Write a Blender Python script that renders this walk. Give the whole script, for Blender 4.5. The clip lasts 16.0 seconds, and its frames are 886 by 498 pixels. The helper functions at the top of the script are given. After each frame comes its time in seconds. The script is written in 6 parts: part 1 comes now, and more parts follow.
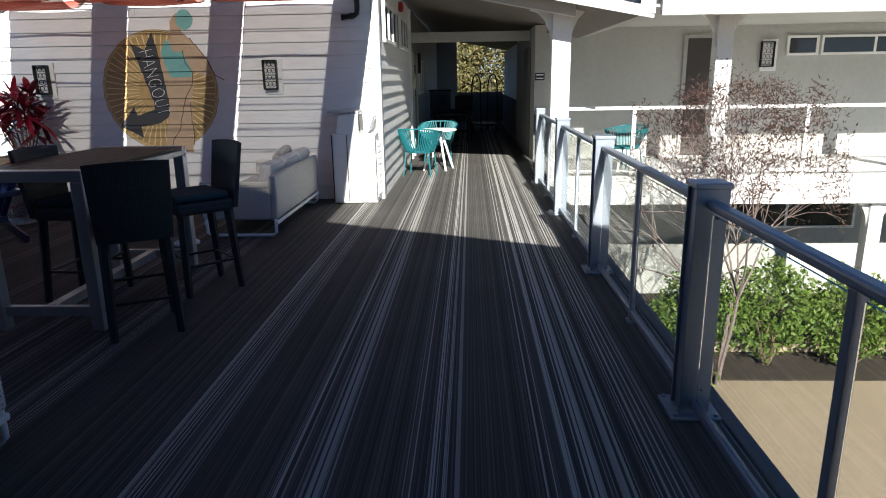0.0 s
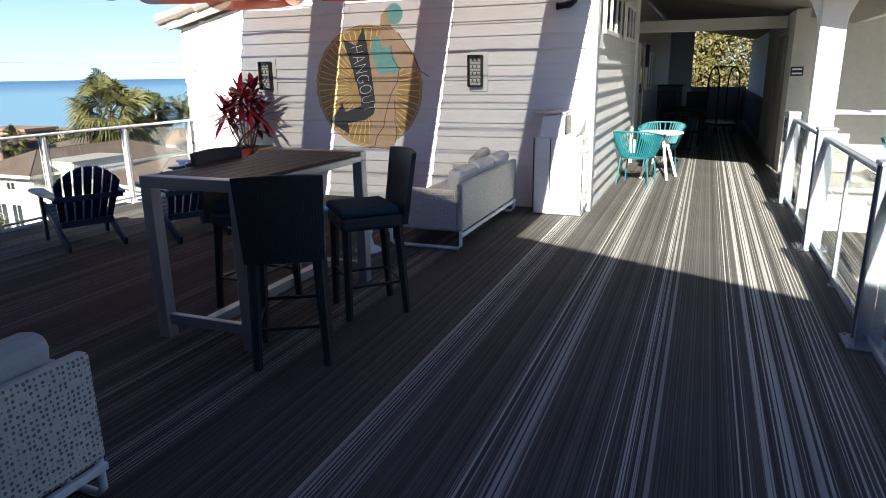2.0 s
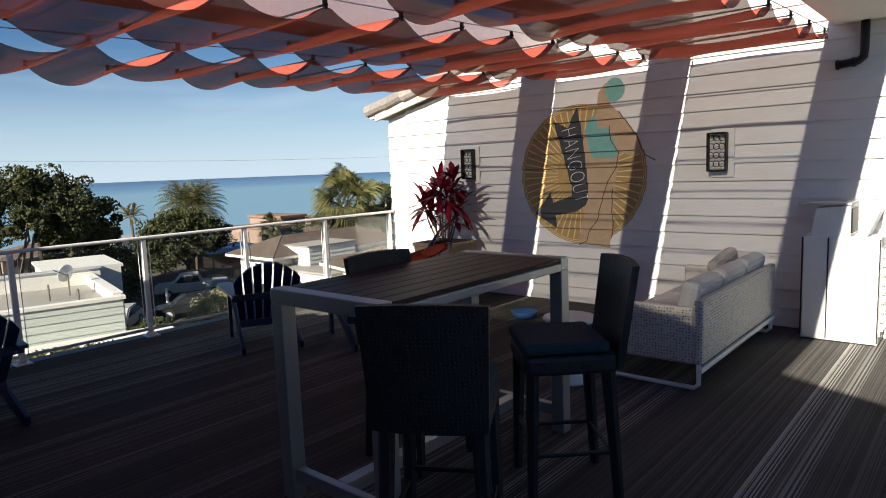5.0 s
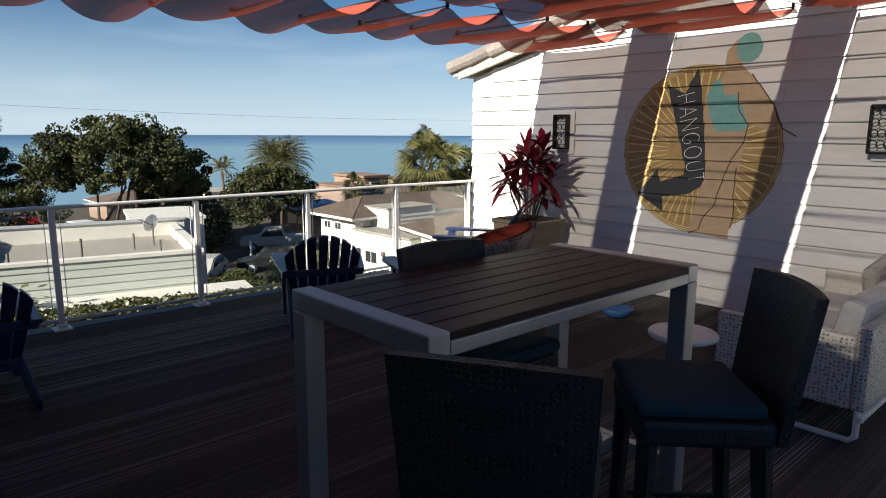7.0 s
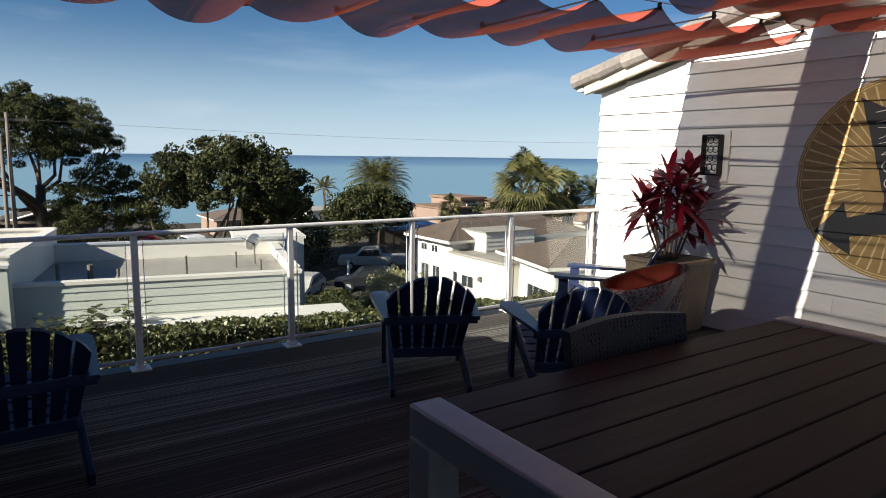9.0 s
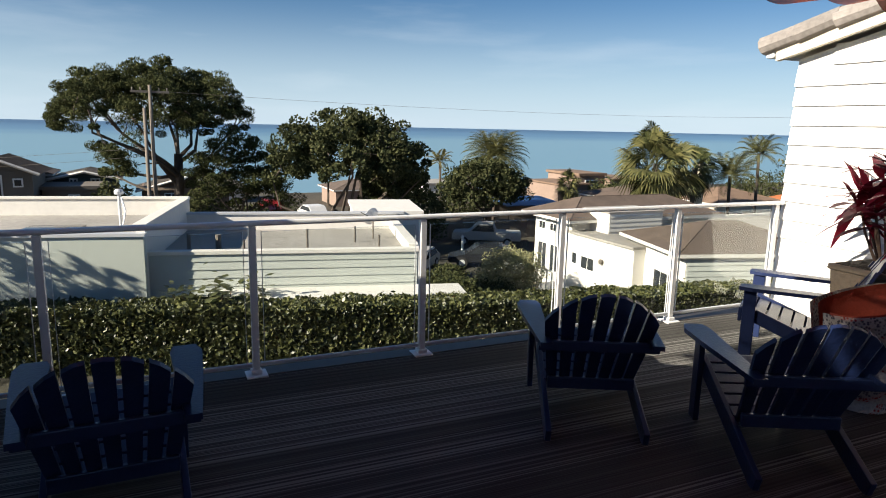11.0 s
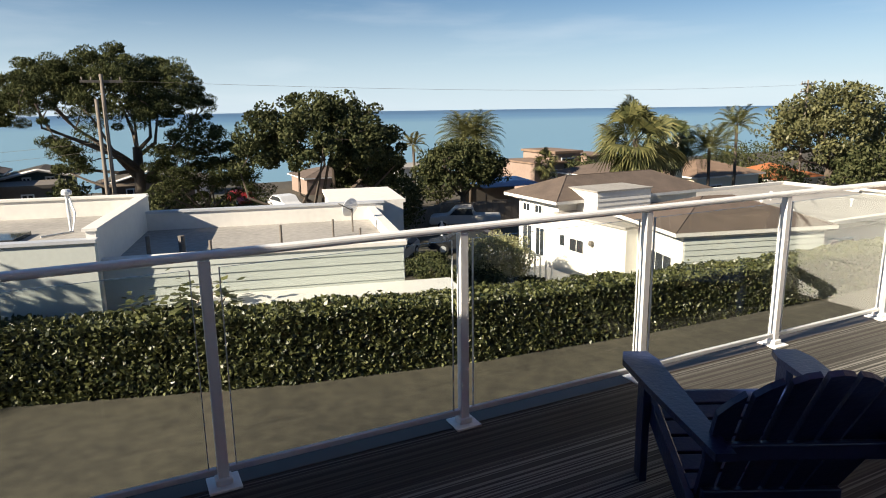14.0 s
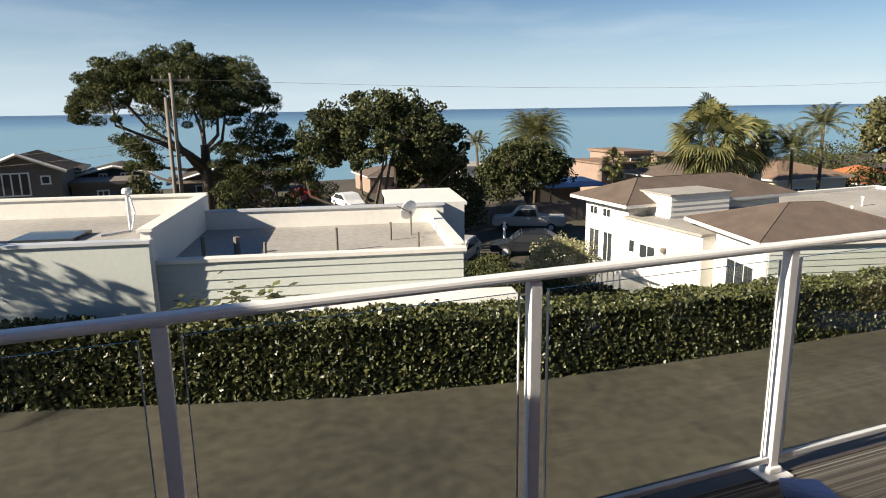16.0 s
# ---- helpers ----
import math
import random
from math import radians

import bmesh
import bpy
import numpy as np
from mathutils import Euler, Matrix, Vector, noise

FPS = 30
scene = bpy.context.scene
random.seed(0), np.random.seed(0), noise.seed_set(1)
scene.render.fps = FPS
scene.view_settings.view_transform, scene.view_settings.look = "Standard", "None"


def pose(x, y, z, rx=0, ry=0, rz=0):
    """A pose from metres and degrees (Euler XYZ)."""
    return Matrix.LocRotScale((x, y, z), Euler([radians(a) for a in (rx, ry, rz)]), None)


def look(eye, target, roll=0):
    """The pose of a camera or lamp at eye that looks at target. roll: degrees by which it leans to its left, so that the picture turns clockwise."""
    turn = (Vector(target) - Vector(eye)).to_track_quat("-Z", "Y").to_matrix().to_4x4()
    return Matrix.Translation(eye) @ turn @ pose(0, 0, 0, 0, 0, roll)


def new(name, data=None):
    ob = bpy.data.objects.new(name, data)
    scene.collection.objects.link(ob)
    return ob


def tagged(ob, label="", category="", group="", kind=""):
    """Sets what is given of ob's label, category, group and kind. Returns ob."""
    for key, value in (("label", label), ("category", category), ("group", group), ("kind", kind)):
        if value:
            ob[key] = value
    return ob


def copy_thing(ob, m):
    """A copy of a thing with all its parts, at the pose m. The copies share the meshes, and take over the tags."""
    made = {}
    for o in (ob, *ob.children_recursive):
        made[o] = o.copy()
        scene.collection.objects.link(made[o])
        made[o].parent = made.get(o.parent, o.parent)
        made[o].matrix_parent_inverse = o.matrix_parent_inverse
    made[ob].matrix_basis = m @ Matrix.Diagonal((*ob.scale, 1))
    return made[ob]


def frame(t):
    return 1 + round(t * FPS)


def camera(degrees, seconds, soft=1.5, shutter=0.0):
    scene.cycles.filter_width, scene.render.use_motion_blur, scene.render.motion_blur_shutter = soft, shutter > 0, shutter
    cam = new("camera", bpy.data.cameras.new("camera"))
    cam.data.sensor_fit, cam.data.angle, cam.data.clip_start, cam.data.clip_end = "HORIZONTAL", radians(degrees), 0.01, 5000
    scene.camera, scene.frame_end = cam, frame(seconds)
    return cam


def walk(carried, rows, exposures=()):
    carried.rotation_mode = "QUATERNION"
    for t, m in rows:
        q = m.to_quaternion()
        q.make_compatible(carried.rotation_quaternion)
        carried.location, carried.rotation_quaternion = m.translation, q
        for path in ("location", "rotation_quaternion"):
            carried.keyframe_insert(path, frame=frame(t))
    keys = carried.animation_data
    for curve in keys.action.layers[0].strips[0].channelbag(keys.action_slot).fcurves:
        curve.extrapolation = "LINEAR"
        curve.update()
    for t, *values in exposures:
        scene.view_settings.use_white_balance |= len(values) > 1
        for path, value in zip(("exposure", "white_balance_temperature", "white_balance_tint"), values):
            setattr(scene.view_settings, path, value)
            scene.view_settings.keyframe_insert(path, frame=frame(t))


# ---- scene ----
cam = camera(68.5, 16.0, 1.0)
PATH = [
    (0, (-0.138, -0.372, 1.627), (-0.223, 1.56, 1.118), -0.9),
    (0.5, (-0.08, -0.122, 1.639), (-0.253, 1.789, 1.077), -2.0),
    (1, (-0.148, 0.139, 1.646), (-0.385, 2.05, 1.107), -1.3),
    (1.5, (-0.131, 0.352, 1.658), (-0.536, 2.256, 1.197), -0.9),
    (2, (-0.101, 0.576, 1.689), (-0.816, 2.369, 1.165), -0.9),
    (2.5, (-0.181, 0.809, 1.689), (-1.024, 2.574, 1.273), -1.5),
    (3, (-0.237, 1.049, 1.689), (-1.183, 2.787, 1.394), -2.4),
    (3.5, (-0.29, 1.306, 1.662), (-1.411, 2.945, 1.424), -3.4),
    (3.7, (-0.326, 1.388, 1.648), (-1.479, 3.004, 1.405), -3.3),
    (5.8, (-0.913, 2.048, 1.648), (-2.269, 3.492, 1.373), -1.9),
    (6, (-0.974, 2.115, 1.652), (-2.342, 3.543, 1.353), -2.0),
    (6.5, (-1.136, 2.326, 1.643), (-2.539, 3.715, 1.321), -1.2),
    (7, (-1.286, 2.501, 1.655), (-2.743, 3.825, 1.306), 0.2),
    (7.5, (-1.55, 2.61, 1.663), (-3.031, 3.918, 1.35), -1.4),
    (8, (-1.74, 2.756, 1.671), (-3.25, 4.026, 1.342), -0.9),
    (8.5, (-1.899, 2.906, 1.685), (-3.487, 4.094, 1.428), 1.3),
    (9, (-2.174, 2.928, 1.649), (-3.816, 4.034, 1.363), 0.7),
    (9.5, (-2.415, 2.938, 1.66), (-4.082, 3.988, 1.314), 0.2),
    (10, (-2.697, 3.04, 1.646), (-4.469, 3.893, 1.281), 0.2),
    (10.2, (-2.771, 3.063, 1.652), (-4.552, 3.898, 1.288), 0.9),
    (12.3, (-3.826, 3.169, 1.729), (-5.634, 3.929, 1.337), 0.3),
    (12.5, (-3.953, 3.117, 1.646), (-5.753, 3.891, 1.246), -0.4),
    (13, (-4.179, 3.208, 1.616), (-5.989, 3.969, 1.239), 0.5),
    (13.5, (-4.387, 3.338, 1.631), (-6.201, 4.075, 1.224), 0.7),
    (14, (-4.658, 3.414, 1.618), (-6.407, 4.287, 1.195), -0.8),
    (14.5, (-4.868, 3.518, 1.614), (-6.606, 4.398, 1.159), -0.3),
    (15, (-5.06, 3.672, 1.617), (-6.873, 4.399, 1.186), 0.9),
    (15.5, (-5.289, 3.744, 1.616), (-7.095, 4.496, 1.201), -0.1),
    (16, (-5.491, 3.823, 1.616), (-7.316, 4.522, 1.191), -0.8),
]
walk(cam, [(t, look(eye, target, roll)) for t, eye, target, roll in PATH],
     exposures=[(0, 1.38, 5750, 8), (0.5, 1.72, 5750, 8), (1, 1.68, 5750, 8), (2.5, 2.0, 6100, 8), (3.3, 1.45, 6250, 9), (6, 1.28, 6300, 9), (9, 1.2, 6250, 8), (10.2, 1.24, 6250, 8), (12.5, 1.44, 6650, 9), (16, 1.36, 6650, 9)])

# ---- light ----
SUN = Vector((0.17, -2.0, 1.0)).normalized()      # towards the sun
world = bpy.data.worlds.new("sky")
scene.world = world
world.use_nodes = True
wn, wl = world.node_tree.nodes, world.node_tree.links
sky = wn.new("ShaderNodeTexSky")
sky.sky_type = 'NISHITA'
sky.sun_disc = False
sky.sun_elevation = math.asin(SUN.z)
sky.sun_rotation = math.atan2(SUN.x, SUN.y)
sky.altitude, sky.air_density, sky.dust_density, sky.ozone_density = 30, 1.1, 0.0, 5.0
back = wn["Background"]
back.inputs["Strength"].default_value = 0.0243
tc = wn.new("ShaderNodeTexCoord")
mp = wn.new("ShaderNodeMapping")
mp.inputs["Scale"].default_value = (1.2, 2.2, 13.0)
nz = wn.new("ShaderNodeTexNoise")
nz.inputs["Scale"].default_value = 1.6
nz.inputs["Detail"].default_value = 5
ramp = wn.new("ShaderNodeMapRange")
ramp.inputs["From Min"].default_value, ramp.inputs["From Max"].default_value = 0.53, 0.78
ramp.inputs["To Min"].default_value, ramp.inputs["To Max"].default_value = 0.0, 0.2
mixc = wn.new("ShaderNodeMixRGB")
mixc.inputs["Color2"].default_value = (15.5, 16.4, 17.3, 1)
wl.new(tc.outputs["Generated"], mp.inputs["Vector"])
wl.new(mp.outputs["Vector"], nz.inputs["Vector"])
wl.new(nz.outputs["Fac"], ramp.inputs["Value"])
wl.new(ramp.outputs["Result"], mixc.inputs["Fac"])
# pale haze over the horizon, the same all round
sepw, hz, haze = wn.new("ShaderNodeSeparateXYZ"), wn.new("ShaderNodeMapRange"), wn.new("ShaderNodeMixRGB")
wl.new(tc.outputs["Generated"], sepw.inputs["Vector"])
wl.new(sepw.outputs["Z"], hz.inputs["Value"])
hz.interpolation_type = 'SMOOTHSTEP'
hz.inputs["From Min"].default_value, hz.inputs["From Max"].default_value = -0.03, 0.20
hz.inputs["To Min"].default_value, hz.inputs["To Max"].default_value = 0.80, 0.0
haze.inputs["Color2"].default_value = (12.2, 14.5, 16.8, 1)
wl.new(hz.outputs["Result"], haze.inputs["Fac"])
deep = wn.new("ShaderNodeMixRGB")      # a clear, deep blue winter sky
deep.blend_type = 'MULTIPLY'
deep.inputs["Fac"].default_value = 1.0
deep.inputs["Color2"].default_value = (0.92, 1.16, 1.38, 1)
wl.new(sky.outputs["Color"], deep.inputs["Color1"])
wl.new(deep.outputs["Color"], haze.inputs["Color1"])
wl.new(haze.outputs["Color"], mixc.inputs["Color1"])
wl.new(mixc.outputs["Color"], back.inputs["Color"])
sun_data = bpy.data.lights.new("sun", 'SUN')
sun_data.energy, sun_data.angle, sun_data.color = 5.0, radians(0.53), (1.0, 0.89, 0.73)
sun = new("sun", sun_data)
sun.matrix_world = look(SUN * 60, (0, 0, 0))


# ---- materials ----
def mat(name, color, rough=0.6, metal=0.0, vary=0.15, scale=8.0, bump=0.0, bscale=60.0, color2=None, stretch=(1, 1, 1), per=0.0, spec=0.5):
    """A surface with coarse and fine variation of its colour and a fine relief."""
    m = bpy.data.materials.new(name)
    m.use_nodes = True
    n, l = m.node_tree.nodes, m.node_tree.links
    b = n["Principled BSDF"]
    b.inputs["Roughness"].default_value, b.inputs["Metallic"].default_value = rough, metal
    b.inputs["Specular IOR Level"].default_value = spec
    co = n.new("ShaderNodeTexCoord")
    mapping = n.new("ShaderNodeMapping")
    mapping.inputs["Scale"].default_value = stretch
    l.new(co.outputs["Object"], mapping.inputs["Vector"])
    big, fine = n.new("ShaderNodeTexNoise"), n.new("ShaderNodeTexNoise")
    big.inputs["Scale"].default_value, big.inputs["Detail"].default_value = scale * 0.2, 4
    fine.inputs["Scale"].default_value, fine.inputs["Detail"].default_value = scale * 3, 3
    l.new(mapping.outputs["Vector"], big.inputs["Vector"])
    l.new(mapping.outputs["Vector"], fine.inputs["Vector"])
    add = n.new("ShaderNodeMath")
    add.operation = 'ADD'
    l.new(big.outputs["Fac"], add.inputs[0])
    l.new(fine.outputs["Fac"], add.inputs[1])
    half = n.new("ShaderNodeMapRange")
    half.inputs["From Min"].default_value, half.inputs["From Max"].default_value = 0.65, 1.35
    l.new(add.outputs[0], half.inputs["Value"])
    mix = n.new("ShaderNodeMixRGB")
    c2 = color2 or tuple(c * (1 - vary * 1.6) for c in color)
    mix.inputs["Color1"].default_value = (*c2, 1)
    mix.inputs["Color2"].default_value = (*color, 1)
    l.new(half.outputs["Result"], mix.inputs["Fac"])
    out = mix.outputs["Color"]
    if per:
        info, hsv, mr = n.new("ShaderNodeObjectInfo"), n.new("ShaderNodeHueSaturation"), n.new("ShaderNodeMapRange")
        mr.inputs["To Min"].default_value, mr.inputs["To Max"].default_value = 1 - per, 1 + per
        l.new(info.outputs["Random"], mr.inputs["Value"])
        l.new(mr.outputs["Result"], hsv.inputs["Value"])
        l.new(out, hsv.inputs["Color"])
        out = hsv.outputs["Color"]
    l.new(out, b.inputs["Base Color"])
    if bump:
        bn, bt = n.new("ShaderNodeBump"), n.new("ShaderNodeTexNoise")
        bt.inputs["Scale"].default_value, bt.inputs["Detail"].default_value = bscale, 4
        l.new(mapping.outputs["Vector"], bt.inputs["Vector"])
        l.new(bt.outputs["Fac"], bn.inputs["Height"])
        bn.inputs["Strength"].default_value, bn.inputs["Distance"].default_value = bump, 0.01
        l.new(bn.outputs["Normal"], b.inputs["Normal"])
    return m


def leaf_mat(name, a, b2, through_=0.25, rough=0.5, gloss=0.25):
    """Leaves that differ one from another and let some light through."""
    m = bpy.data.materials.new(name)
    m.use_nodes = True
    n, l = m.node_tree.nodes, m.node_tree.links
    b = n["Principled BSDF"]
    b.inputs["Roughness"].default_value = rough
    b.inputs["Specular IOR Level"].default_value = gloss
    geo, mix = n.new("ShaderNodeNewGeometry"), n.new("ShaderNodeMixRGB")
    mix.inputs["Color1"].default_value, mix.inputs["Color2"].default_value = (*a, 1), (*b2, 1)
    l.new(geo.outputs["Random Per Island"], mix.inputs["Fac"])
    l.new(mix.outputs["Color"], b.inputs["Base Color"])
    tr, ms = n.new("ShaderNodeBsdfTranslucent"), n.new("ShaderNodeMixShader")
    l.new(mix.outputs["Color"], tr.inputs["Color"])
    ms.inputs["Fac"].default_value = through_
    l.new(b.outputs["BSDF"], ms.inputs[1])
    l.new(tr.outputs["BSDF"], ms.inputs[2])
    l.new(ms.outputs["Shader"], n["Material Output"].inputs["Surface"])
    return m


def deck_mat():
    """Woven outdoor flooring with narrow lengthwise stripes of uneven width."""
    m = bpy.data.materials.new("striped_flooring")
    m.use_nodes = True
    n, l = m.node_tree.nodes, m.node_tree.links
    b = n["Principled BSDF"]
    b.inputs["Roughness"].default_value, b.inputs["Specular IOR Level"].default_value = 0.85, 0.12
    co, sep = n.new("ShaderNodeTexCoord"), n.new("ShaderNodeSeparateXYZ")
    l.new(co.outputs["Object"], sep.inputs["Vector"])

    def stripes(scale, seed):
        tex, com, mul = n.new("ShaderNodeTexNoise"), n.new("ShaderNodeCombineXYZ"), n.new("ShaderNodeMath")
        mul.operation = 'MULTIPLY'
        mul.inputs[1].default_value = scale
        l.new(sep.outputs["X"], mul.inputs[0])
        l.new(mul.outputs[0], com.inputs["X"])
        com.inputs["Y"].default_value = seed
        tex.inputs["Scale"].default_value, tex.inputs["Detail"].default_value = 1.0, 1.0
        l.new(com.outputs["Vector"], tex.inputs["Vector"])
        return tex.outputs["Fac"]

    r1 = n.new("ShaderNodeValToRGB")
    r1.color_ramp.interpolation = 'CONSTANT'
    e = r1.color_ramp.elements
    e[0].position, e[0].color = 0.0, (0.034, 0.033, 0.032, 1)
    e[1].position, e[1].color = 0.36, (0.056, 0.054, 0.050, 1)
    for p, c in ((0.45, (0.040, 0.038, 0.036, 1)), (0.52, (0.071, 0.068, 0.062, 1)), (0.58, (0.042, 0.041, 0.039, 1)), (0.66, (0.080, 0.076, 0.068, 1))):
        k = e.new(p)
        k.color = c
    l.new(stripes(30.0, 3.1), r1.inputs["Fac"])
    # pale threads, in loose groups
    thin, group = n.new("ShaderNodeMapRange"), n.new("ShaderNodeMapRange")
    thin.inputs["From Min"].default_value, thin.inputs["From Max"].default_value = 0.53, 0.57
    group.inputs["From Min"].default_value, group.inputs["From Max"].default_value = 0.44, 0.55
    l.new(stripes(85.0, 8.7), thin.inputs["Value"])
    l.new(stripes(3.4, 5.5), group.inputs["Value"])
    both = n.new("ShaderNodeMath")
    both.operation = 'MULTIPLY'
    l.new(thin.outputs["Result"], both.inputs[0])
    # pale threads thinned towards the sea, part of the shade painted into the floor
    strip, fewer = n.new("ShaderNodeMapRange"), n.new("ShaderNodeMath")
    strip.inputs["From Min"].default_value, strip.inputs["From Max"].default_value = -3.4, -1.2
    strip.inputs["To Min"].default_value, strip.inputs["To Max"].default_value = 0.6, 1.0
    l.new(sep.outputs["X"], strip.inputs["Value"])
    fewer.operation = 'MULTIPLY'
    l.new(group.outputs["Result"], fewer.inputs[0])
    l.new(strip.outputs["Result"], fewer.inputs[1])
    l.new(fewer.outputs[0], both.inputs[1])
    mix = n.new("ShaderNodeMixRGB")
    mix.inputs["Color2"].default_value = (0.27, 0.265, 0.25, 1)
    l.new(both.outputs[0], mix.inputs["Fac"])
    l.new(r1.outputs["Color"], mix.inputs["Color1"])
    # wear
    wear, wr, mul = n.new("ShaderNodeTexNoise"), n.new("ShaderNodeMapRange"), n.new("ShaderNodeMixRGB")
    wear.inputs["Scale"].default_value, wear.inputs["Detail"].default_value = 1.3, 6
    l.new(co.outputs["Object"], wear.inputs["Vector"])
    wr.inputs["To Min"].default_value, wr.inputs["To Max"].default_value = 0.72, 1.2
    l.new(wear.outputs["Fac"], wr.inputs["Value"])
    # darker towards the sea, brighter by the walkway: sun and shade put into colour
    sun_shade_ramp, wear_shade = n.new("ShaderNodeMapRange"), n.new("ShaderNodeMath")
    sun_shade_ramp.inputs["From Min"].default_value, sun_shade_ramp.inputs["From Max"].default_value = -3.4, -1.2
    sun_shade_ramp.inputs["To Min"].default_value, sun_shade_ramp.inputs["To Max"].default_value = 1.08, 1.6
    l.new(sep.outputs["X"], sun_shade_ramp.inputs["Value"])
    wear_shade.operation = 'MULTIPLY'
    l.new(wr.outputs["Result"], wear_shade.inputs[0])
    l.new(sun_shade_ramp.outputs["Result"], wear_shade.inputs[1])
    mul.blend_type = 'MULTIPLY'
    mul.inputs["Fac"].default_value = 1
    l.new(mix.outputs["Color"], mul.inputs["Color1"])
    l.new(wear_shade.outputs[0], mul.inputs["Color2"])
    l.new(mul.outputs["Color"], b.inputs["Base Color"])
    bn, bt = n.new("ShaderNodeBump"), n.new("ShaderNodeTexNoise")
    bt.inputs["Scale"].default_value = 260
    l.new(co.outputs["Object"], bt.inputs["Vector"])
    l.new(bt.outputs["Fac"], bn.inputs["Height"])
    bn.inputs["Strength"].default_value, bn.inputs["Distance"].default_value = 0.4, 0.004
    l.new(bn.outputs["Normal"], b.inputs["Normal"])
    return m


def canopy_mat():
    m = bpy.data.materials.new("shade_cloth")
    m.use_nodes = True
    n, l = m.node_tree.nodes, m.node_tree.links
    b = n["Principled BSDF"]
    b.inputs["Roughness"].default_value = 0.85
    b.inputs["Base Color"].default_value = (0.30, 0.085, 0.055, 1)
    tex, co, mix = n.new("ShaderNodeTexNoise"), n.new("ShaderNodeTexCoord"), n.new("ShaderNodeMixRGB")
    tex.inputs["Scale"].default_value, tex.inputs["Detail"].default_value = 5, 6
    l.new(co.outputs["Object"], tex.inputs["Vector"])
    mix.inputs["Color1"].default_value, mix.inputs["Color2"].default_value = (0.28, 0.045, 0.027, 1), (0.46, 0.09, 0.052, 1)
    l.new(tex.outputs["Fac"], mix.inputs["Fac"])
    l.new(mix.outputs["Color"], b.inputs["Base Color"])
    tr, s1 = n.new("ShaderNodeBsdfTranslucent"), n.new("ShaderNodeMixShader")
    tr.inputs["Color"].default_value = (0.50, 0.09, 0.045, 1)
    s1.inputs["Fac"].default_value = 0.06
    l.new(b.outputs["BSDF"], s1.inputs[1])
    l.new(tr.outputs["BSDF"], s1.inputs[2])
    clear, s2 = n.new("ShaderNodeBsdfTransparent"), n.new("ShaderNodeMixShader")
    clear.inputs["Color"].default_value = (1, 0.985, 0.97, 1)
    s2.inputs["Fac"].default_value = 0.115
    l.new(s1.outputs["Shader"], s2.inputs[1])
    l.new(clear.outputs["BSDF"], s2.inputs[2])
    l.new(s2.outputs["Shader"], n["Material Output"].inputs["Surface"])
    return m


def glass_mat(name, tint=(0.95, 0.965, 0.95)):
    m = bpy.data.materials.new(name)
    m.use_nodes = True
    n, l = m.node_tree.nodes, m.node_tree.links
    glass = n.new("ShaderNodeBsdfGlass")
    glass.inputs["Color"].default_value = (*tint, 1)
    glass.inputs["Roughness"].default_value, glass.inputs["IOR"].default_value = 0.0, 1.45
    l.new(glass.outputs["BSDF"], n["Material Output"].inputs["Surface"])
    return m


def woven_mat(name, color, hole, scale=55.0):
    """Open weave: small dark gaps between round strands."""
    m = mat(name, color, 0.6, 0, 0.1, 10)
    n, l = m.node_tree.nodes, m.node_tree.links
    b = n["Principled BSDF"]
    co, vo, mr, mix = n.new("ShaderNodeTexCoord"), n.new("ShaderNodeTexVoronoi"), n.new("ShaderNodeMapRange"), n.new("ShaderNodeMixRGB")
    vo.inputs["Scale"].default_value = scale
    vo.inputs["Randomness"].default_value = 0.35
    l.new(co.outputs["Object"], vo.inputs["Vector"])
    mr.inputs["From Min"].default_value, mr.inputs["From Max"].default_value = 0.22, 0.38
    l.new(vo.outputs["Distance"], mr.inputs["Value"])
    src = b.inputs["Base Color"].links[0].from_socket
    mix.inputs["Color1"].default_value = (*hole, 1)
    l.new(mr.outputs["Result"], mix.inputs["Fac"])
    l.new(src, mix.inputs["Color2"])
    l.new(mix.outputs["Color"], b.inputs["Base Color"])
    bn = n.new("ShaderNodeBump")
    bn.inputs["Strength"].default_value, bn.inputs["Distance"].default_value = 0.8, 0.006
    l.new(mr.outputs["Result"], bn.inputs["Height"])
    l.new(bn.outputs["Normal"], b.inputs["Normal"])
    return m


M_DECK = deck_mat()
M_WHITE = mat("white_paint", (0.80, 0.80, 0.78), 0.5, 0, 0.06, 6, 0.15, 40)
M_SIDING = mat("white_siding_paint", (0.78, 0.77, 0.75), 0.55, 0, 0.07, 5, 0.2, 50, stretch=(0.3, 1, 1), per=0.02)
M_CREAM = mat("cream_paint", (0.66, 0.60, 0.48), 0.55, 0, 0.08, 5)
M_PALEW = mat("pale_grey_stucco", (0.46, 0.46, 0.43), 0.85, 0, 0.08, 4, 0.25, 90)
M_GREYW = mat("grey_stucco", (0.40, 0.39, 0.37), 0.85, 0, 0.12, 5, 0.3, 90)
M_DOOR = mat("dark_brown_door_paint", (0.05, 0.042, 0.038), 0.5, 0, 0.15, 4)
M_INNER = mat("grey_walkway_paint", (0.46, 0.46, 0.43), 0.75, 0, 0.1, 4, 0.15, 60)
M_DARKW = mat("dark_interior_colour", (0.16, 0.16, 0.165), 0.7, 0, 0.15, 4)
M_ALU = mat("painted_aluminium", (0.55, 0.57, 0.60), 0.38, 0.25, 0.06, 12)
M_STEEL = mat("blue_grey_steel_paint", (0.24, 0.27, 0.32), 0.4, 0.2, 0.08, 12)
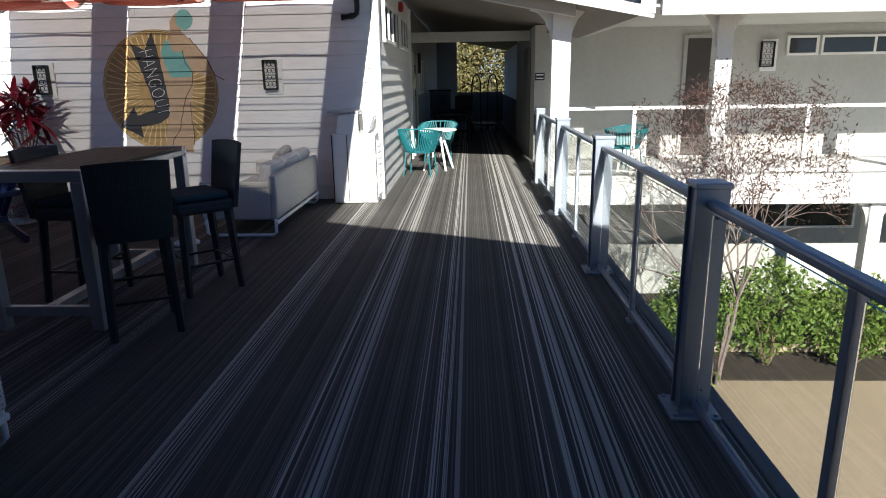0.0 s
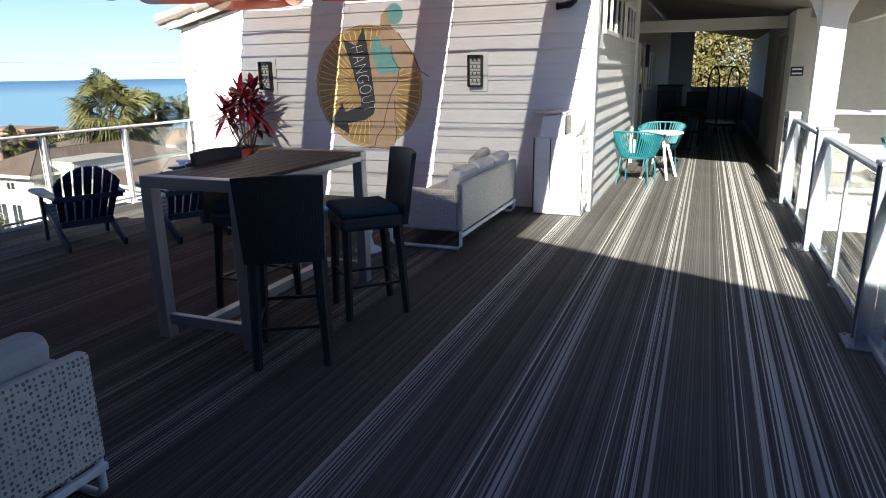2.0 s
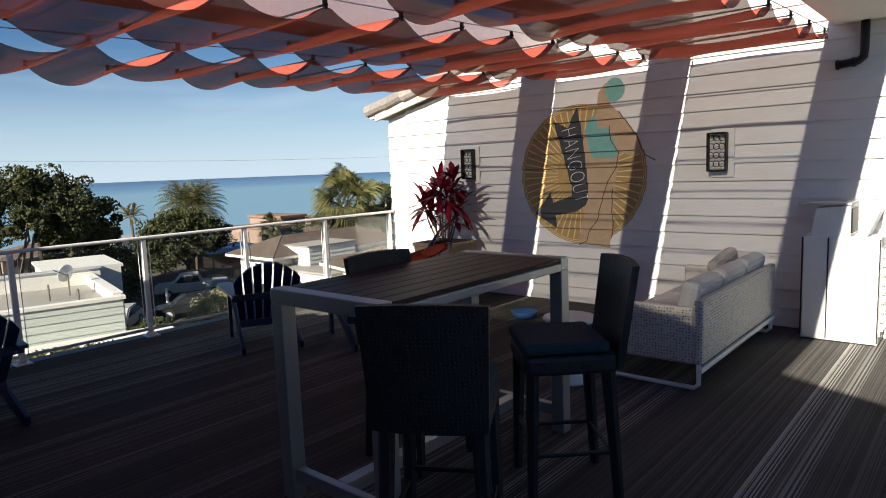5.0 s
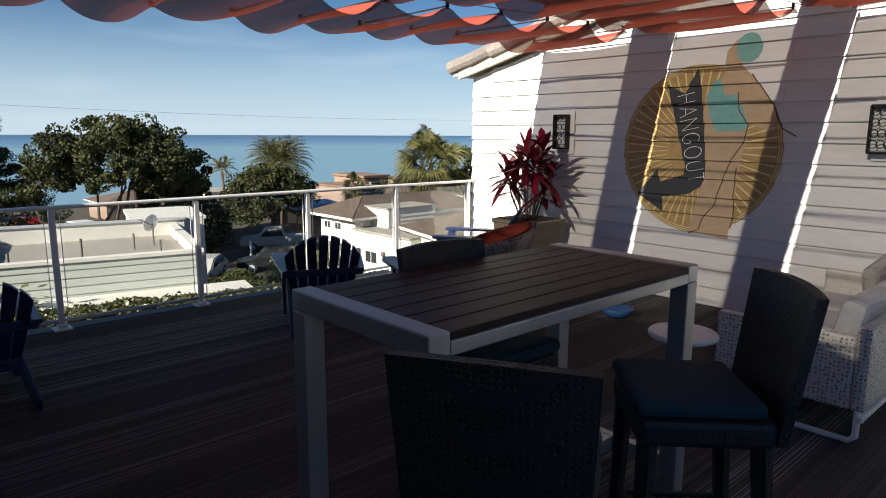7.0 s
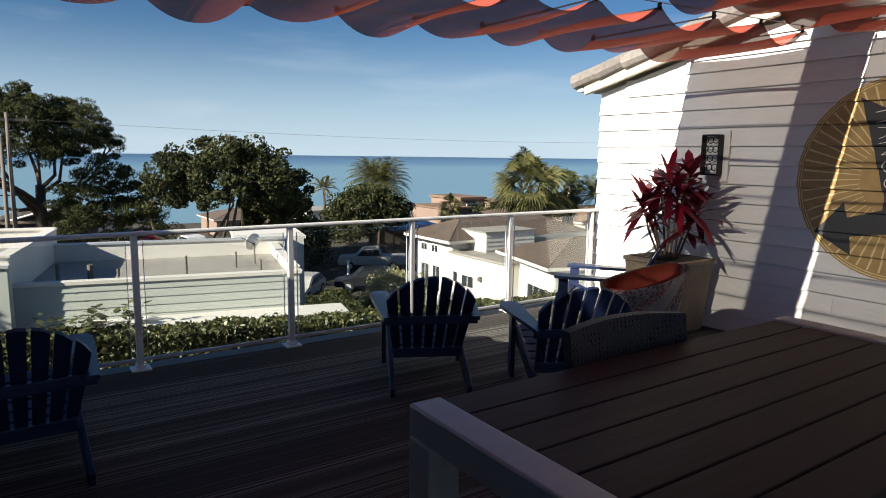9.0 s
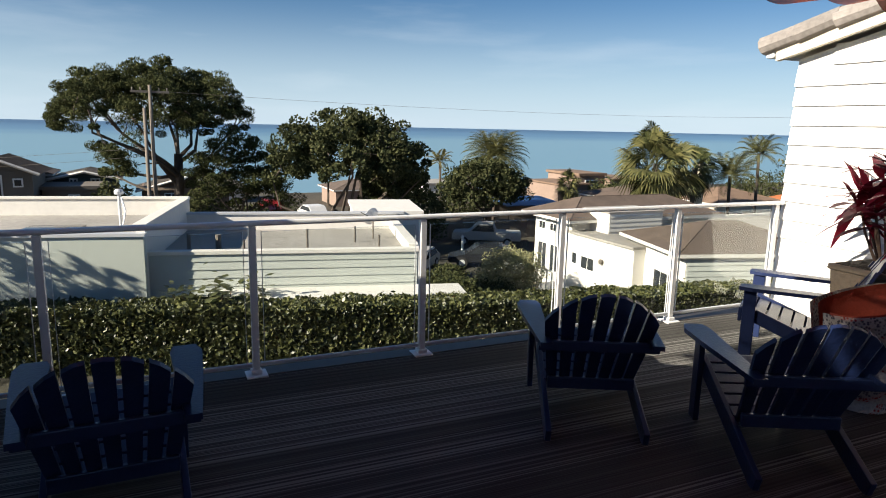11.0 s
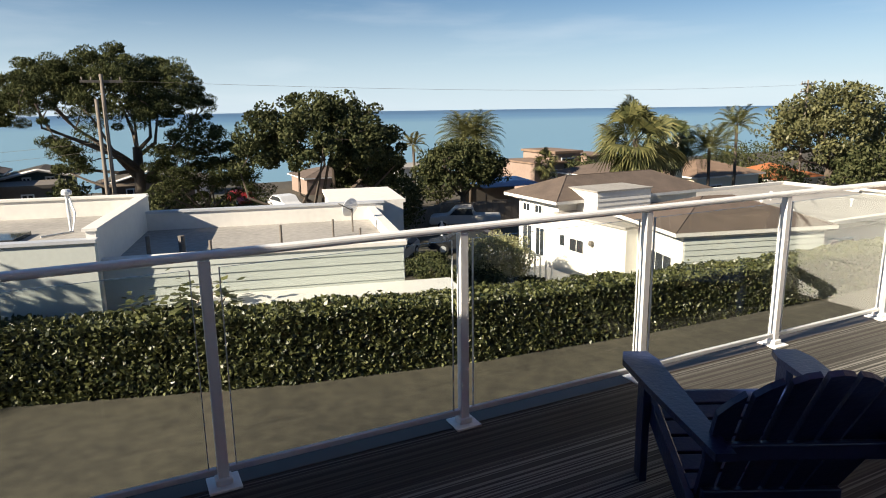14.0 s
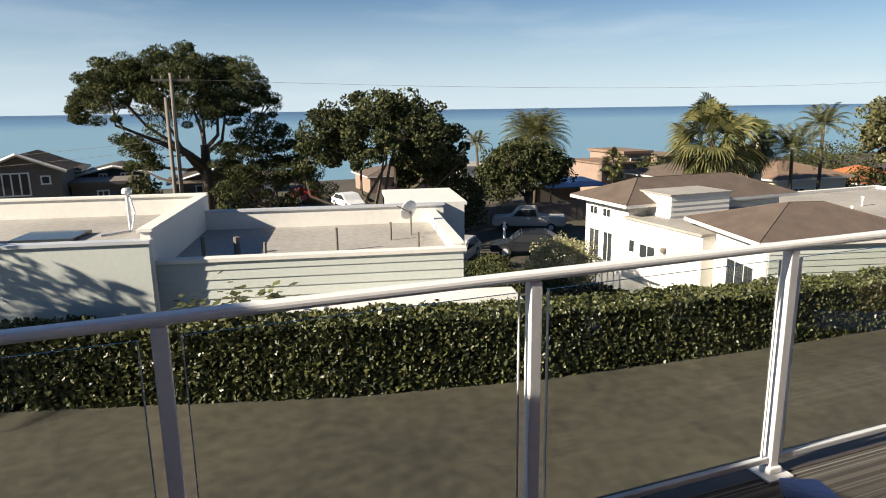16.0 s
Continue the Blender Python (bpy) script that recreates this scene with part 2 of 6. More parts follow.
M_ALUW = mat("white_aluminium", (0.74, 0.74, 0.74), 0.4, 0.1, 0.06, 12)
M_BRUSH = mat("brushed_aluminium", (0.44, 0.45, 0.47), 0.42, 0.6, 0.08, 10, stretch=(1, 1, 0.1))
M_SLAT = mat("brown_composite_slat", (0.05, 0.027, 0.022), 0.55, 0, 0.25, 6, 0.25, 30, stretch=(1, 0.08, 1), per=0.1, spec=0.2)
M_NAVY = mat("navy_plastic_lumber", (0.014, 0.026, 0.085), 0.36, 0, 0.2, 9, 0.2, 60)
M_RATTAN = woven_mat("dark_resin_weave", (0.014, 0.016, 0.022), (0.003, 0.003, 0.004), 60)
M_TEAL = mat("teal_cushion_fabric", (0.016, 0.05, 0.07), 0.9, 0, 0.15, 20, 0.3, 200)
M_CLOTH = canopy_mat()


def blanket_mat():
    """Knitted bands of grey, red and dark blue."""
    m = bpy.data.materials.new("knitted_bands")
    m.use_nodes = True
    n, l = m.node_tree.nodes, m.node_tree.links
    b = n["Principled BSDF"]
    b.inputs["Roughness"].default_value = 0.9
    co, wave, cr, ns, mx = n.new("ShaderNodeTexCoord"), n.new("ShaderNodeTexWave"), n.new("ShaderNodeValToRGB"), n.new("ShaderNodeTexVoronoi"), n.new("ShaderNodeMixRGB")
    wave.bands_direction = 'DIAGONAL'
    wave.inputs["Scale"].default_value, wave.inputs["Distortion"].default_value = 1.1, 2.5
    l.new(co.outputs["Object"], wave.inputs["Vector"])
    e = cr.color_ramp.elements
    cr.color_ramp.interpolation = 'CONSTANT'
    e[0].color, e[1].color, e[1].position = (0.10, 0.09, 0.11, 1), (0.38, 0.05, 0.035, 1), 0.28
    k = e.new(0.62)
    k.color = (0.48, 0.45, 0.42, 1)
    l.new(wave.outputs["Fac"], cr.inputs["Fac"])
    ns.inputs["Scale"].default_value = 48
    l.new(co.outputs["Object"], ns.inputs["Vector"])
    mr = n.new("ShaderNodeMapRange")
    mr.inputs["From Min"].default_value, mr.inputs["From Max"].default_value = 0.25, 0.55
    l.new(ns.outputs["Distance"], mr.inputs["Value"])
    mx.inputs["Color2"].default_value = (0.62, 0.58, 0.52, 1)
    mul = n.new("ShaderNodeMath")
    mul.operation = 'MULTIPLY'
    mul.inputs[1].default_value = 0.7
    l.new(mr.outputs["Result"], mul.inputs[0])
    l.new(mul.outputs[0], mx.inputs["Fac"])
    l.new(cr.outputs["Color"], mx.inputs["Color1"])
    l.new(mx.outputs["Color"], b.inputs["Base Color"])
    bn = n.new("ShaderNodeBump")
    bn.inputs["Strength"].default_value, bn.inputs["Distance"].default_value = 0.7, 0.008
    l.new(ns.outputs["Distance"], bn.inputs["Height"])
    l.new(bn.outputs["Normal"], b.inputs["Normal"])
    return m


M_GLASS = glass_mat("rail_glass")
M_PANE = mat("dark_window_glass", (0.03, 0.035, 0.04), 0.06, 0, 0.1, 3)
M_WEAVEW = woven_mat("white_resin_weave", (0.66, 0.63, 0.57), (0.2, 0.19, 0.17), 45)
M_GREYC = mat("light_grey_cushion", (0.48, 0.48, 0.48), 0.9, 0, 0.1, 14, 0.25, 180)
M_PILLOW = mat("patterned_pillow", (0.55, 0.53, 0.48), 0.9, 0, 0.4, 40)
M_BLACK = mat("black_iron", (0.012, 0.012, 0.013), 0.5, 0.4, 0.1, 12)
M_RED = mat("red_enamel", (0.35, 0.02, 0.015), 0.4)
M_GOLD = mat("gold_mural_paint", (0.46, 0.30, 0.11), 0.6, 0, 0.2, 6)
M_RAY = mat("pale_gold_mural_paint", (0.78, 0.63, 0.30), 0.6, 0, 0.1, 6)
M_CHAR = mat("charcoal_mural_paint", (0.035, 0.036, 0.042), 0.6, 0, 0.15, 8)
M_TAN = mat("tan_mural_paint", (0.52, 0.37, 0.23), 0.6, 0, 0.12, 5)
M_AQUA = mat("aqua_mural_paint", (0.20, 0.46, 0.43), 0.6, 0, 0.15, 5)
M_LINE = mat("brown_mural_line", (0.12, 0.06, 0.03), 0.6)
M_POT = mat("sandstone_pot", (0.40, 0.31, 0.21), 0.85, 0, 0.2, 10, 0.3, 60)
M_SOIL = mat("soil", (0.06, 0.045, 0.03), 0.95, 0, 0.4, 20, 0.8, 60)
M_CRIM = leaf_mat("crimson_leaf", (0.30, 0.014, 0.035), (0.07, 0.006, 0.018), 0.35, 0.35, 0.5)
M_STEM = mat("grey_brown_stem", (0.20, 0.13, 0.09), 0.8, 0, 0.3, 30)
M_TURQ = mat("turquoise_resin", (0.01, 0.125, 0.145), 0.6, 0, 0.1, 20)
M_ORANGE = mat("red_orange_lining", (0.45, 0.075, 0.04), 0.8, 0, 0.2, 20)
M_TILE = mat("grey_roof_tile", (0.30, 0.27, 0.25), 0.8, 0, 0.3, 6, 0.4, 40, per=0.2)
M_SHINGLEP = mat("pale_weathered_shingle", (0.42, 0.38, 0.33), 0.85, 0, 0.25, 6, 0.4, 50, per=0.1)
M_ASPH = mat("asphalt", (0.074, 0.066, 0.045), 0.9, 0, 0.42, 1.2, 0.4, 90)
M_GROUND = mat("earth", (0.075, 0.062, 0.042), 0.95, 0, 0.35, 1.2, 0.4, 20)
M_PATIO = mat("tan_concrete", (0.37, 0.29, 0.20), 0.85, 0, 0.14, 3, 0.2, 90)
M_SHINGLE = mat("brown_shingle", (0.125, 0.092, 0.072), 0.9, 0, 0.3, 8, 0.5, 60, per=0.12)
M_HOUSE = mat("white_house_paint", (0.68, 0.66, 0.62), 0.6, 0, 0.08, 2)
M_SAGE = mat("pale_sage_siding", (0.47, 0.50, 0.47), 0.65, 0, 0.08, 3, per=0.03)
M_ROOFW = mat("pale_roof_membrane", (0.36, 0.34, 0.31), 0.85, 0, 0.25, 2, 0.3, 30)
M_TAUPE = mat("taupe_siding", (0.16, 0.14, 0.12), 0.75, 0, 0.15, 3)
M_BEIGE = mat("beige_stucco", (0.27, 0.195, 0.155), 0.8, 0, 0.15, 2)
M_BLUET = mat("blue_tarpaulin", (0.05, 0.16, 0.42), 0.5, 0, 0.3, 6)
M_BARK = mat("bark", (0.11, 0.085, 0.065), 0.9, 0, 0.35, 12, 0.6, 40, stretch=(1, 1, 0.3))
M_WOODP = mat("weathered_pole_wood", (0.20, 0.17, 0.14), 0.85, 0, 0.25, 8, 0.3, 30, stretch=(1, 1, 0.1))
M_PINE = leaf_mat("pine_needles", (0.020, 0.030, 0.011), (0.10, 0.105, 0.042), 0.15, 0.8, 0.1)
M_OAKL = leaf_mat("dark_green_leaf", (0.018, 0.027, 0.010), (0.088, 0.092, 0.040), 0.15, 0.75, 0.12)
M_HEDGE = leaf_mat("hedge_leaf", (0.013, 0.021, 0.007), (0.135, 0.138, 0.05), 0.15, 0.42, 0.5)
M_CORE = mat("hedge_inner_shade", (0.012, 0.016, 0.006), 0.95, 0, 0.4, 20)
M_SHRUB = leaf_mat("bright_shrub_leaf", (0.07, 0.13, 0.02), (0.20, 0.27, 0.06), 0.3)
M_TEALH = mat("dark_teal_cladding", (0.05, 0.075, 0.075), 0.7, 0, 0.2, 3, 0.2, 30)
M_PALM = leaf_mat("palm_frond", (0.03, 0.04, 0.013), (0.165, 0.155, 0.06), 0.2, 0.6)
# darker copy of the frond colour, with a backlit palm's shade in it
M_PALMD = leaf_mat("shaded_palm_frond", (0.025, 0.035, 0.014), (0.08, 0.09, 0.035), 0.12)
M_DRY = leaf_mat("dry_reddish_twig_leaf", (0.034, 0.019, 0.015), (0.105, 0.062, 0.05), 0.2)
M_TWIG = mat("grey_twig", (0.20, 0.155, 0.14), 0.8)
M_PALEB = leaf_mat("pale_bush_leaf", (0.20, 0.20, 0.09), (0.38, 0.36, 0.2), 0.2)
M_OLIVED = leaf_mat("dull_olive_leaf", (0.045, 0.05, 0.02), (0.15, 0.145, 0.065), 0.15)
M_OLIVE = leaf_mat("olive_leaf", (0.07, 0.07, 0.025), (0.20, 0.17, 0.07), 0.2)
def sea_mat():
    """Darker blue water far out, paler towards the shore, with long streaks."""
    m = mat("sea", (0.08, 0.19, 0.26), 0.3, 0, 0.25, 0.02, 0.12, 0.25, spec=0.6)
    n, l = m.node_tree.nodes, m.node_tree.links
    co, sep, ns, mp, add, cr = (n.new("ShaderNode" + k) for k in ("TexCoord", "SeparateXYZ", "TexNoise", "Mapping", "Math", "ValToRGB"))
    l.new(co.outputs["Object"], sep.inputs["Vector"])
    l.new(co.outputs["Object"], mp.inputs["Vector"])
    mp.inputs["Scale"].default_value = (0.004, 0.0006, 1)
    ns.inputs["Scale"].default_value, ns.inputs["Detail"].default_value = 1.0, 4
    l.new(mp.outputs["Vector"], ns.inputs["Vector"])
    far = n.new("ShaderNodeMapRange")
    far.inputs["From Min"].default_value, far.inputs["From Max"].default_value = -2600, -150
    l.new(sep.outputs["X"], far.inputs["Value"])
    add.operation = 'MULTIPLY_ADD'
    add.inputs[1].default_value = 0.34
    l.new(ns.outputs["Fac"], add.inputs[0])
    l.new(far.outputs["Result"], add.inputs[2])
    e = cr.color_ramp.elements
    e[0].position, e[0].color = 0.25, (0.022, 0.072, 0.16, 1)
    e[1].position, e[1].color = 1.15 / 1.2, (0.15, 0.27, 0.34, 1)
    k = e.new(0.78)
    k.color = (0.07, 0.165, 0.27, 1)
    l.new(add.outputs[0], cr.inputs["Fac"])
    l.new(cr.outputs["Color"], n["Principled BSDF"].inputs["Base Color"])
    return m


M_WATER = sea_mat()
M_TYRE = mat("tyre_rubber", (0.02, 0.02, 0.02), 0.8)
M_SILVER = mat("silver_car_paint", (0.48, 0.47, 0.45), 0.35, 0.25, 0.05, 3)
M_CARDK = mat("dark_car_paint", (0.03, 0.033, 0.04), 0.25, 0.3)
M_CARRED = mat("red_car_paint", (0.35, 0.03, 0.03), 0.3, 0.2)
M_CARW = mat("white_car_paint", (0.7, 0.7, 0.7), 0.3)
M_TANROOF = mat("tan_roof_tile", (0.24, 0.16, 0.11), 0.85, 0, 0.3, 6)
M_ROOFO = mat("orange_roof", (0.42, 0.14, 0.05), 0.8, 0, 0.3, 4)


# ---- building helpers ----
def box(bm, x0, x1, y0, y1, z0, z1, bev=0.0, m=None):
    r = bmesh.ops.create_cube(bm, size=1)
    vs = r["verts"]
    bmesh.ops.scale(bm, verts=vs, vec=(abs(x1 - x0), abs(y1 - y0), abs(z1 - z0)))
    bmesh.ops.translate(bm, verts=vs, vec=((x0 + x1) / 2, (y0 + y1) / 2, (z0 + z1) / 2))
    if bev:
        es = list({e for v in vs for e in v.link_edges})
        r2 = bmesh.ops.bevel(bm, geom=es, offset=bev, segments=2, affect='EDGES', profile=0.5)
        vs = list({v for f in r2["faces"] for v in f.verts} | {v for v in vs if v.is_valid})
    if m is not None:
        bmesh.ops.transform(bm, matrix=m, verts=[v for v in vs if v.is_valid])
    return vs


def B(*a, bev=0.0, m=None):
    bm = bmesh.new()
    box(bm, *a, bev=bev, m=m)
    return bm


def tube(bm, pts, radii, seg=8, cap=True):
    """A tube through points; radii: one or a list."""
    pts = [Vector(p) for p in pts]
    if not hasattr(radii, "__len__"):
        radii = [radii] * len(pts)
    rings, prev = [], None
    for i, p in enumerate(pts):
        d = (pts[min(i + 1, len(pts) - 1)] - pts[max(i - 1, 0)]).normalized()
        if prev is None:
            side = d.cross(Vector((0, 0, 1)))
            if side.length < 0.1:
                side = d.cross(Vector((0, 1, 0)))
        else:
            side = prev - d * prev.dot(d)
        side.normalize()
        prev = side
        up = side.cross(d)
        rings.append([bm.verts.new(p + (side * math.cos(a) + up * math.sin(a)) * radii[i]) for a in (2 * math.pi * k / seg for k in range(seg))])
    for a, b in zip(rings, rings[1:]):
        for k in range(seg):
            bm.faces.new((a[k], a[(k + 1) % seg], b[(k + 1) % seg], b[k]))
    if cap and seg > 2:
        bm.faces.new(rings[0][::-1])
        bm.faces.new(rings[-1])


def T(pts, radii, seg=8):
    bm = bmesh.new()
    tube(bm, pts, radii, seg)
    return bm


def lathe(prof, seg=20):
    """A turned body from (radius, height) pairs."""
    bm = bmesh.new()
    rings = [[bm.verts.new((r * math.cos(2 * math.pi * k / seg), r * math.sin(2 * math.pi * k / seg), z)) for k in range(seg)] for r, z in prof]
    for a, b in zip(rings, rings[1:]):
        for k in range(seg):
            bm.faces.new((a[k], a[(k + 1) % seg], b[(k + 1) % seg], b[k]))
    bm.faces.new(rings[0][::-1])
    bm.faces.new(rings[-1])
    return bm


def prism(poly, y0, y1):
    """A plate: outline in x and z, from y0 to y1."""
    bm = bmesh.new()
    a = [bm.verts.new((x, y0, z)) for x, z in poly]
    b = [bm.verts.new((x, y1, z)) for x, z in poly]
    bm.faces.new(a)
    bm.faces.new(b[::-1])
    n = len(poly)
    for i in range(n):
        bm.faces.new((a[i], b[i], b[(i + 1) % n], a[(i + 1) % n]))
    bmesh.ops.recalc_face_normals(bm, faces=bm.faces)
    return bm


def part(name, bm, material, parent=None, label="", m=None, smooth=False):
    me = bpy.data.meshes.new(name)
    bm.to_mesh(me)
    bm.free()
    me.materials.append(material)
    if smooth:
        me.polygons.foreach_set("use_smooth", [True] * len(me.polygons))
    ob = new(name, me)
    if parent is not None:
        ob.parent = parent
    if m is not None:
        ob.matrix_basis = m
    if label:
        ob["label"] = label
    return ob


def shared(name, me, parent, m=None):
    ob = new(name, me)
    ob.parent = parent
    if m is not None:
        ob.matrix_basis = m
    return ob


def thing(name, label, category, m=None, group="", kind=""):
    ob = new(name)
    ob.empty_display_size = 0.2
    if m is not None:
        ob.matrix_basis = m
    return tagged(ob, label, category, group, kind)


def structure(name, bm, material, label="", category="structure"):
    return tagged(part(name, bm, material), label or name.replace("_", " "), category, kind="structure")


def facing(x, y, fx, fy, z=0.0):
    """Pose of a thing whose front is its +y, turned to face (fx, fy)."""
    return pose(x, y, z, 0, 0, math.degrees(math.atan2(-fx, fy)))


def mesh_np(name, verts, faces, material):
    me = bpy.data.meshes.new(name)
    me.from_pydata(verts.tolist() if hasattr(verts, "tolist") else verts, [], faces.tolist() if hasattr(faces, "tolist") else faces)
    me.materials.append(material)
    return me


def leaves(centres, size, rng, up=0.3, aspect=0.5, fold=True):
    """Many small pointed leaves round centres (n x 3)."""
    n = len(centres)
    d = rng.normal(size=(n, 3))
    d[:, 2] += up
    d /= np.linalg.norm(d, axis=1)[:, None]
    s = np.cross(d, rng.normal(size=(n, 3)))
    s /= np.linalg.norm(s, axis=1)[:, None] + 1e-9
    L = (size * rng.uniform(0.6, 1.3, n))[:, None]
    v = np.stack([centres - d * L * 0.5, centres + s * L * aspect * 0.5, centres + d * L * 0.5, centres - s * L * aspect * 0.5], 1).reshape(-1, 3)
    f = np.arange(n * 4).reshape(n, 4)
    return v, f


def clumps(rng, n_clump, per, shape, r, flat=0.75):
    """Leaf centres in clumps; shape(rng, n) gives clump centres."""
    c = shape(rng, n_clump)
    rad = r * rng.uniform(0.5, 1.25, len(c))
    p = rng.normal(size=(len(c), per, 3))
    p /= np.linalg.norm(p, axis=2)[:, :, None]
    p *= (rng.uniform(0.35, 1.0, (len(c), per, 1)) ** 0.5) * rad[:, None, None]
    p[:, :, 2] *= flat
    return (c[:, None, :] + p).reshape(-1, 3)


# ---- ground, sea ----
def height(x, y):
    if x > -7.7:
        return -3.3
    if y > 5 and -46 < x < -17.8:
        return -5.2 - (-18 - x) * 0.0825
    if x > -20:
        return -4.0
    if x > -46:
        return -4.0 - (-20 - x) * 0.135
    if x > -110:
        return -7.51 - (-46 - x) * 0.01
    return -60.0


def ground():
    bm = bmesh.new()
    xs = [-112, -110, -95, -80, -65, -50, -46, -40, -34, -28, -24, -20, -18, -17.6, -12, -7.75, -7.7, 0, 10, 60, 400, 4000]
    ys = [-4000, -400, -80, -30, -10, 0, 5, 6, 10, 20, 30, 40, 60, 90, 150, 500, 4000]
    g = [[bm.verts.new((x, y, height(x, y))) for y in ys] for x in xs]
    for i in range(len(xs) - 1):
        for j in range(len(ys) - 1):
            bm.faces.new((g[i][j], g[i + 1][j], g[i + 1][j + 1], g[i][j + 1]))
    return bm


structure("ground", ground(), M_GROUND, "bare earth hillside falling to the sea", "ground")
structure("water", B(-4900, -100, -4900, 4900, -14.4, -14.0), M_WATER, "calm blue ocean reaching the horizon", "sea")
structure("road", B(-19.5, -7.9, -60, 80, -4.03, -3.97), M_ASPH, "worn grey-brown asphalt alley below the deck", "road")
structure("pavement", B(2.2, 16, -12, 9.6, -3.4, -3.26), M_PATIO, "tan concrete courtyard patio", "patio")
street = bmesh.new()
for (a, b, y0, y1) in ((-50, -46, 6, 60), (-46, -34.0, 6, 60), (-100, -50, 10.0, 19.5)):
    street.faces.new([street.verts.new((x, y, height(x, y) + 0.05)) for x, y in ((a, y0), (b, y0), (b, y1), (a, y1))])
bmesh.ops.remove_doubles(street, verts=street.verts[:], dist=0.001)
bmesh.ops.solidify(street, geom=street.faces[:], thickness=0.04)
structure("street", street, M_ASPH, "asphalt street crossing below the houses", "road")

# ---- deck and building shell ----
WY = 8.62      # face of the mural wall
deck = bmesh.new()
box(deck, -7.40, 1.08, -2.0, 8.6, -0.12, 0.0)
box(deck, -1.36, 1.08, 8.6, 12.6, -0.12, 0.0)
box(deck, -1.36, 1.2, 12.6, 25.0, -0.12, 0.0)
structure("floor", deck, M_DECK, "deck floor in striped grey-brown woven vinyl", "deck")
# dark edging, widened and darkened to take in the rail's shadow
structure("deck_edge_west", B(-7.56, -7.40, -2, 8.6, -0.4, 0.006, bev=0.004), M_DOOR, "dark metal edge of the deck", "trim")
structure("deck_edge_east", B(1.08, 1.16, -2, 12.6, -0.4, 0.012, bev=0.008), M_DARKW, "dark metal edge of the deck", "trim")
structure("wall_under_deck_west", B(-7.5, -7.3, -2, 8.6, -4.1, -0.12), M_GREYW, "stucco wall below the deck", "wall")
structure("wall_under_deck_east", B(0.9, 1.06, -2, 13.0, -3.4, -0.12), M_GREYW, "stucco wall below the deck", "wall")


def rake(x):
    return 2.36 + (x + 7.45) * 0.235 if x < -3.4 else 2.36 + 4.05 * 0.235 - (x + 3.4) * 0.1


wall_outline = [(-7.45, -4.0), (-1.37, -4.0), (-1.37, rake(-1.37)), (-3.4, rake(-3.4)), (-7.45, 2.36)]
wall_n = structure("wall_north", prism(wall_outline, WY + 0.012, WY + 0.2), M_SIDING, "white lap-sided wall facing the deck", "wall")
structure("wall_far_west_side", B(-7.45, -7.27, WY + 0.2, 20, -4, 2.36), M_SIDING, "white side wall of the building", "wall")

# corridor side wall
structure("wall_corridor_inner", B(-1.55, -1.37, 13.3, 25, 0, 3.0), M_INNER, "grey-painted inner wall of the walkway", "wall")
structure("wall_corridor", B(-1.55, -1.37, WY + 0.2, 13.3, 0, 3.0), M_SIDING, "white wall along the covered walkway", "wall")
structure("corner_trim", B(-1.42, -1.33, WY - 0.035, WY + 0.06, 0, 2.98, bev=0.006), M_WHITE, "white corner board", "trim")
structure("siding_end_trim", B(-1.37, -1.31, 13.2, 13.3, 0, 2.95, bev=0.005), M_WHITE, "white trim board", "trim")


def front_z(x):
    return 3.03 - (x + 1.35) * 0.19


roof_poly = [(-1.45, front_z(-1.45)), (2.2, front_z(2.2)), (2.2, front_z(2.2) + 0.13), (-1.45, front_z(-1.45) + 0.13)]
# the unlit underside is put into the ceiling's dark colour
structure("ceiling", prism([(-1.45, front_z(-1.45) + 0.03), (2.15, front_z(2.15) + 0.03), (2.15, front_z(2.15) + 0.11), (-1.45, front_z(-1.45) + 0.11)], 8.74, 25), M_TAUPE, "sloping walkway ceiling, coloured dark as its unlit underside", "ceiling")
structure("roof_fascia", prism(roof_poly, 8.66, 8.74), M_CREAM, "cream roof fascia board", "trim")
shingle = bmesh.new()
box(shingle, 0, 0.40, -0.06, 0.5, 0, 0.018, bev=0.004)
fascia = bpy.data.objects["roof_fascia"]
first_shingle = part("shingle", shingle, M_SHINGLEP, fascia)
for k in range(9):
    m = pose(-1.45 + 0.4 * k, 8.62, front_z(-1.45 + 0.4 * k) + 0.19, 6, math.degrees(math.atan(0.19)) - 3.2, 0)
    if k:
        shared("shingle", first_shingle.data, fascia, m)
    else:
        first_shingle.matrix_basis = m
structure("soffit_beam", prism([(-1.36, front_z(-1.36) - 0.12), (1.3, front_z(1.3) - 0.12), (1.3, front_z(1.3) + 0.028), (-1.36, front_z(-1.36) + 0.028)], 9.05, 9.19), M_PALEW, "pale beam under the front edge of the walkway roof", "beam")
gut = bmesh.new()
box(gut, -1.45, 2.3, 8.63, 8.66, -0.075, -0.03, bev=0.012, m=Matrix.Translation((0, 0, front_z(0) + 0.06)) @ Matrix.Rotation(math.atan(0.19), 4, 'Y'))
structure("fascia_trim", gut, M_WHITE, "white trim strip below the fascia", "trim")
structure("roof_beam", B(-1.36, 1.09, 13.6, 13.74, 2.33, 2.53, bev=0.008), M_PALEW, "pale cross beam under the ceiling", "beam")
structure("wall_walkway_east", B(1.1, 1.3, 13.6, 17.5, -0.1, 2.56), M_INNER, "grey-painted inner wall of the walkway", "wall")
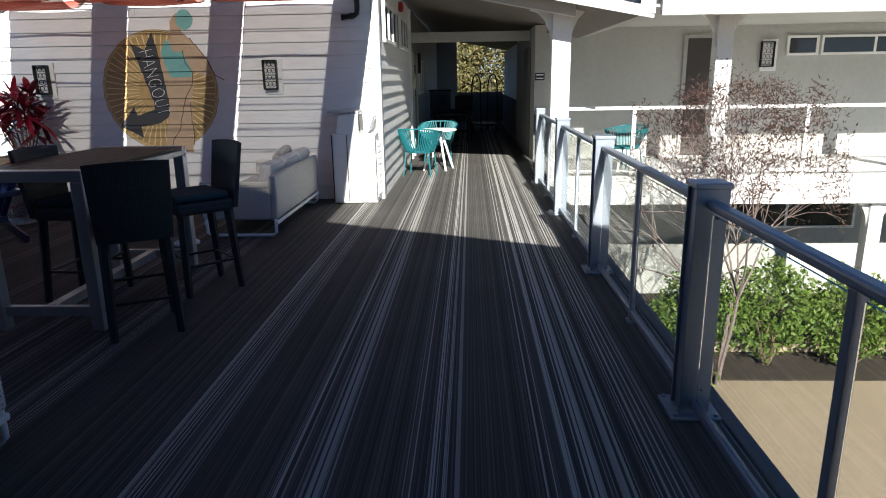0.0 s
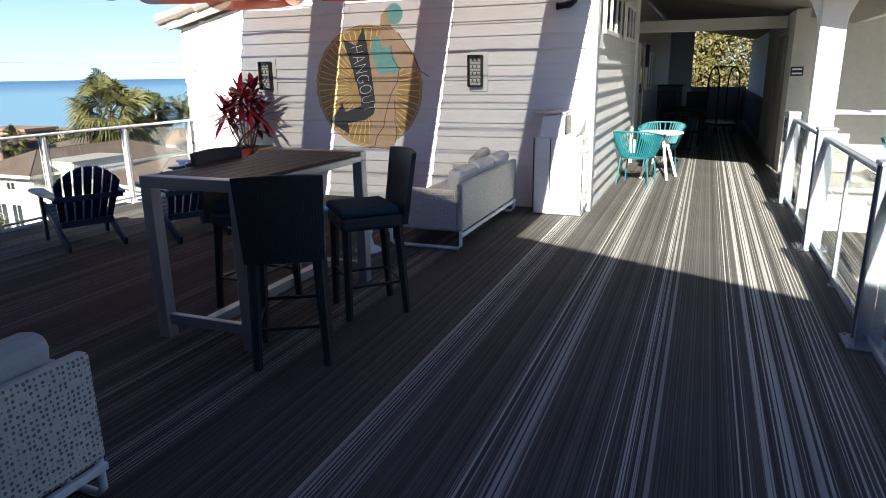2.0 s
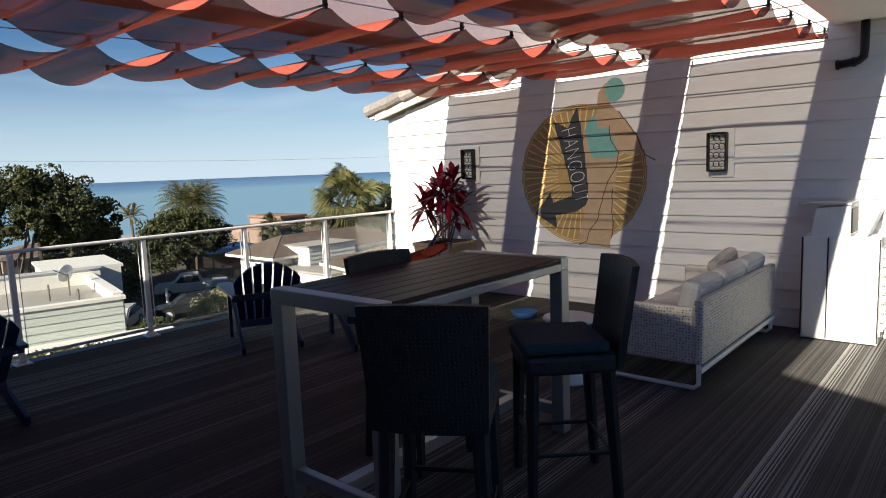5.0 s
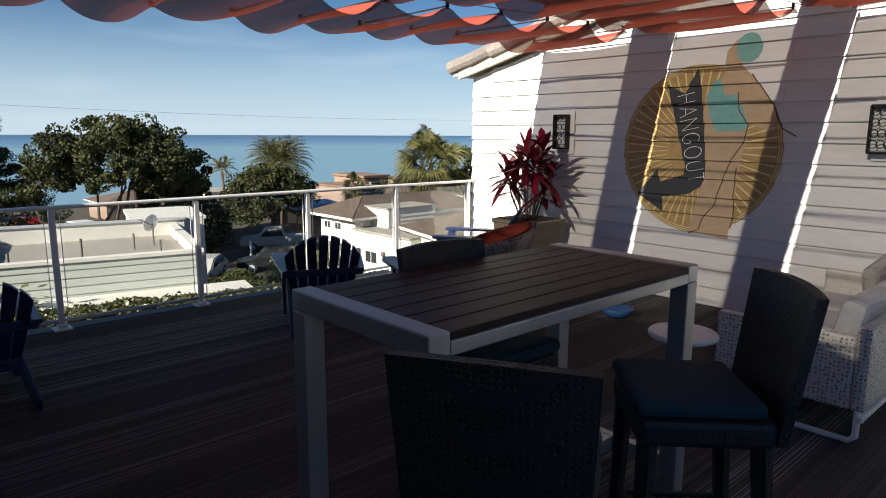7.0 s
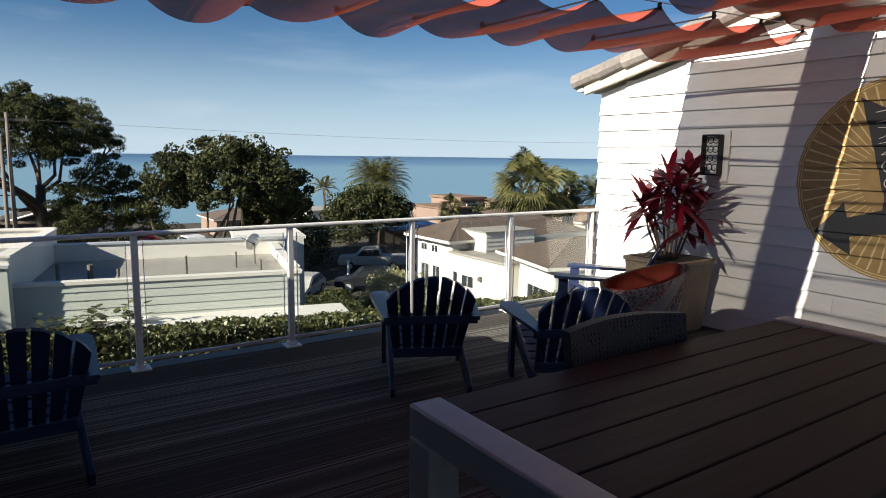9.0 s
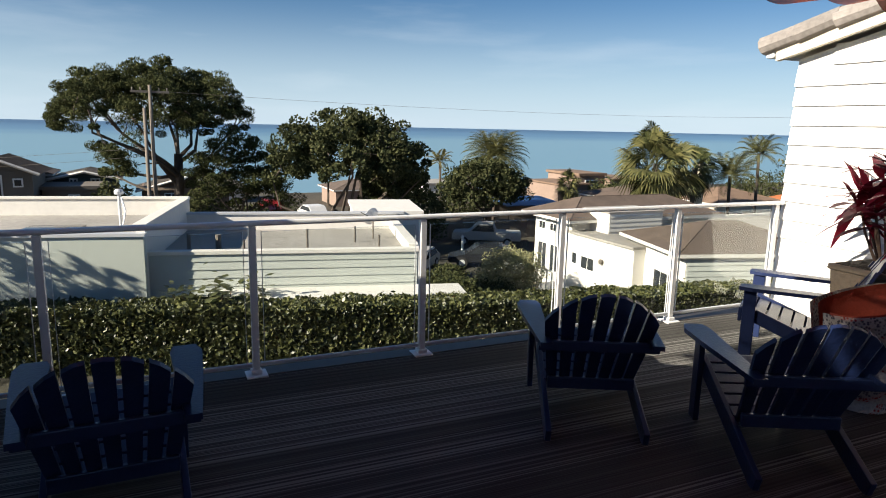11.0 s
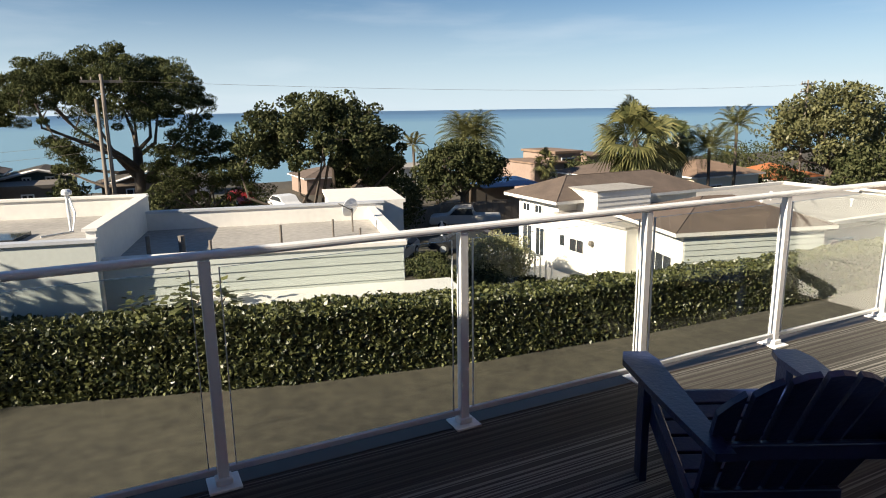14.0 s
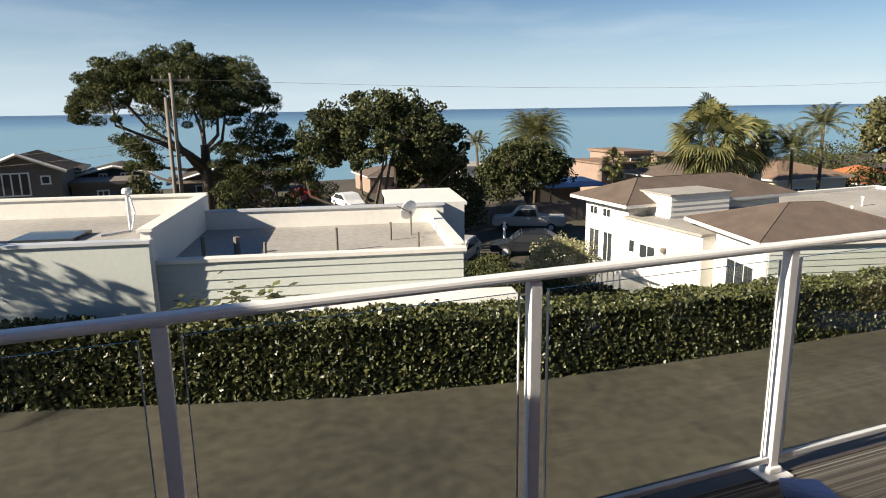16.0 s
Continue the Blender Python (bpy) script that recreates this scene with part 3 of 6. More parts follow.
# sill coloured darker than its wall to carry the walkway's shade
structure("walkway_sill_east", B(1.1, 1.3, 17.5, 25, -0.1, 1.0), M_DARKW, "walkway parapet coloured dark for the deep shade", "wall")
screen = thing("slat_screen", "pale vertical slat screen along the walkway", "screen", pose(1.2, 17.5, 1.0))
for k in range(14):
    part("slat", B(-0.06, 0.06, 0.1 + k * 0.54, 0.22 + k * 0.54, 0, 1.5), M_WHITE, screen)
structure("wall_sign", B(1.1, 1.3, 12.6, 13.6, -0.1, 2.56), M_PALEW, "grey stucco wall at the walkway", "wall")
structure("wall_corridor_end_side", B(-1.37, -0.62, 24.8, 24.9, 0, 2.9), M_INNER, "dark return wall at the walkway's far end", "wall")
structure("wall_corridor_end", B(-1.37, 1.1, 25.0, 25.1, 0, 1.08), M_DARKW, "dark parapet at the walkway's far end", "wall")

# boxed overhead beams
for i, (bx0, bx1) in enumerate(((-5.07, -4.64), (-3.47, -3.08), (-1.84, -1.39))):
    structure("overhead_beam_%d" % (i + 1), B(bx0, bx1, 1.5, WY, 2.76, 3.12, bev=0.006), M_WHITE, "white boxed overhead beam of the pergola", "beam")

# unseen rear building that shades the deck, coloured dark to cut bounced light
rear = [(-7.9, -4), (1.6, -4), (1.6, 2.27), (-2.97, 3.39), (-7.9, 2.31)]
structure("wall_south", prism(rear, -2.3, -2.02), M_TAUPE, "unseen gabled wall behind the deck, dark to cut bounce", "wall")
# roof edge set to match the shadow line on the deck
porch = [(-8.0, 2.30), (-2.97, 3.40), (1.7, 2.26), (1.7, 2.41), (-2.97, 3.55), (-8.0, 2.44)]
structure("porch_roof", prism(porch, -12, 0.8), M_TAUPE, "unseen porch roof shading the near end of the deck", "roof")
# side panels added out of view to block low sky light
structure("porch_screen_west", B(-7.9, -7.7, -2.02, 0.7, -4, 2.30), M_TAUPE, "unseen panel added to keep sky light off the deck", "wall")
structure("porch_screen_east", B(1.2, 1.36, -2.02, -0.5, -4, 2.32), M_TAUPE, "unseen panel added to keep sky light off the deck", "wall")
structure("wall_south_side_east", B(1.2, 1.36, -12, -2.3, -4, 2.32), M_SIDING, "white side wall", "wall")
structure("wall_south_side_west", B(-7.9, -7.7, -12, -2.3, -4, 2.3), M_SIDING, "white side wall", "wall")

# left roof with tiles
roofslab = prism([(-7.60, rake(-7.60) + 0.07), (-3.4, rake(-3.4) + 0.07), (-3.4, rake(-3.4) + 0.17), (-7.60, rake(-7.60) + 0.17)], WY - 0.08, 20)
structure("roof_west", roofslab, M_CREAM, "pitched roof deck with cream rake board", "roof")
rakeb = prism([(-7.58, rake(-7.58) + 0.02), (-3.4, rake(-3.4) + 0.02), (-3.4, rake(-3.4) + 0.15), (-7.58, rake(-7.58) + 0.15)], WY - 0.14, WY - 0.08)
structure("rake_board", rakeb, M_CREAM, "cream rake board", "trim")
structure("eave_gutter", B(-7.70, -7.60, WY - 0.14, 20, 2.38, 2.47, bev=0.02), M_WHITE, "white eave gutter", "gutter")

# ---- gallery wing across the courtyard ----
GY = 11.2
structure("gallery_floor", B(1.3, 16, GY, 14.2, -0.62, -0.1), M_WHITE, "white gallery floor edge", "balcony")
structure("gallery_wall", B(1.3, 16, 14.2, 14.4, -3.4, 3.0), M_PALEW, "grey-beige stucco gallery wall", "wall")
structure("gallery_ceiling", B(2.35, 16, 10.02, 14.2, 2.60, 2.72), M_PALEW, "painted gallery ceiling", "ceiling")
structure("gallery_fascia", B(2.7, 16, 9.9, 10.02, 2.47, 2.68, bev=0.01), M_WHITE, "white gallery eave fascia", "trim")
structure("gallery_roof", prism([(2.4, 2.725), (16, 2.725), (16, 2.80), (2.4, 2.80)], 9.85, 16), M_TILE, "tiled gallery roof", "roof")


# filler added to stop a sun stripe from reaching the gallery wall
structure("soffit_return", B(2.16, 2.36, 9.0, 14.2, 2.42, 2.62), M_PALEW, "filler board added to block sun between the two roofs", "ceiling")


def column(x, y, z0, z1, w, name="gallery_column"):
    t = thing(name, "white square porch column with curved brackets", "column", pose(x, y, z0), "gallery columns")
    h = z1 - z0
    part("shaft", B(-w / 2, w / 2, -w / 2, w / 2, 0, h, bev=0.012), M_WHITE, t)
    part("base_block", B(-w * 0.62, w * 0.62, -w * 0.62, w * 0.62, 0, 0.16, bev=0.01), M_WHITE, t)
    for s in (-1, 1):
        pts = [(s * w / 2, h - 0.5)] + [(s * (w / 2 + 0.32 * (1 - math.cos(a))), h - 0.5 + 0.5 * math.sin(a)) for a in (0.4, 0.8, 1.2, 1.57)] + [(s * w / 2, h)]
        part("bracket", prism(pts, -0.05, 0.05), M_WHITE, t)
    return t


column(1.18, 9.6, -3.3, front_z(1.18), 0.27)
column(4.12, 11.3, -0.1, 2.60, 0.27)
column(7.9, 11.3, -0.1, 2.60, 0.27)
column(7.15, 11.5, -3.3, -0.62, 0.24)


def gallery_rail(x0, x1):
    t = thing("gallery_railing", "white metal railing with glass along the gallery", "railing", pose(0, GY + 0.03, -0.1))
    part("top_rail", B(x0, x1, -0.03, 0.03, 1.14, 1.2, bev=0.01), M_ALUW, t)
    part("bottom_rail", B(x0, x1, -0.02, 0.02, 0.06, 0.11, bev=0.008), M_ALUW, t)
    x = 2.7 + 2.94 * max(0, math.ceil((x0 - 2.7) / 2.94))
    while x < x1:
        part("post", B(x - 0.035, x + 0.035, -0.03, 0.03, 0, 1.14, bev=0.006), M_ALUW, t)
        x += 2.94
    return t


gallery_rail(1.55, 3.95)
gallery_rail(4.3, 14.0)


def sconce(x, y, z, w=0.175, h=0.37):
    t = thing("wall_sconce", "black iron lattice wall lantern on a white mounting plate", "wall lamp", pose(x, y, z), "wall lanterns")
    part("mounting_plate", B(-w * 0.42, w * 0.85, -0.022, 0.0, -h * 0.68, h * 0.62, bev=0.006), M_WHITE, t)
    part("back", B(-w * 0.46, w * 0.46, -0.035, -0.022, -h * 0.47, h * 0.47), M_WHITE, t)
    for s in (-1, 1):
        part("side_bar", B(s * w / 2 - 0.007, s * w / 2 + 0.007, -0.10, -0.022, -h / 2, h / 2, bev=0.003), M_BLACK, t)
        part("cross_bar", B(-w / 2, w / 2, -0.105, -0.022, s * h / 2 - 0.008, s * h / 2 + 0.008, bev=0.003), M_BLACK, t)
    bm = bmesh.new()
    for i in range(3):
        for j in range(4):
            cx, cz = (i - 1) * w * 0.3, (j - 1.5) * h * 0.23 + 0.01
            pts = [(cx + 0.17 * w * math.cos(a), -0.09, cz + 0.17 * w * math.sin(a)) for a in np.linspace(0, 2 * math.pi, 11)]
            tube(bm, pts, 0.0045, 5)
    part("scroll_lattice", bm, M_BLACK, t)
    return t


sconce(-2.81, WY - 0.01, 1.70)
sconce(-5.95, WY - 0.01, 1.68)
sconce(6.1, 14.19, 2.0, 0.26, 0.5)


def flat_door(name, x0, x1, y, z0, z1, label):
    t = tagged(thing(name, label, "door"), kind="structure")
    part("leaf", B(x0 + 0.05, x1 - 0.05, y - 0.03, y, z0, z1 - 0.05, bev=0.004), M_DOOR, t)
    part("frame", B(x0 - 0.03, x0 + 0.05, y - 0.05, y, z0, z1, bev=0.004), M_GREYW, t)
    part("frame", B(x1 - 0.05, x1 + 0.03, y - 0.05, y, z0, z1, bev=0.004), M_GREYW, t)
    part("frame", B(x0 + 0.05, x1 - 0.05, y - 0.05, y, z1 - 0.05, z1 + 0.03, bev=0.004), M_GREYW, t)
    part("handle", T([(x1 - 0.14, y - 0.04, z0 + 1.0), (x1 - 0.14, y - 0.09, z0 + 1.0), (x1 - 0.26, y - 0.09, z0 + 1.0)], 0.012), M_ALU, t)


flat_door("door_1", 4.4, 5.1, 14.195, -0.1, 2.4, "dark gallery room door")


def window(name, x0, x1, y, z0, z1, label, n=2):
    t = tagged(thing(name, label, "window"), kind="structure")
    f = 0.05
    part("frame", B(x0, x1, y - 0.05, y, z0, z0 + f, bev=0.004), M_WHITE, t)
    part("frame", B(x0, x1, y - 0.05, y, z1 - f, z1, bev=0.004), M_WHITE, t)
    for k in range(n + 1):
        x = x0 + (x1 - x0 - f) * k / n
        part("mullion", B(x, x + f, y - 0.046, y, z0 + f, z1 - f), M_WHITE, t)
    for k in range(n):
        a, b = x0 + f + (x1 - x0 - f) * k / n, x0 + (x1 - x0 - f) * (k + 1) / n
        part("pane", B(a, b, y - 0.03, y - 0.006, z0 + f, z1 - f), M_PANE, t)
    return t


window("window_1", 6.5, 7.15, 14.195, 1.97, 2.37, "small gallery window", 1)
window("window_2", 7.2, 9.4, 14.195, 1.97, 2.37, "long gallery window", 2)
window("window_3", 5.4, 8.4, 14.195, -1.75, -0.85, "lower storey window in shade", 2)
structure("walkway_door_frame", B(1.04, 1.1, 13.4, 14.4, 0, 2.2, bev=0.01), M_DARKW, "dark door in the walkway wall", "door")

# windows in the corridor wall (seen from its side)
for i, (y0, y1) in enumerate(((9.05, 10.6), (11.2, 12.6))):
    w = window("window_%d" % (i + 4), 0, y1 - y0, 0, 2.12, 2.66, "high narrow window with white frame in the siding", 3)
    w.matrix_basis = pose(-1.345, y0, 0, 0, 0, 90)
alarm = thing("fire_alarm", "red fire alarm box on the walkway wall", "alarm", pose(-1.36, 11.5, 2.82))
part("housing", B(0, 0.07, -0.07, 0.07, -0.08, 0.08, bev=0.012), M_RED, alarm)
part("horn", B(0.07, 0.085, -0.04, 0.04, -0.04, 0.04, bev=0.005), M_RED, alarm)
inner_door = tagged(thing("door_2", "grey walkway room door with a glazed upper panel", "door", pose(-1.366, 13.75, 0, 0, 0, 90)), kind="structure")
part("leaf", B(0.05, 0.95, -0.03, 0, 0, 2.1, bev=0.004), M_GREYW, inner_door)
for xa, xb, za, zb in ((0.0, 0.05, 0, 2.16), (0.95, 1.0, 0, 2.16), (0.05, 0.95, 2.1, 2.16)):
    part("frame", B(xa, xb, -0.06, 0, za, zb, bev=0.004), M_PALEW, inner_door)
part("pane", B(0.2, 0.8, -0.036, -0.03, 1.25, 1.9), M_PANE, inner_door)
part("handle", T([(0.87, -0.03, 1.0), (0.87, -0.08, 1.0), (0.77, -0.08, 1.0)], 0.011, 6), M_ALU, inner_door)
window("window_6", 0, 1.3, 0, 1.25, 2.05, "white-framed window in the walkway wall", 2).matrix_basis = pose(-1.366, 15.6, 0, 0, 0, 90)
walk_sconce = sconce(0, 0, 0, 0.18, 0.42)
walk_sconce.matrix_basis = pose(-1.36, 15.0, 1.95, 0, 0, 90)

sign = thing("room_sign", "small dark directory sign with two pale bars", "sign", pose(1.2, 12.592, 1.62))
part("plate", B(-0.09, 0.09, -0.014, 0.0, -0.07, 0.07, bev=0.003), M_BLACK, sign)
for k in (-1, 1):
    part("bar", B(-0.07, 0.07, -0.019, -0.014, k * 0.032 - 0.012, k * 0.032 + 0.012), M_ALUW, sign)

# drain pipe on the mural wall
pipe = thing("drain_pipe", "black drain pipe with an elbow on the wall", "pipe", pose(0, WY - 0.07, 0))
part("down_pipe", T([(-1.6, 0, 2.76), (-1.6, 0, 2.52), (-1.605, 0, 2.46), (-1.64, 0, 2.43), (-1.7, 0, 2.42), (-1.80, 0, 2.41)], 0.035, 10), M_BLACK, pipe, smooth=True)
part("collar", T([(-1.66, 0, 2.425), (-1.69, 0, 2.42)], 0.042, 10), M_BLACK, pipe)
part("collar", T([(-1.78, 0, 2.412), (-1.81, 0, 2.41)], 0.042, 10), M_BLACK, pipe)

# ---- railings ----
def west_rail():
    t = thing("glass_railing", "silver metal railing with clear glass panels along the ocean side", "railing", pose(-7.425, 0, 0))
    ys = [8.52 - 1.206 * k for k in range(9)]
    for y in ys:
        part("post", B(-0.023, 0.023, y - 0.023, y + 0.023, 0.012, 1.02, bev=0.004), M_ALUW, t)
        part("base_plate", B(-0.07, 0.07, y - 0.07, y + 0.07, 0, 0.014, bev=0.004), M_ALUW, t)
        part("shoe", B(-0.036, 0.036, y - 0.036, y + 0.036, 0.014, 0.045, bev=0.007), M_ALUW, t)
        part("rail_collar", B(-0.018, 0.018, y - 0.018, y + 0.018, 1.0, 1.03), M_ALU, t)
    part("top_rail", B(-0.028, 0.028, ys[-1] - 0.1, ys[0] + 0.1, 1.025, 1.058, bev=0.012), M_ALUW, t)
    for a, b in zip(ys, ys[1:]):
        part("bottom_rail", B(-0.015, 0.015, b + 0.026, a - 0.026, 0.062, 0.09, bev=0.005), M_ALU, t)
        g = part("glass_panel", B(-0.006, 0.004, b + 0.06, a - 0.06, 0.085, 0.985), M_GLASS, t)
        g.visible_shadow = False
        for q in (b + 0.056, a - 0.061):
            part("gasket", B(-0.007, 0.007, q, q + 0.004, 0.085, 0.985), M_ALU, t)
    return t


west_rail()


def east_rail():
    t = thing("glass_railing", "grey steel railing with wide posts and glass beside the courtyard", "railing", pose(0.955, 0, 0))
    ys = [0.2, 2.63, 5.06, 7.49, 9.92]
    for y in ys:
        bm = bmesh.new()
        box(bm, -0.075, 0.075, y - 0.07, y - 0.055, 0.014, 1.125, bev=0.003)
        box(bm, -0.075, 0.075, y + 0.055, y + 0.07, 0.014, 1.125, bev=0.003)
        box(bm, -0.06, 0.06, y - 0.055, y + 0.055, 0.014, 1.125)
        p = part("post", bm, M_STEEL, t)
        for z in (0.14, 0.99):
            part("rivet", T([(0.03, y - 0.0705, z), (0.03, y - 0.074, z)], 0.006, 8), M_BLACK, p)
        part("cap", B(-0.084, 0.084, y - 0.08, y + 0.08, 1.125, 1.152, bev=0.006), M_STEEL, t)
        bp = part("base_plate", B(-0.125, 0.125, y - 0.125, y + 0.125, 0, 0.016, bev=0.004), M_STEEL, t)
        for sx in (-1, 1):
            for sy in (-1, 1):
                part("bolt", T([(sx * 0.1, y + sy * 0.1, 0.014), (sx * 0.1, y + sy * 0.1, 0.028)], 0.011, 6), M_STEEL, bp)
    spans = list(zip([-2.0] + ys, ys + [11.1]))
    for a, b in spans:
        a, b = a + 0.072, b - 0.072
        if b - a < 0.2:
            continue
        part("top_rail", B(-0.03, 0.03, a, b, 1.035, 1.075, bev=0.012), M_STEEL, t)
        part("bottom_rail", B(-0.022, 0.022, a, b, 0.05, 0.09, bev=0.006), M_STEEL, t)
        mid = (a + b) / 2
        part("baluster", B(-0.02, 0.02, mid - 0.022, mid + 0.022, 0.014, 1.035, bev=0.004), M_STEEL, t)
        part("foot", B(-0.034, 0.034, mid - 0.04, mid + 0.04, 0, 0.014), M_STEEL, t)
        for c, d in ((a, mid - 0.022), (mid + 0.022, b)):
            g = part("glass_panel", B(-0.005, 0.005, c + 0.02, d - 0.02, 0.09, 1.01), M_GLASS, t)
            g.visible_shadow = False
    return t


east_rail()

# ---- canopy ----
def canopy(x0, x1):
    t = thing("shade_canopy", "rust-red wave shade canopy hung on wires", "canopy", None, "wave shade canopies")
    y0, y1, period = 1.833, 8.46, 0.597
    nx, ny = 5, 140
    rng = np.random.default_rng(int(-x0 * 10))
    bm = bmesh.new()
    rows = []
    for j in range(ny + 1):
        y = y0 + (y1 - y0) * j / ny
        ph = (y - y0) / period
        k = math.floor(ph)
        f = ph - k
        sag = 0.115 * (1 + 0.25 * math.sin(k * 2.7 + x0)) * (1 - abs(2 * f - 1) ** 2.2)
        row = []
        for i in range(nx + 1):
            u = i / nx
            x = x0 + (x1 - x0) * u
            z = 2.50 + 0.033 * (y - 4.2) + 0.05 - sag - 0.03 * math.sin(math.pi * u) * math.sin(ph * 3 + x0)
            row.append(bm.verts.new((x, y, z)))
        rows.append(row)
    for a, b in zip(rows, rows[1:]):
        for i in range(nx):
            bm.faces.new((a[i], a[i + 1], b[i + 1], b[i]))
    part("cloth", bm, M_CLOTH, t, smooth=True)
    n = int((y1 - y0) / period) + 1
    for s, x in ((1, x0 + 0.02), (-1, x1 - 0.02)):
        part("wire", T([(x, y0 - 0.3, 2.50 + 0.033 * (y0 - 4.5) + 0.085), (x, WY, 2.50 + 0.033 * (WY - 4.2) + 0.085)], 0.004, 5), M_ALU, t)
        for k in range(n):
            y = y0 + k * period
            z = 2.55 + 0.033 * (y - 4.2)
            part("hook", B(x - 0.008, x + 0.008, y - 0.012, y + 0.012, z - 0.02, z + 0.035), M_BLACK, t)
    for k in range(n):
        y = y0 + k * period
        z = 2.55 + 0.033 * (y - 4.2)
        part("batten", B(x0, x1, y - 0.004, y + 0.004, z - 0.004, z + 0.006), M_BLACK, t)
    return t


canopy(-6.28, -5.09)
canopy(-4.655, -3.49)
canopy(-3.09, -1.86)

# ---- mural ----
def cu(cx, cy):
    return (-4.36 + (cx - 395) * 0.00221, 1.51 - (cy - 520) * 0.00221)


mural = thing("wall_mural", "painted golden sunburst mural with a dark lettered arrow", "mural", pose(0, WY - 0.022, 0))
disc = [(-4.36 + 0.80 * math.cos(a), 1.51 + 0.80 * math.sin(a)) for a in np.linspace(0, 2 * math.pi, 65)[:-1]]
part("sunburst_disc", prism(disc, -0.002, 0.012), M_GOLD, mural)
rays = bmesh.new()
for k in range(54):
    a = 2 * math.pi * k / 54 + 0.05
    c, s = math.cos(a), math.sin(a)
    vs = [rays.verts.new((-4.36 + r * c - w * s, -0.004, 1.51 + r * s + w * c)) for r, w in ((0.30, 0.003), (0.75, 0.008), (0.75, -0.008), (0.30, -0.003))]
    rays.faces.new(vs)
for r in (0.765, 0.785):
    pts = [(-4.36 + r * math.cos(a), -0.004, 1.51 + r * math.sin(a)) for a in np.linspace(0, 2 * math.pi, 65)]
    tube(rays, pts, 0.004, 4, cap=False)
part("ray_pattern", rays, M_RAY, mural, "pale gold rays and rim")
body_shape = [cu(*p) for p in ((560, 170), (610, 215), (680, 300), (730, 400), (690, 440), (640, 420), (610, 410), (612, 470), (590, 560), (580, 700), (560, 900), (380, 880), (420, 700), (440, 560), (415, 430), (418, 300), (450, 240), (495, 215), (500, 110), (540, 70), (600, 60), (610, 130))]
part("tan_shape", prism(body_shape, -0.007, -0.004), M_TAN, mural, "tan painted figure reduced to a plain shape")
part("aqua_shape", prism([cu(*p) for p in ((440, 250), (480, 215), (500, 290), (555, 290), (610, 410), (590, 440), (470, 440), (440, 360), (425, 290))], -0.010, -0.007), M_AQUA, mural, "aqua painted patch")
part("aqua_round", prism([(cu(590, 105)[0] + 0.115 * math.cos(a), cu(590, 105)[1] + 0.13 * math.sin(a)) for a in np.linspace(0, 2 * math.pi, 25)[:-1]], -0.011, -0.007), M_AQUA, mural, "aqua painted round")
lines = bmesh.new()
for pl in (((560, 280), (565, 350), (608, 410), (600, 480), (545, 570), (510, 680), (490, 760), (440, 820), (430, 870), (380, 890)),
           ((610, 210), (700, 330), (745, 430), (800, 460)), ((575, 590), (572, 720), (580, 780), (568, 850))):
    tube(lines, [(cu(*p)[0], -0.010, cu(*p)[1]) for p in pl], 0.0055, 4)
part("outline", lines, M_LINE, mural, "thin dark brown painted lines")
arrow = [cu(*p) for p in ((378, 172), (397, 245), (420, 400), (436, 545), (442, 635), (425, 680), (370, 715), (243, 737), (255, 805), (115, 730), (215, 612), (228, 668), (345, 632), (345, 590), (290, 400), (238, 235), (325, 277))]
part("arrow", prism(arrow[::-1], -0.014, -0.010), M_CHAR, mural, "charcoal bent arrow")
letters = bpy.data.curves.new("letters", 'FONT')
letters.body = "HANGOUT"
letters.size, letters.extrude, letters.align_x, letters.align_y = 0.22, 0.001, 'CENTER', 'CENTER'
letters.space_character = 1.08
letters.offset = -0.007
tmp = new("letters", letters)
bpy.context.view_layer.update()
lm = bpy.data.meshes.new_from_object(tmp.evaluated_get(bpy.context.evaluated_depsgraph_get()))
bpy.data.objects.remove(tmp)
width_now = max(v.co.x for v in lm.vertices) - min(v.co.x for v in lm.vertices)
lm.materials.clear()
lm.materials.append(M_WHITE)
lx, lz = cu(362, 470)
ang = math.atan2(-350, 70)
sc = 0.86 / width_now
lo = shared("letters", lm, mural, Matrix.Translation((lx, -0.0165, lz)) @ Matrix.Rotation(-ang, 4, 'Y') @ Matrix.Rotation(radians(90), 4, 'X') @ Matrix.Diagonal((sc, 1.28, 1, 1)))
lo["label"] = "pale hand-painted letters reading HANGOUT"


# ---- siding boards of the mural wall and the walkway wall ----
def lap(length, h=0.176):
    """One lap-siding board: thick at its foot, thin at its head."""
    bm = bmesh.new()
    prof = [(0.0, 0.0), (-0.026, 0.0), (-0.026, 0.012), (-0.003, h), (0.0, h)]
    a = [bm.verts.new((0, y, z)) for y, z in prof]
    b = [bm.verts.new((length, y, z)) for y, z in prof]
    for i in range(5):
        bm.faces.new((a[i], a[(i + 1) % 5], b[(i + 1) % 5], b[i]))
    bm.faces.new(a[::-1])
    bm.faces.new(b)
    bmesh.ops.recalc_face_normals(bm, faces=bm.faces)
    return bm


def board_mesh(length):
    me = bpy.data.meshes.new("plank")
    bm = lap(length)
    bm.to_mesh(me)
    bm.free()
    me.materials.append(M_SIDING)
    return me


full = 6.02
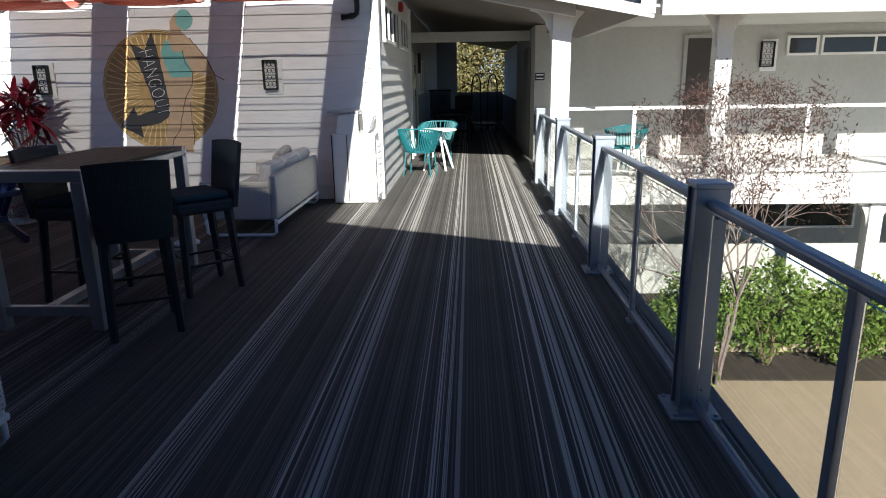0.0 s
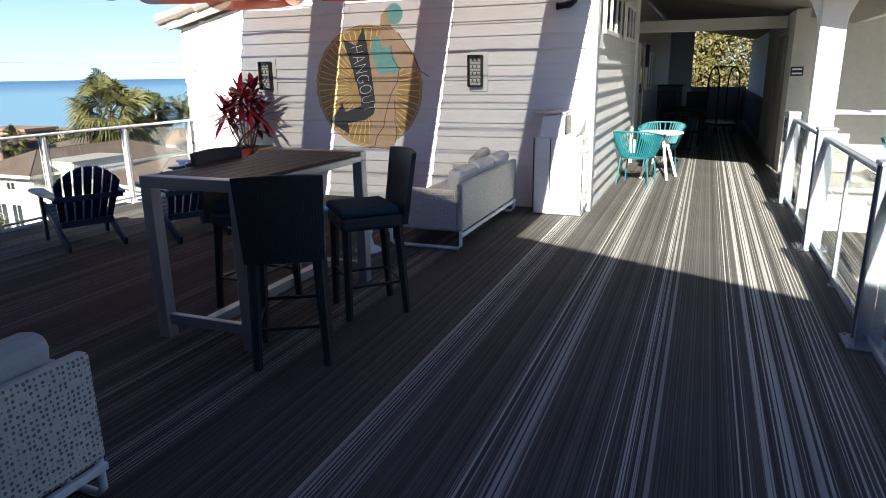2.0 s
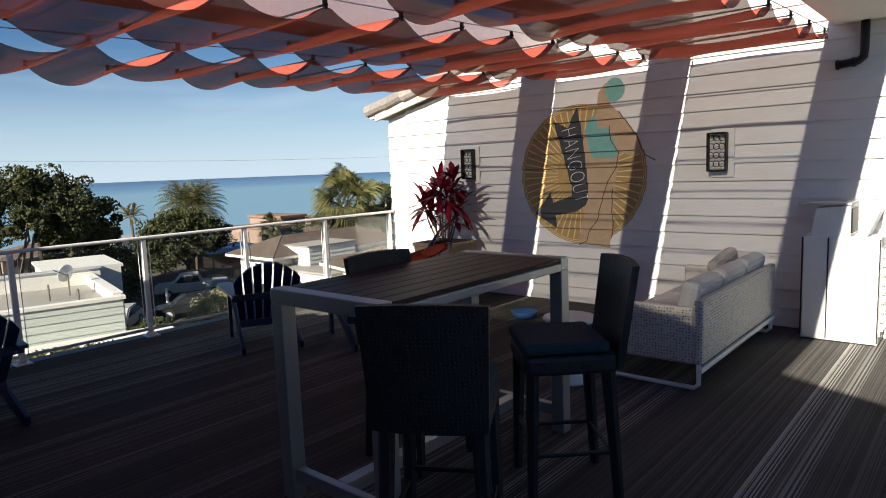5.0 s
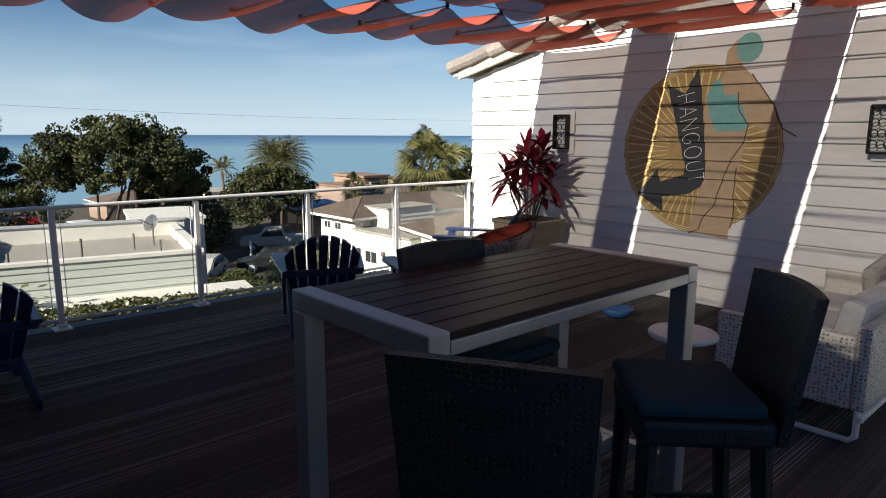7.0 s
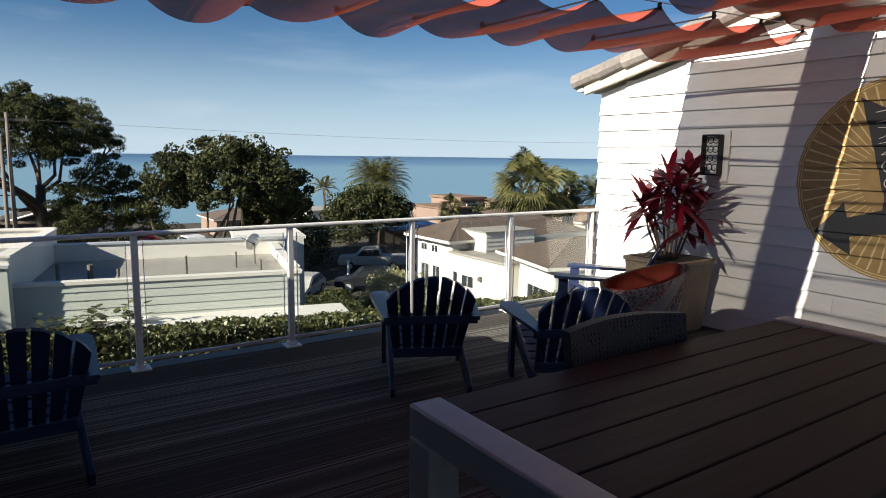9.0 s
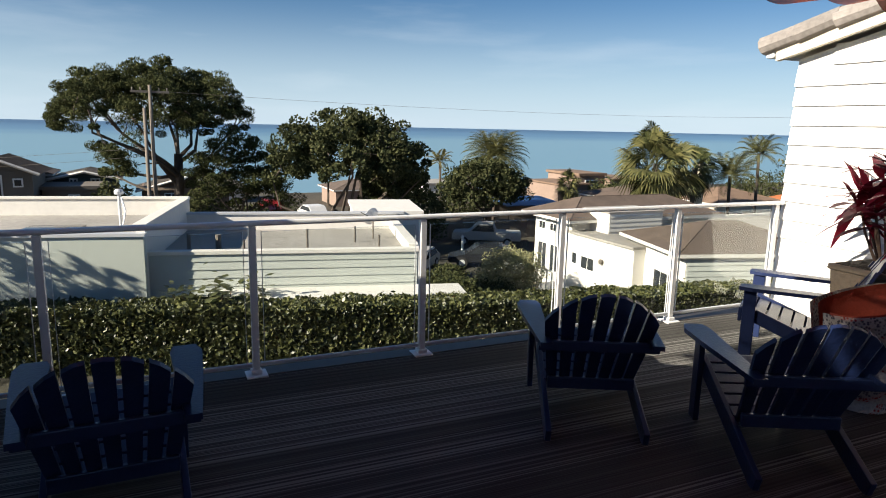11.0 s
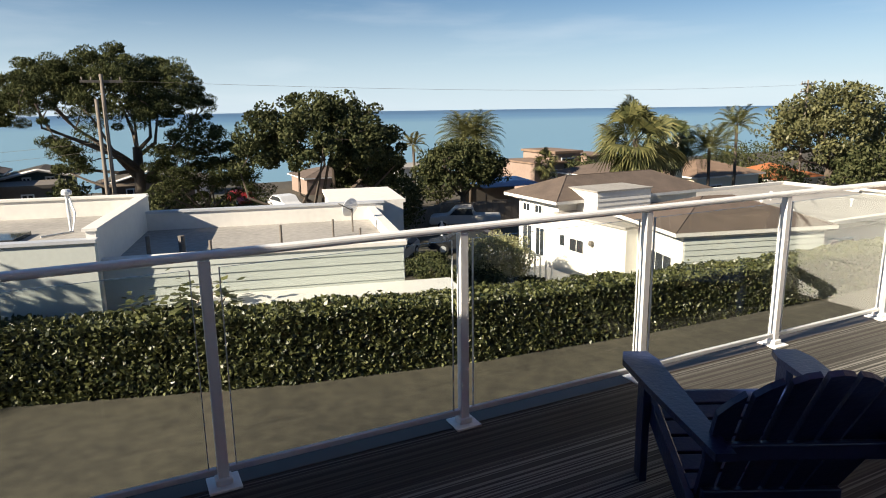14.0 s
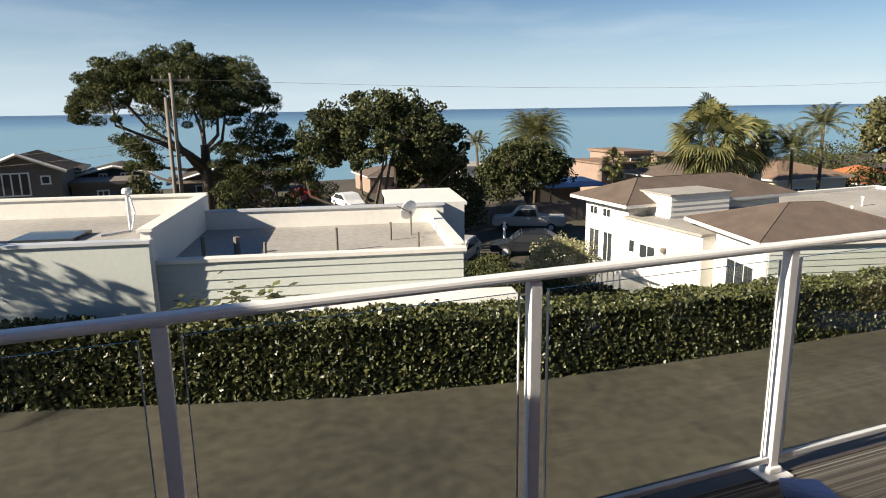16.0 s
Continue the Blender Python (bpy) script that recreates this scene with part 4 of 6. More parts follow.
for k in range(20):
    z = 0.004 + 0.176 * k
    x0 = -7.45
    while rake(x0) < z + 0.15 and x0 < -3.4:
        x0 += 0.05
    if rake(-1.4) < z + 0.17 and x0 > -4:
        continue
    if k % 3 == 0:
        shared("plank", board_mesh(-1.43 - x0), wall_n, Matrix.Translation((x0, WY + 0.012, z)))
    else:
        cut = (-4.9, -3.2)[k % 2] + 0.4 * math.sin(k * 3.3)
        shared("plank", board_mesh(cut - x0 - 0.002), wall_n, Matrix.Translation((x0, WY + 0.012, z)))
        shared("plank", board_mesh(-1.43 - cut), wall_n, Matrix.Translation((cut, WY + 0.012, z)))


def follow_boards(ob):
    """Lays a painted shape on the tilted faces of the boards below it."""
    me = ob.data
    me.transform(ob.matrix_basis)
    ob.matrix_basis = Matrix.Identity(4)
    bm = bmesh.new()
    bm.from_mesh(me)
    for k in range(20):
        for dz in (0.0, -0.003):
            bmesh.ops.bisect_plane(bm, geom=bm.verts[:] + bm.edges[:] + bm.faces[:], plane_co=(0, 0, 0.004 + 0.176 * k + dz), plane_no=(0, 0, 1))
    for v in bm.verts:
        h = ((v.co.z - 0.004 + 0.0005) / 0.176) % 1.0
        v.co.y = 0.032 - 0.026 + 0.023 * h + (v.co.y + 0.002) * 0.35
    bm.to_mesh(me)
    bm.free()


for ob in list(mural.children):
    follow_boards(ob)
wall_c = bpy.data.objects["wall_corridor"]
bc = board_mesh(13.18 - 8.70)
for k in range(12):
    shared("plank", bc, wall_c, pose(-1.37, 8.70, 0.004 + 0.176 * k, 0, 0, 90))
ov = bpy.data.objects["overhead_beam_3"]
bo = board_mesh(7.0)
for k in range(2):
    shared("plank", bo, ov, pose(-1.392, 1.55, 2.77 + 0.172 * k, 0, 0, 90))

# roof tiles along the west roof's rake
tile = lathe([(0.09, 0), (0.085, 0.2), (0.08, 0.42)], 10)
roof_w = bpy.data.objects["roof_west"]
tm = bpy.data.meshes.new("roof_tile")
tile.to_mesh(tm)
tile.free()
tm.materials.append(M_TILE)
slope = math.degrees(math.atan(0.235))
for r in range(11):
    x = -7.72 + r * 0.36
    for c in range(8):
        y = WY - 0.14 + c * 0.21
        shared("roof_tile", tm, roof_w, pose(x, y, rake(x) + 0.19 + random.uniform(-0.01, 0.012), 0, 90 - slope + random.uniform(-2, 1), random.uniform(-2, 2)))


# ---- bar table ----
def bar_table():
    x0, x1, y0, y1, h = -3.385, -2.615, 3.655, 5.24, 1.09
    t = thing("bar_table", "bar-height table with brushed aluminium frame and brown slats", "table", pose((x0 + x1) / 2, (y0 + y1) / 2, 0))
    w, d = (x1 - x0) / 2, (y1 - y0) / 2
    for sx in (-1, 1):
        for sy in (-1, 1):
            part("leg", B(sx * w - sx * 0.085, sx * w, sy * d - sy * 0.085, sy * d, 0, h - 0.075, bev=0.006), M_BRUSH, t)
    for sx in (-1, 1):
        part("side_rail", B(sx * w - sx * 0.035, sx * w, -d + 0.085, d - 0.085, h - 0.078, h - 0.03, bev=0.006), M_BRUSH, t)
    for sy in (-1, 1):
        part("end_rail", B(-w, w, sy * d - sy * 0.085, sy * d, h - 0.074, h + 0.001, bev=0.006), M_BRUSH, t)
        part("foot_rail", B(-w + 0.085, w - 0.085, sy * d - sy * 0.065, sy * d - sy * 0.02, 0.10, 0.17, bev=0.005), M_BRUSH, t)
    part("foot_rail", B(-0.035, 0.035, -d + 0.066, d - 0.066, 0.10, 0.17, bev=0.005), M_BRUSH, t)
    n = 7
    sw = (2 * w - 0.006) / n
    for k in range(n):
        a = -w + 0.003 + k * sw
        part("slat", B(a + 0.003, a + sw - 0.003, -d + 0.087, d - 0.087, h - 0.028, h - 0.004, bev=0.003), M_SLAT, t)
    return t


bar_table()


def bar_stool():
    t = thing("bar_stool", "dark woven resin bar stool with a teal seat cushion", "bar stool", None, "stools round the bar table")
    for sx in (-1, 1):
        for sy in (-1, 1):
            part("leg", T([(sx * 0.205, sy * 0.20 + (0.03 if sy < 0 else 0) * -1, 0), (sx * 0.185, sy * 0.185, 0.66)], [0.026, 0.036], 6), M_RATTAN, t)
        part("stretcher", T([(sx * 0.198, -0.2, 0.24), (sx * 0.198, 0.19, 0.24)], 0.011, 6), M_BLACK, t)
    part("stretcher", T([(-0.195, 0.19, 0.3), (0.195, 0.19, 0.3)], 0.012, 6), M_BLACK, t)
    part("stretcher", T([(-0.195, -0.2, 0.24), (0.195, -0.2, 0.24)], 0.011, 6), M_BLACK, t)
    part("seat_frame", B(-0.225, 0.225, -0.225, 0.225, 0.64, 0.74, bev=0.025), M_RATTAN, t)
    c = part("cushion", B(-0.222, 0.222, -0.19, 0.235, 0.742, 0.80, bev=0.024), M_TEAL, t, "flat teal seat cushion")
    bm = bmesh.new()
    rows = []
    for j in range(9):
        v = j / 8
        row = []
        for i in range(9):
            u = i / 8 * 2 - 1
            w = 0.225 + 0.02 * v
            row.append((u * w, -0.215 - 0.07 * v - 0.03 * (1 - u * u), 0.66 + 0.51 * v - 0.012 * u * u * v))
        rows.append(row)
    fr = [[bm.verts.new(p) for p in r] for r in rows]
    bk = [[bm.verts.new((p[0], p[1] - 0.035, p[2])) for p in r] for r in rows]
    for j in range(8):
        for i in range(8):
            bm.faces.new((fr[j][i], fr[j][i + 1], fr[j + 1][i + 1], fr[j + 1][i]))
            bm.faces.new((bk[j][i], bk[j + 1][i], bk[j + 1][i + 1], bk[j][i + 1]))
    for j in range(8):
        bm.faces.new((fr[j][0], fr[j + 1][0], bk[j + 1][0], bk[j][0]))
        bm.faces.new((fr[j][8], bk[j][8], bk[j + 1][8], fr[j + 1][8]))
    for i in range(8):
        bm.faces.new((fr[8][i], fr[8][i + 1], bk[8][i + 1], bk[8][i]))
        bm.faces.new((fr[0][i], bk[0][i], bk[0][i + 1], fr[0][i + 1]))
    part("backrest", bm, M_RATTAN, t, smooth=False)
    return t


stool = bar_stool()
stool.matrix_basis = facing(-2.38, 3.76, -0.5, 0.86)
for p in (facing(-2.32, 4.63, -0.72, -0.69), facing(-3.15, 4.45, 1.0, -0.05)):
    copy_thing(stool, p)


# ---- Adirondack chairs ----
def adirondack():
    t = thing("adirondack_chair", "navy plastic-lumber Adirondack chair on the deck", "chair", None, "Adirondack chairs facing the sea")
    for sx in (-1, 1):
        x = sx * 0.30
        part("front_leg", B(x - 0.016, x + 0.016, 0.33, 0.42, 0, 0.53, bev=0.005), M_NAVY, t)
        rail = bmesh.new()
        box(rail, -0.016, 0.016, -0.47, 0.47, -0.05, 0.05, bev=0.005, m=Matrix.Translation((x - sx * 0.034, 0.0, 0.195)) @ Matrix.Rotation(radians(21), 4, 'X'))
        part("side_rail", rail, M_NAVY, t)
        a = [(sx * 0.265, -0.42), (sx * 0.33, -0.42), (sx * 0.385, 0.10), (sx * 0.405, 0.36), (sx * 0.38, 0.45), (sx * 0.275, 0.45), (sx * 0.255, 0.36)]
        bm = bmesh.new()
        lo_, hi_ = [bm.verts.new((p[0], p[1], 0.535)) for p in a], [bm.verts.new((p[0], p[1], 0.562)) for p in a]
        bm.faces.new(lo_)
        bm.faces.new(hi_)
        for i in range(len(a)):
            bm.faces.new((lo_[i], lo_[(i + 1) % 7], hi_[(i + 1) % 7], hi_[i]))
        bmesh.ops.recalc_face_normals(bm, faces=bm.faces)
        part("arm", bm, M_NAVY, t)
    for k in range(6):
        y = 0.40 - k * 0.088
        z = 0.36 - k * 0.027
        bm = bmesh.new()
        box(bm, -0.26, 0.26, -0.039, 0.039, -0.012, 0.012, bev=0.004, m=Matrix.Translation((0, y, z)) @ Matrix.Rotation(radians(17), 4, 'X'))
        part("seat_slat", bm, M_NAVY, t)
    def arch(q):
        return 0.745 - 0.15 * q * q

    for k in range(7):
        q = (k - 3) / 3
        w0, w1 = 0.0275, 0.0385
        za, zm, zb = arch(q - 0.15), arch(q), arch(q + 0.15)
        bm = prism([(-w0, 0), (w0, 0), (w1, zb), (0, zm + 0.004), (-w1, za)], -0.011, 0.011)
        part("back_slat", bm, M_NAVY, t, m=pose(q * 0.218, -0.10 + 0.02 * q * q, 0.20, 30, q * 6.3, 0))
    part("back_rail", B(-0.33, 0.33, -0.345, -0.315, 0.49, 0.55, bev=0.006), M_NAVY, t)
    part("back_rail", B(-0.25, 0.25, -0.165, -0.135, 0.20, 0.27, bev=0.006), M_NAVY, t)
    part("front_rail", B(-0.284, 0.284, 0.425, 0.45, 0.27, 0.38, bev=0.005), M_NAVY, t)
    return t


chair = adirondack()
chair.matrix_basis = facing(-6.15, 5.46, -0.894, 0.447)
for p in (facing(-5.35, 6.12, -0.894, 0.447), facing(-6.07, 2.91, -1.0, -0.03), facing(-6.36, 7.66, -0.82, -0.57)):
    copy_thing(chair, p)


# ---- patterned tub chair ----
def tub_chair():
    t = thing("tub_chair", "orange-lined tub chair with red and grey knitted covering", "chair", facing(-5.58, 7.18, 0.8, -0.6) @ Matrix.Diagonal((0.82, 0.82, 0.93, 1)))
    pat = blanket_mat()
    seg = 24
    for nm, off, ma in (("shell", 0.0, pat), ("lining", 0.058, M_ORANGE)):
        bm = bmesh.new()
        rows = []
        for j in range(7):
            v = j / 6
            row = []
            for i in range(seg + 1):
                a = math.pi * (0.12 + 1.0 * 0 + (1.76) * i / seg) - math.pi / 2 - math.pi * 0.0 + math.pi
                hgt = 0.10 + (0.56 + 0.20 * (0.5 - 0.5 * math.cos((i / seg) * 2 * math.pi))) * v
                r = (0.27 + 0.15 * v ** 0.7) - off
                row.append(bm.verts.new((r * math.sin(a), r * math.cos(a), hgt)))
            rows.append(row)
        for a, b in zip(rows, rows[1:]):
            for i in range(seg):
                bm.faces.new((a[i], a[i + 1], b[i + 1], b[i]))
        bmesh.ops.solidify(bm, geom=bm.faces[:], thickness=0.025)
        part(nm, bm, ma, t, smooth=True)
    part("seat", lathe([(0.24, 0.34), (0.28, 0.37), (0.28, 0.42), (0.2, 0.44)], 20), M_ORANGE, t, smooth=True)
    part("base", lathe([(0.2, 0.0), (0.21, 0.02), (0.19, 0.12), (0.22, 0.34)], 20), pat, t)
    return t


tub_chair()


# ---- white woven sofa and armchair ----
def sofa(length, m, label, arm_near=True):
    """Its back runs along +x at y = 0; it faces +y."""
    t = thing("outdoor_sofa", label, "sofa", m, "white woven seating")
    L, D = length, 0.82
    part("back_panel", B(0, L, 0, 0.07, 0.19, 0.66, bev=0.02), M_WEAVEW, t)
    for x in (0.0, L - 0.07):
        part("arm_panel", B(x, x + 0.07, 0.07, D, 0.19, 0.60, bev=0.02), M_WEAVEW, t)
    part("seat_base", B(0.07, L - 0.07, 0.07, D, 0.17, 0.30, bev=0.015), M_WEAVEW, t)
    n = max(1, round(L / 0.7))
    w = (L - 0.16) / n
    for k in range(n):
        a = 0.08 + k * w
        part("seat_cushion", B(a + 0.01, a + w - 0.01, 0.10, D - 0.01, 0.305, 0.43, bev=0.04), M_GREYC, t)
        bm = bmesh.new()
        box(bm, a + 0.015, a + w - 0.015, -0.07, 0.07, 0, 0.36, bev=0.05, m=Matrix.Translation((0, 0.19, 0.42)) @ Matrix.Rotation(radians(12), 4, 'X'))
        part("back_cushion", bm, M_GREYC, t)
    for x in (0.0, L):
        s = 0.02 if x == 0 else -0.02
        part("sled_leg", T([(x + s, 0.03, 0.2), (x + s, 0.03, 0.05), (x + s, 0.06, 0.018), (x + s, D - 0.08, 0.018), (x + s, D - 0.04, 0.05), (x + s, D - 0.04, 0.2)], 0.018, 8), M_WHITE, t, smooth=True)
    part("frame_bar", B(0.0, L, 0.0, 0.03, 0.135, 0.17, bev=0.006), M_WHITE, t)
    part("frame_bar", B(0.0, L, D - 0.04, D - 0.01, 0.135, 0.17, bev=0.006), M_WHITE, t)
    return t


sofa(1.95, facing(-2.19, 6.34, -1, 0), "white woven outdoor sofa with light grey cushions")
sofa(0.95, facing(-2.26, 1.30, -1, 0), "white woven outdoor armchair with grey cushions")
pl = thing("throw_pillow", "cream patterned throw pillow on the sofa", "pillow", pose(-2.55, 8.02, 0.52, 0, -18, 78))
part("cover", B(-0.2, 0.2, -0.06, 0.06, -0.1, 0.26, bev=0.05), M_PILLOW, pl)

st = thing("side_table", "round white side table on a turned pedestal", "table", pose(-3.08, 6.06, 0))
part("tabletop", lathe([(0.19, 0.47), (0.20, 0.48), (0.20, 0.495), (0.19, 0.505)], 28), M_WHITE, st)
part("pedestal", lathe([(0.13, 0), (0.13, 0.02), (0.06, 0.06), (0.035, 0.15), (0.06, 0.22), (0.04, 0.3), (0.05, 0.42), (0.09, 0.47)], 20), M_WHITE, st, smooth=True)
bw = thing("blue_bowl", "small blue bowl on the deck floor", "bowl", pose(-4.5, 7.6, 0))
part("bowl", lathe([(0.09, 0), (0.12, 0.03), (0.15, 0.08), (0.14, 0.085), (0.08, 0.03)], 18), M_BLUET, bw, smooth=True)


# ---- planter with red cordyline ----
def planter():
    t = thing("potted_plant", "crimson cordyline in a square sandstone planter", "plant", pose(-6.12, 8.22, 0))
    part("pot", prism([(-0.22, 0), (0.22, 0), (0.30, 0.66), (0.24, 0.66), (-0.24, 0.66), (-0.30, 0.66)], -0.27, 0.27), M_POT, t)
    part("rim", B(-0.315, 0.315, -0.29, 0.29, 0.655, 0.70, bev=0.01), M_POT, t)
    part("soil", B(-0.27, 0.27, -0.25, 0.25, 0.70, 0.706), M_SOIL, t)
    rng = np.random.default_rng(4)
    V, F = [], []
    for s in range(13):
        a, r = rng.uniform(0, 2 * math.pi), rng.uniform(0.05, 0.2)
        base = Vector((r * math.cos(a) * 0.6, r * math.sin(a) * 0.5, 0.70))
        top = Vector((r * 1.8 * math.cos(a), r * 1.1 * math.sin(a), rng.uniform(1.0, 1.54)))
        mid = (base + top) / 2 + Vector((rng.uniform(-.03, .03), rng.uniform(-.03, .03), 0))
        part("stem", T([base, mid, top], [0.012, 0.010, 0.008], 6), M_STEM, t)
        for k in range(15):
            az = k * 2.4 + s
            el = radians(rng.uniform(5, 75)) if k < 9 else radians(rng.uniform(-30, 15))
            d = Vector((math.cos(az) * math.cos(el), math.sin(az) * math.cos(el), math.sin(el)))
            side = d.cross(Vector((0, 0, 1))).normalized()
            L = rng.uniform(0.24, 0.44)
            o = top - Vector((0, 0, 0.012 * k))
            w = rng.uniform(0.028, 0.046)
            droop = Vector((0, 0, -0.09 * L / 0.3))
            i0 = len(V)
            for q, ww in ((0, 0.25), (0.35, 1), (0.7, 0.8), (1.0, 0.05)):
                c = o + d * L * q + droop * q * q
                V += [tuple(c + side * w * ww), tuple(c - side * w * ww)]
            for q in range(3):
                F.append((i0 + 2 * q, i0 + 2 * q + 1, i0 + 2 * q + 3, i0 + 2 * q + 2))
    shared("foliage", mesh_np("foliage", V, F, M_CRIM), t)
    return t


planter()


# ---- litter cabinet ----
def bin_cabinet():
    x0, x1, y0, y1 = -1.97, -1.38, 8.24, 8.585
    t = thing("litter_cabinet", "white painted litter bin cabinet with a swing-flap top", "bin", pose(0, 0, 0))
    part("body", B(x0, x1, y0, y1, 0.012, 0.93, bev=0.006), M_WHITE, t)
    part("plinth", B(x0 + 0.02, x1 - 0.02, y0 + 0.02, y1, 0, 0.012), M_BLACK, t)
    for xa, xb in ((x0 + 0.015, x0 + 0.20), (x0 + 0.21, x1 - 0.015)):
        part("door", B(xa, xb, y0 - 0.016, y0 - 0.001, 0.03, 0.92, bev=0.004), M_WHITE, t)
    # black strips laid over the door joints as the shade in the gaps
    for xa in (x0 + 0.004, x0 + 0.205, x1 - 0.006):
        part("door_gap", B(xa - 0.004, xa + 0.004, y0 - 0.019, y0 - 0.0005, 0.03, 0.92), M_BLACK, t)
    part("hood", prism([(x0 + 0.06, 0.93), (x0 + 0.36, 0.93), (x0 + 0.36, 1.20), (x0 + 0.10, 1.17)], y0 + 0.02, y1), M_WHITE, t)
    part("hood_cap", B(x0 - 0.04, x0 + 0.37, y0 + 0.0, y1, 1.20, 1.222, bev=0.004), M_GREYC, t)
    part("chute", B(x0 + 0.361, x0 + 0.375, y0 + 0.03, y1 - 0.03, 0.96, 1.17), M_BLACK, t)
    part("flap", B(-0.01, 0.01, y0 + 0.03, y1 - 0.03, 0, 0.24, m=Matrix.Translation((x0 + 0.47, 0, 0.935)) @ Matrix.Rotation(radians(22), 4, 'Y')), M_ALU, t)
    part("side_panel", B(x1 - 0.001, x1 + 0.012, y0 + 0.04, y1 - 0.02, 0.08, 0.84), M_GREYC, t)
    ring = bmesh.new()
    tube(ring, [(0, 0.035 * math.cos(a), 0.035 * math.sin(a)) for a in np.linspace(0, 2 * math.pi, 9)], 0.008, 4)
    first = part("fret_ring", ring, M_WHITE, t)
    for k in range(9):
        for j in range(3):
            m = Matrix.Translation((x1 + 0.018, y0 + 0.09 + j * 0.095, 0.15 + k * 0.08))
            if k == j == 0:
                first.matrix_basis = m
            else:
                shared("fret_ring", first.data, t, m)
    return t


bin_cabinet()


# ---- turquoise bistro set ----
def string_chair():
    t = thing("bistro_chair", "turquoise string-back bistro chair", "chair", None, "turquoise bistro chairs")
    for sx in (-1, 1):
        for sy in (-1, 1):
            part("leg", T([(sx * 0.24, sy * 0.22, 0), (sx * 0.2, sy * 0.18, 0.42)], 0.012, 6), M_TURQ, t)
    part("seat", lathe([(0.24, 0.40), (0.25, 0.42), (0.24, 0.44)], 18), M_TURQ, t)
    top = [(0.36 * math.copysign(abs(math.sin(a)) ** 0.6, a), -0.36 * math.copysign(abs(math.cos(a)) ** 0.6, math.cos(a)), 0.75 + 0.06 * math.cos(a)) for a in np.linspace(-1.9, 1.9, 35)]
    part("hoop", T(top, 0.013, 6), M_TURQ, t)
    low = [(0.25 * math.sin(a), -0.25 * math.cos(a), 0.43) for a in np.linspace(-1.9, 1.9, 35)]
    for k in range(35):
        part("cord", T([low[k], top[k]], 0.011, 5), M_TURQ, t)
    return t


bistro = string_chair()
bistro.matrix_basis = facing(-1.0, 10.85, 0.2, 1.0)
copy_thing(bistro, facing(-0.75, 12.15, -0.1, -1.0))
bt = thing("bistro_table", "round white bistro table with splayed legs", "table", pose(-0.72, 11.55, 0))
part("tabletop", lathe([(0.33, 0.70), (0.34, 0.71), (0.34, 0.725), (0.33, 0.73)], 28), M_WHITE, bt)
for k in range(4):
    a = k * math.pi / 2 + 0.5
    part("leg", T([(0.06 * math.cos(a), 0.06 * math.sin(a), 0.7), (0.3 * math.cos(a), 0.3 * math.sin(a), 0)], [0.025, 0.02], 8), M_WHITE, bt)
gal_chair = copy_thing(bistro, facing(2.75, 12.0, -0.8, -0.6, -0.1))


# ---- far clutter in the walkway ----
def luggage_cart(m):
    t = thing("luggage_cart", "dark luggage cart with arched rails", "cart", m, "carts in the walkway")
    part("platform", B(-0.3, 0.3, -0.5, 0.5, 0.2, 0.27, bev=0.02), M_BLACK, t)
    for s in (-1, 1):
        part("arch", T([(s * 0.26, -0.45, 0.27), (s * 0.26, -0.42, 1.3)] + [(s * 0.26, -0.42 * math.cos(a), 1.3 + 0.42 * math.sin(a)) for a in (0.5, 1.0, 1.57, 2.1, 2.6)] + [(s * 0.26, 0.42, 1.3), (s * 0.26, 0.45, 0.27)], 0.022, 6), M_BLACK, t)
        for y in (-0.4, 0.4):
            part("wheel", T([(s * 0.22, y, 0.09), (s * 0.27, y, 0.09)], 0.09, 10), M_TYRE, t)
    part("top_bar", T([(-0.26, 0, 1.72), (0.26, 0, 1.72)], 0.018, 6), M_BLACK, t)
    return t


luggage_cart(pose(0.3, 20.0, 0, 0, 0, 18))
dark_table = thing("round_table", "dark round table standing in the walkway's shade", "table", pose(-0.55, 15.9, 0))
part("tabletop", lathe([(0.40, 0.71), (0.42, 0.72), (0.42, 0.74), (0.40, 0.75)], 24), M_BLACK, dark_table)
part("pedestal", lathe([(0.24, 0), (0.24, 0.02), (0.05, 0.05), (0.04, 0.68), (0.12, 0.71)], 16), M_BLACK, dark_table)
for px, py, fx, fy in ((-0.35, 16.9, -0.2, -1.0), (-0.85, 17.9, 0.6, -0.8)):
    copy_thing(stool, facing(px, py, fx, fy))
cab = thing("service_cabinet", "dark service cabinet against the walkway wall", "cabinet", pose(-1.0, 19.2, 0))
part("body", B(-0.3, 0.3, -0.35, 0.35, 0.08, 1.25, bev=0.01), M_DARKW, cab)
part("top", B(-0.32, 0.32, -0.37, 0.37, 1.25, 1.29, bev=0.008), M_BLACK, cab)
part("door", B(-0.28, 0.28, -0.365, -0.352, 0.1, 1.23), M_DARKW, cab)
part("foot", B(-0.28, 0.28, -0.3, 0.3, 0, 0.08), M_BLACK, cab)


# ---- courtyard planting ----
def leaf_object(name, V, F, material, parent=None, m=None, label="", category="", kind=""):
    ob = new(name, mesh_np(name, V, F, material))
    if parent is not None:
        ob.parent = parent
    if m is not None:
        ob.matrix_basis = m
    if label:
        tagged(ob, label, category, "", kind)
    return ob


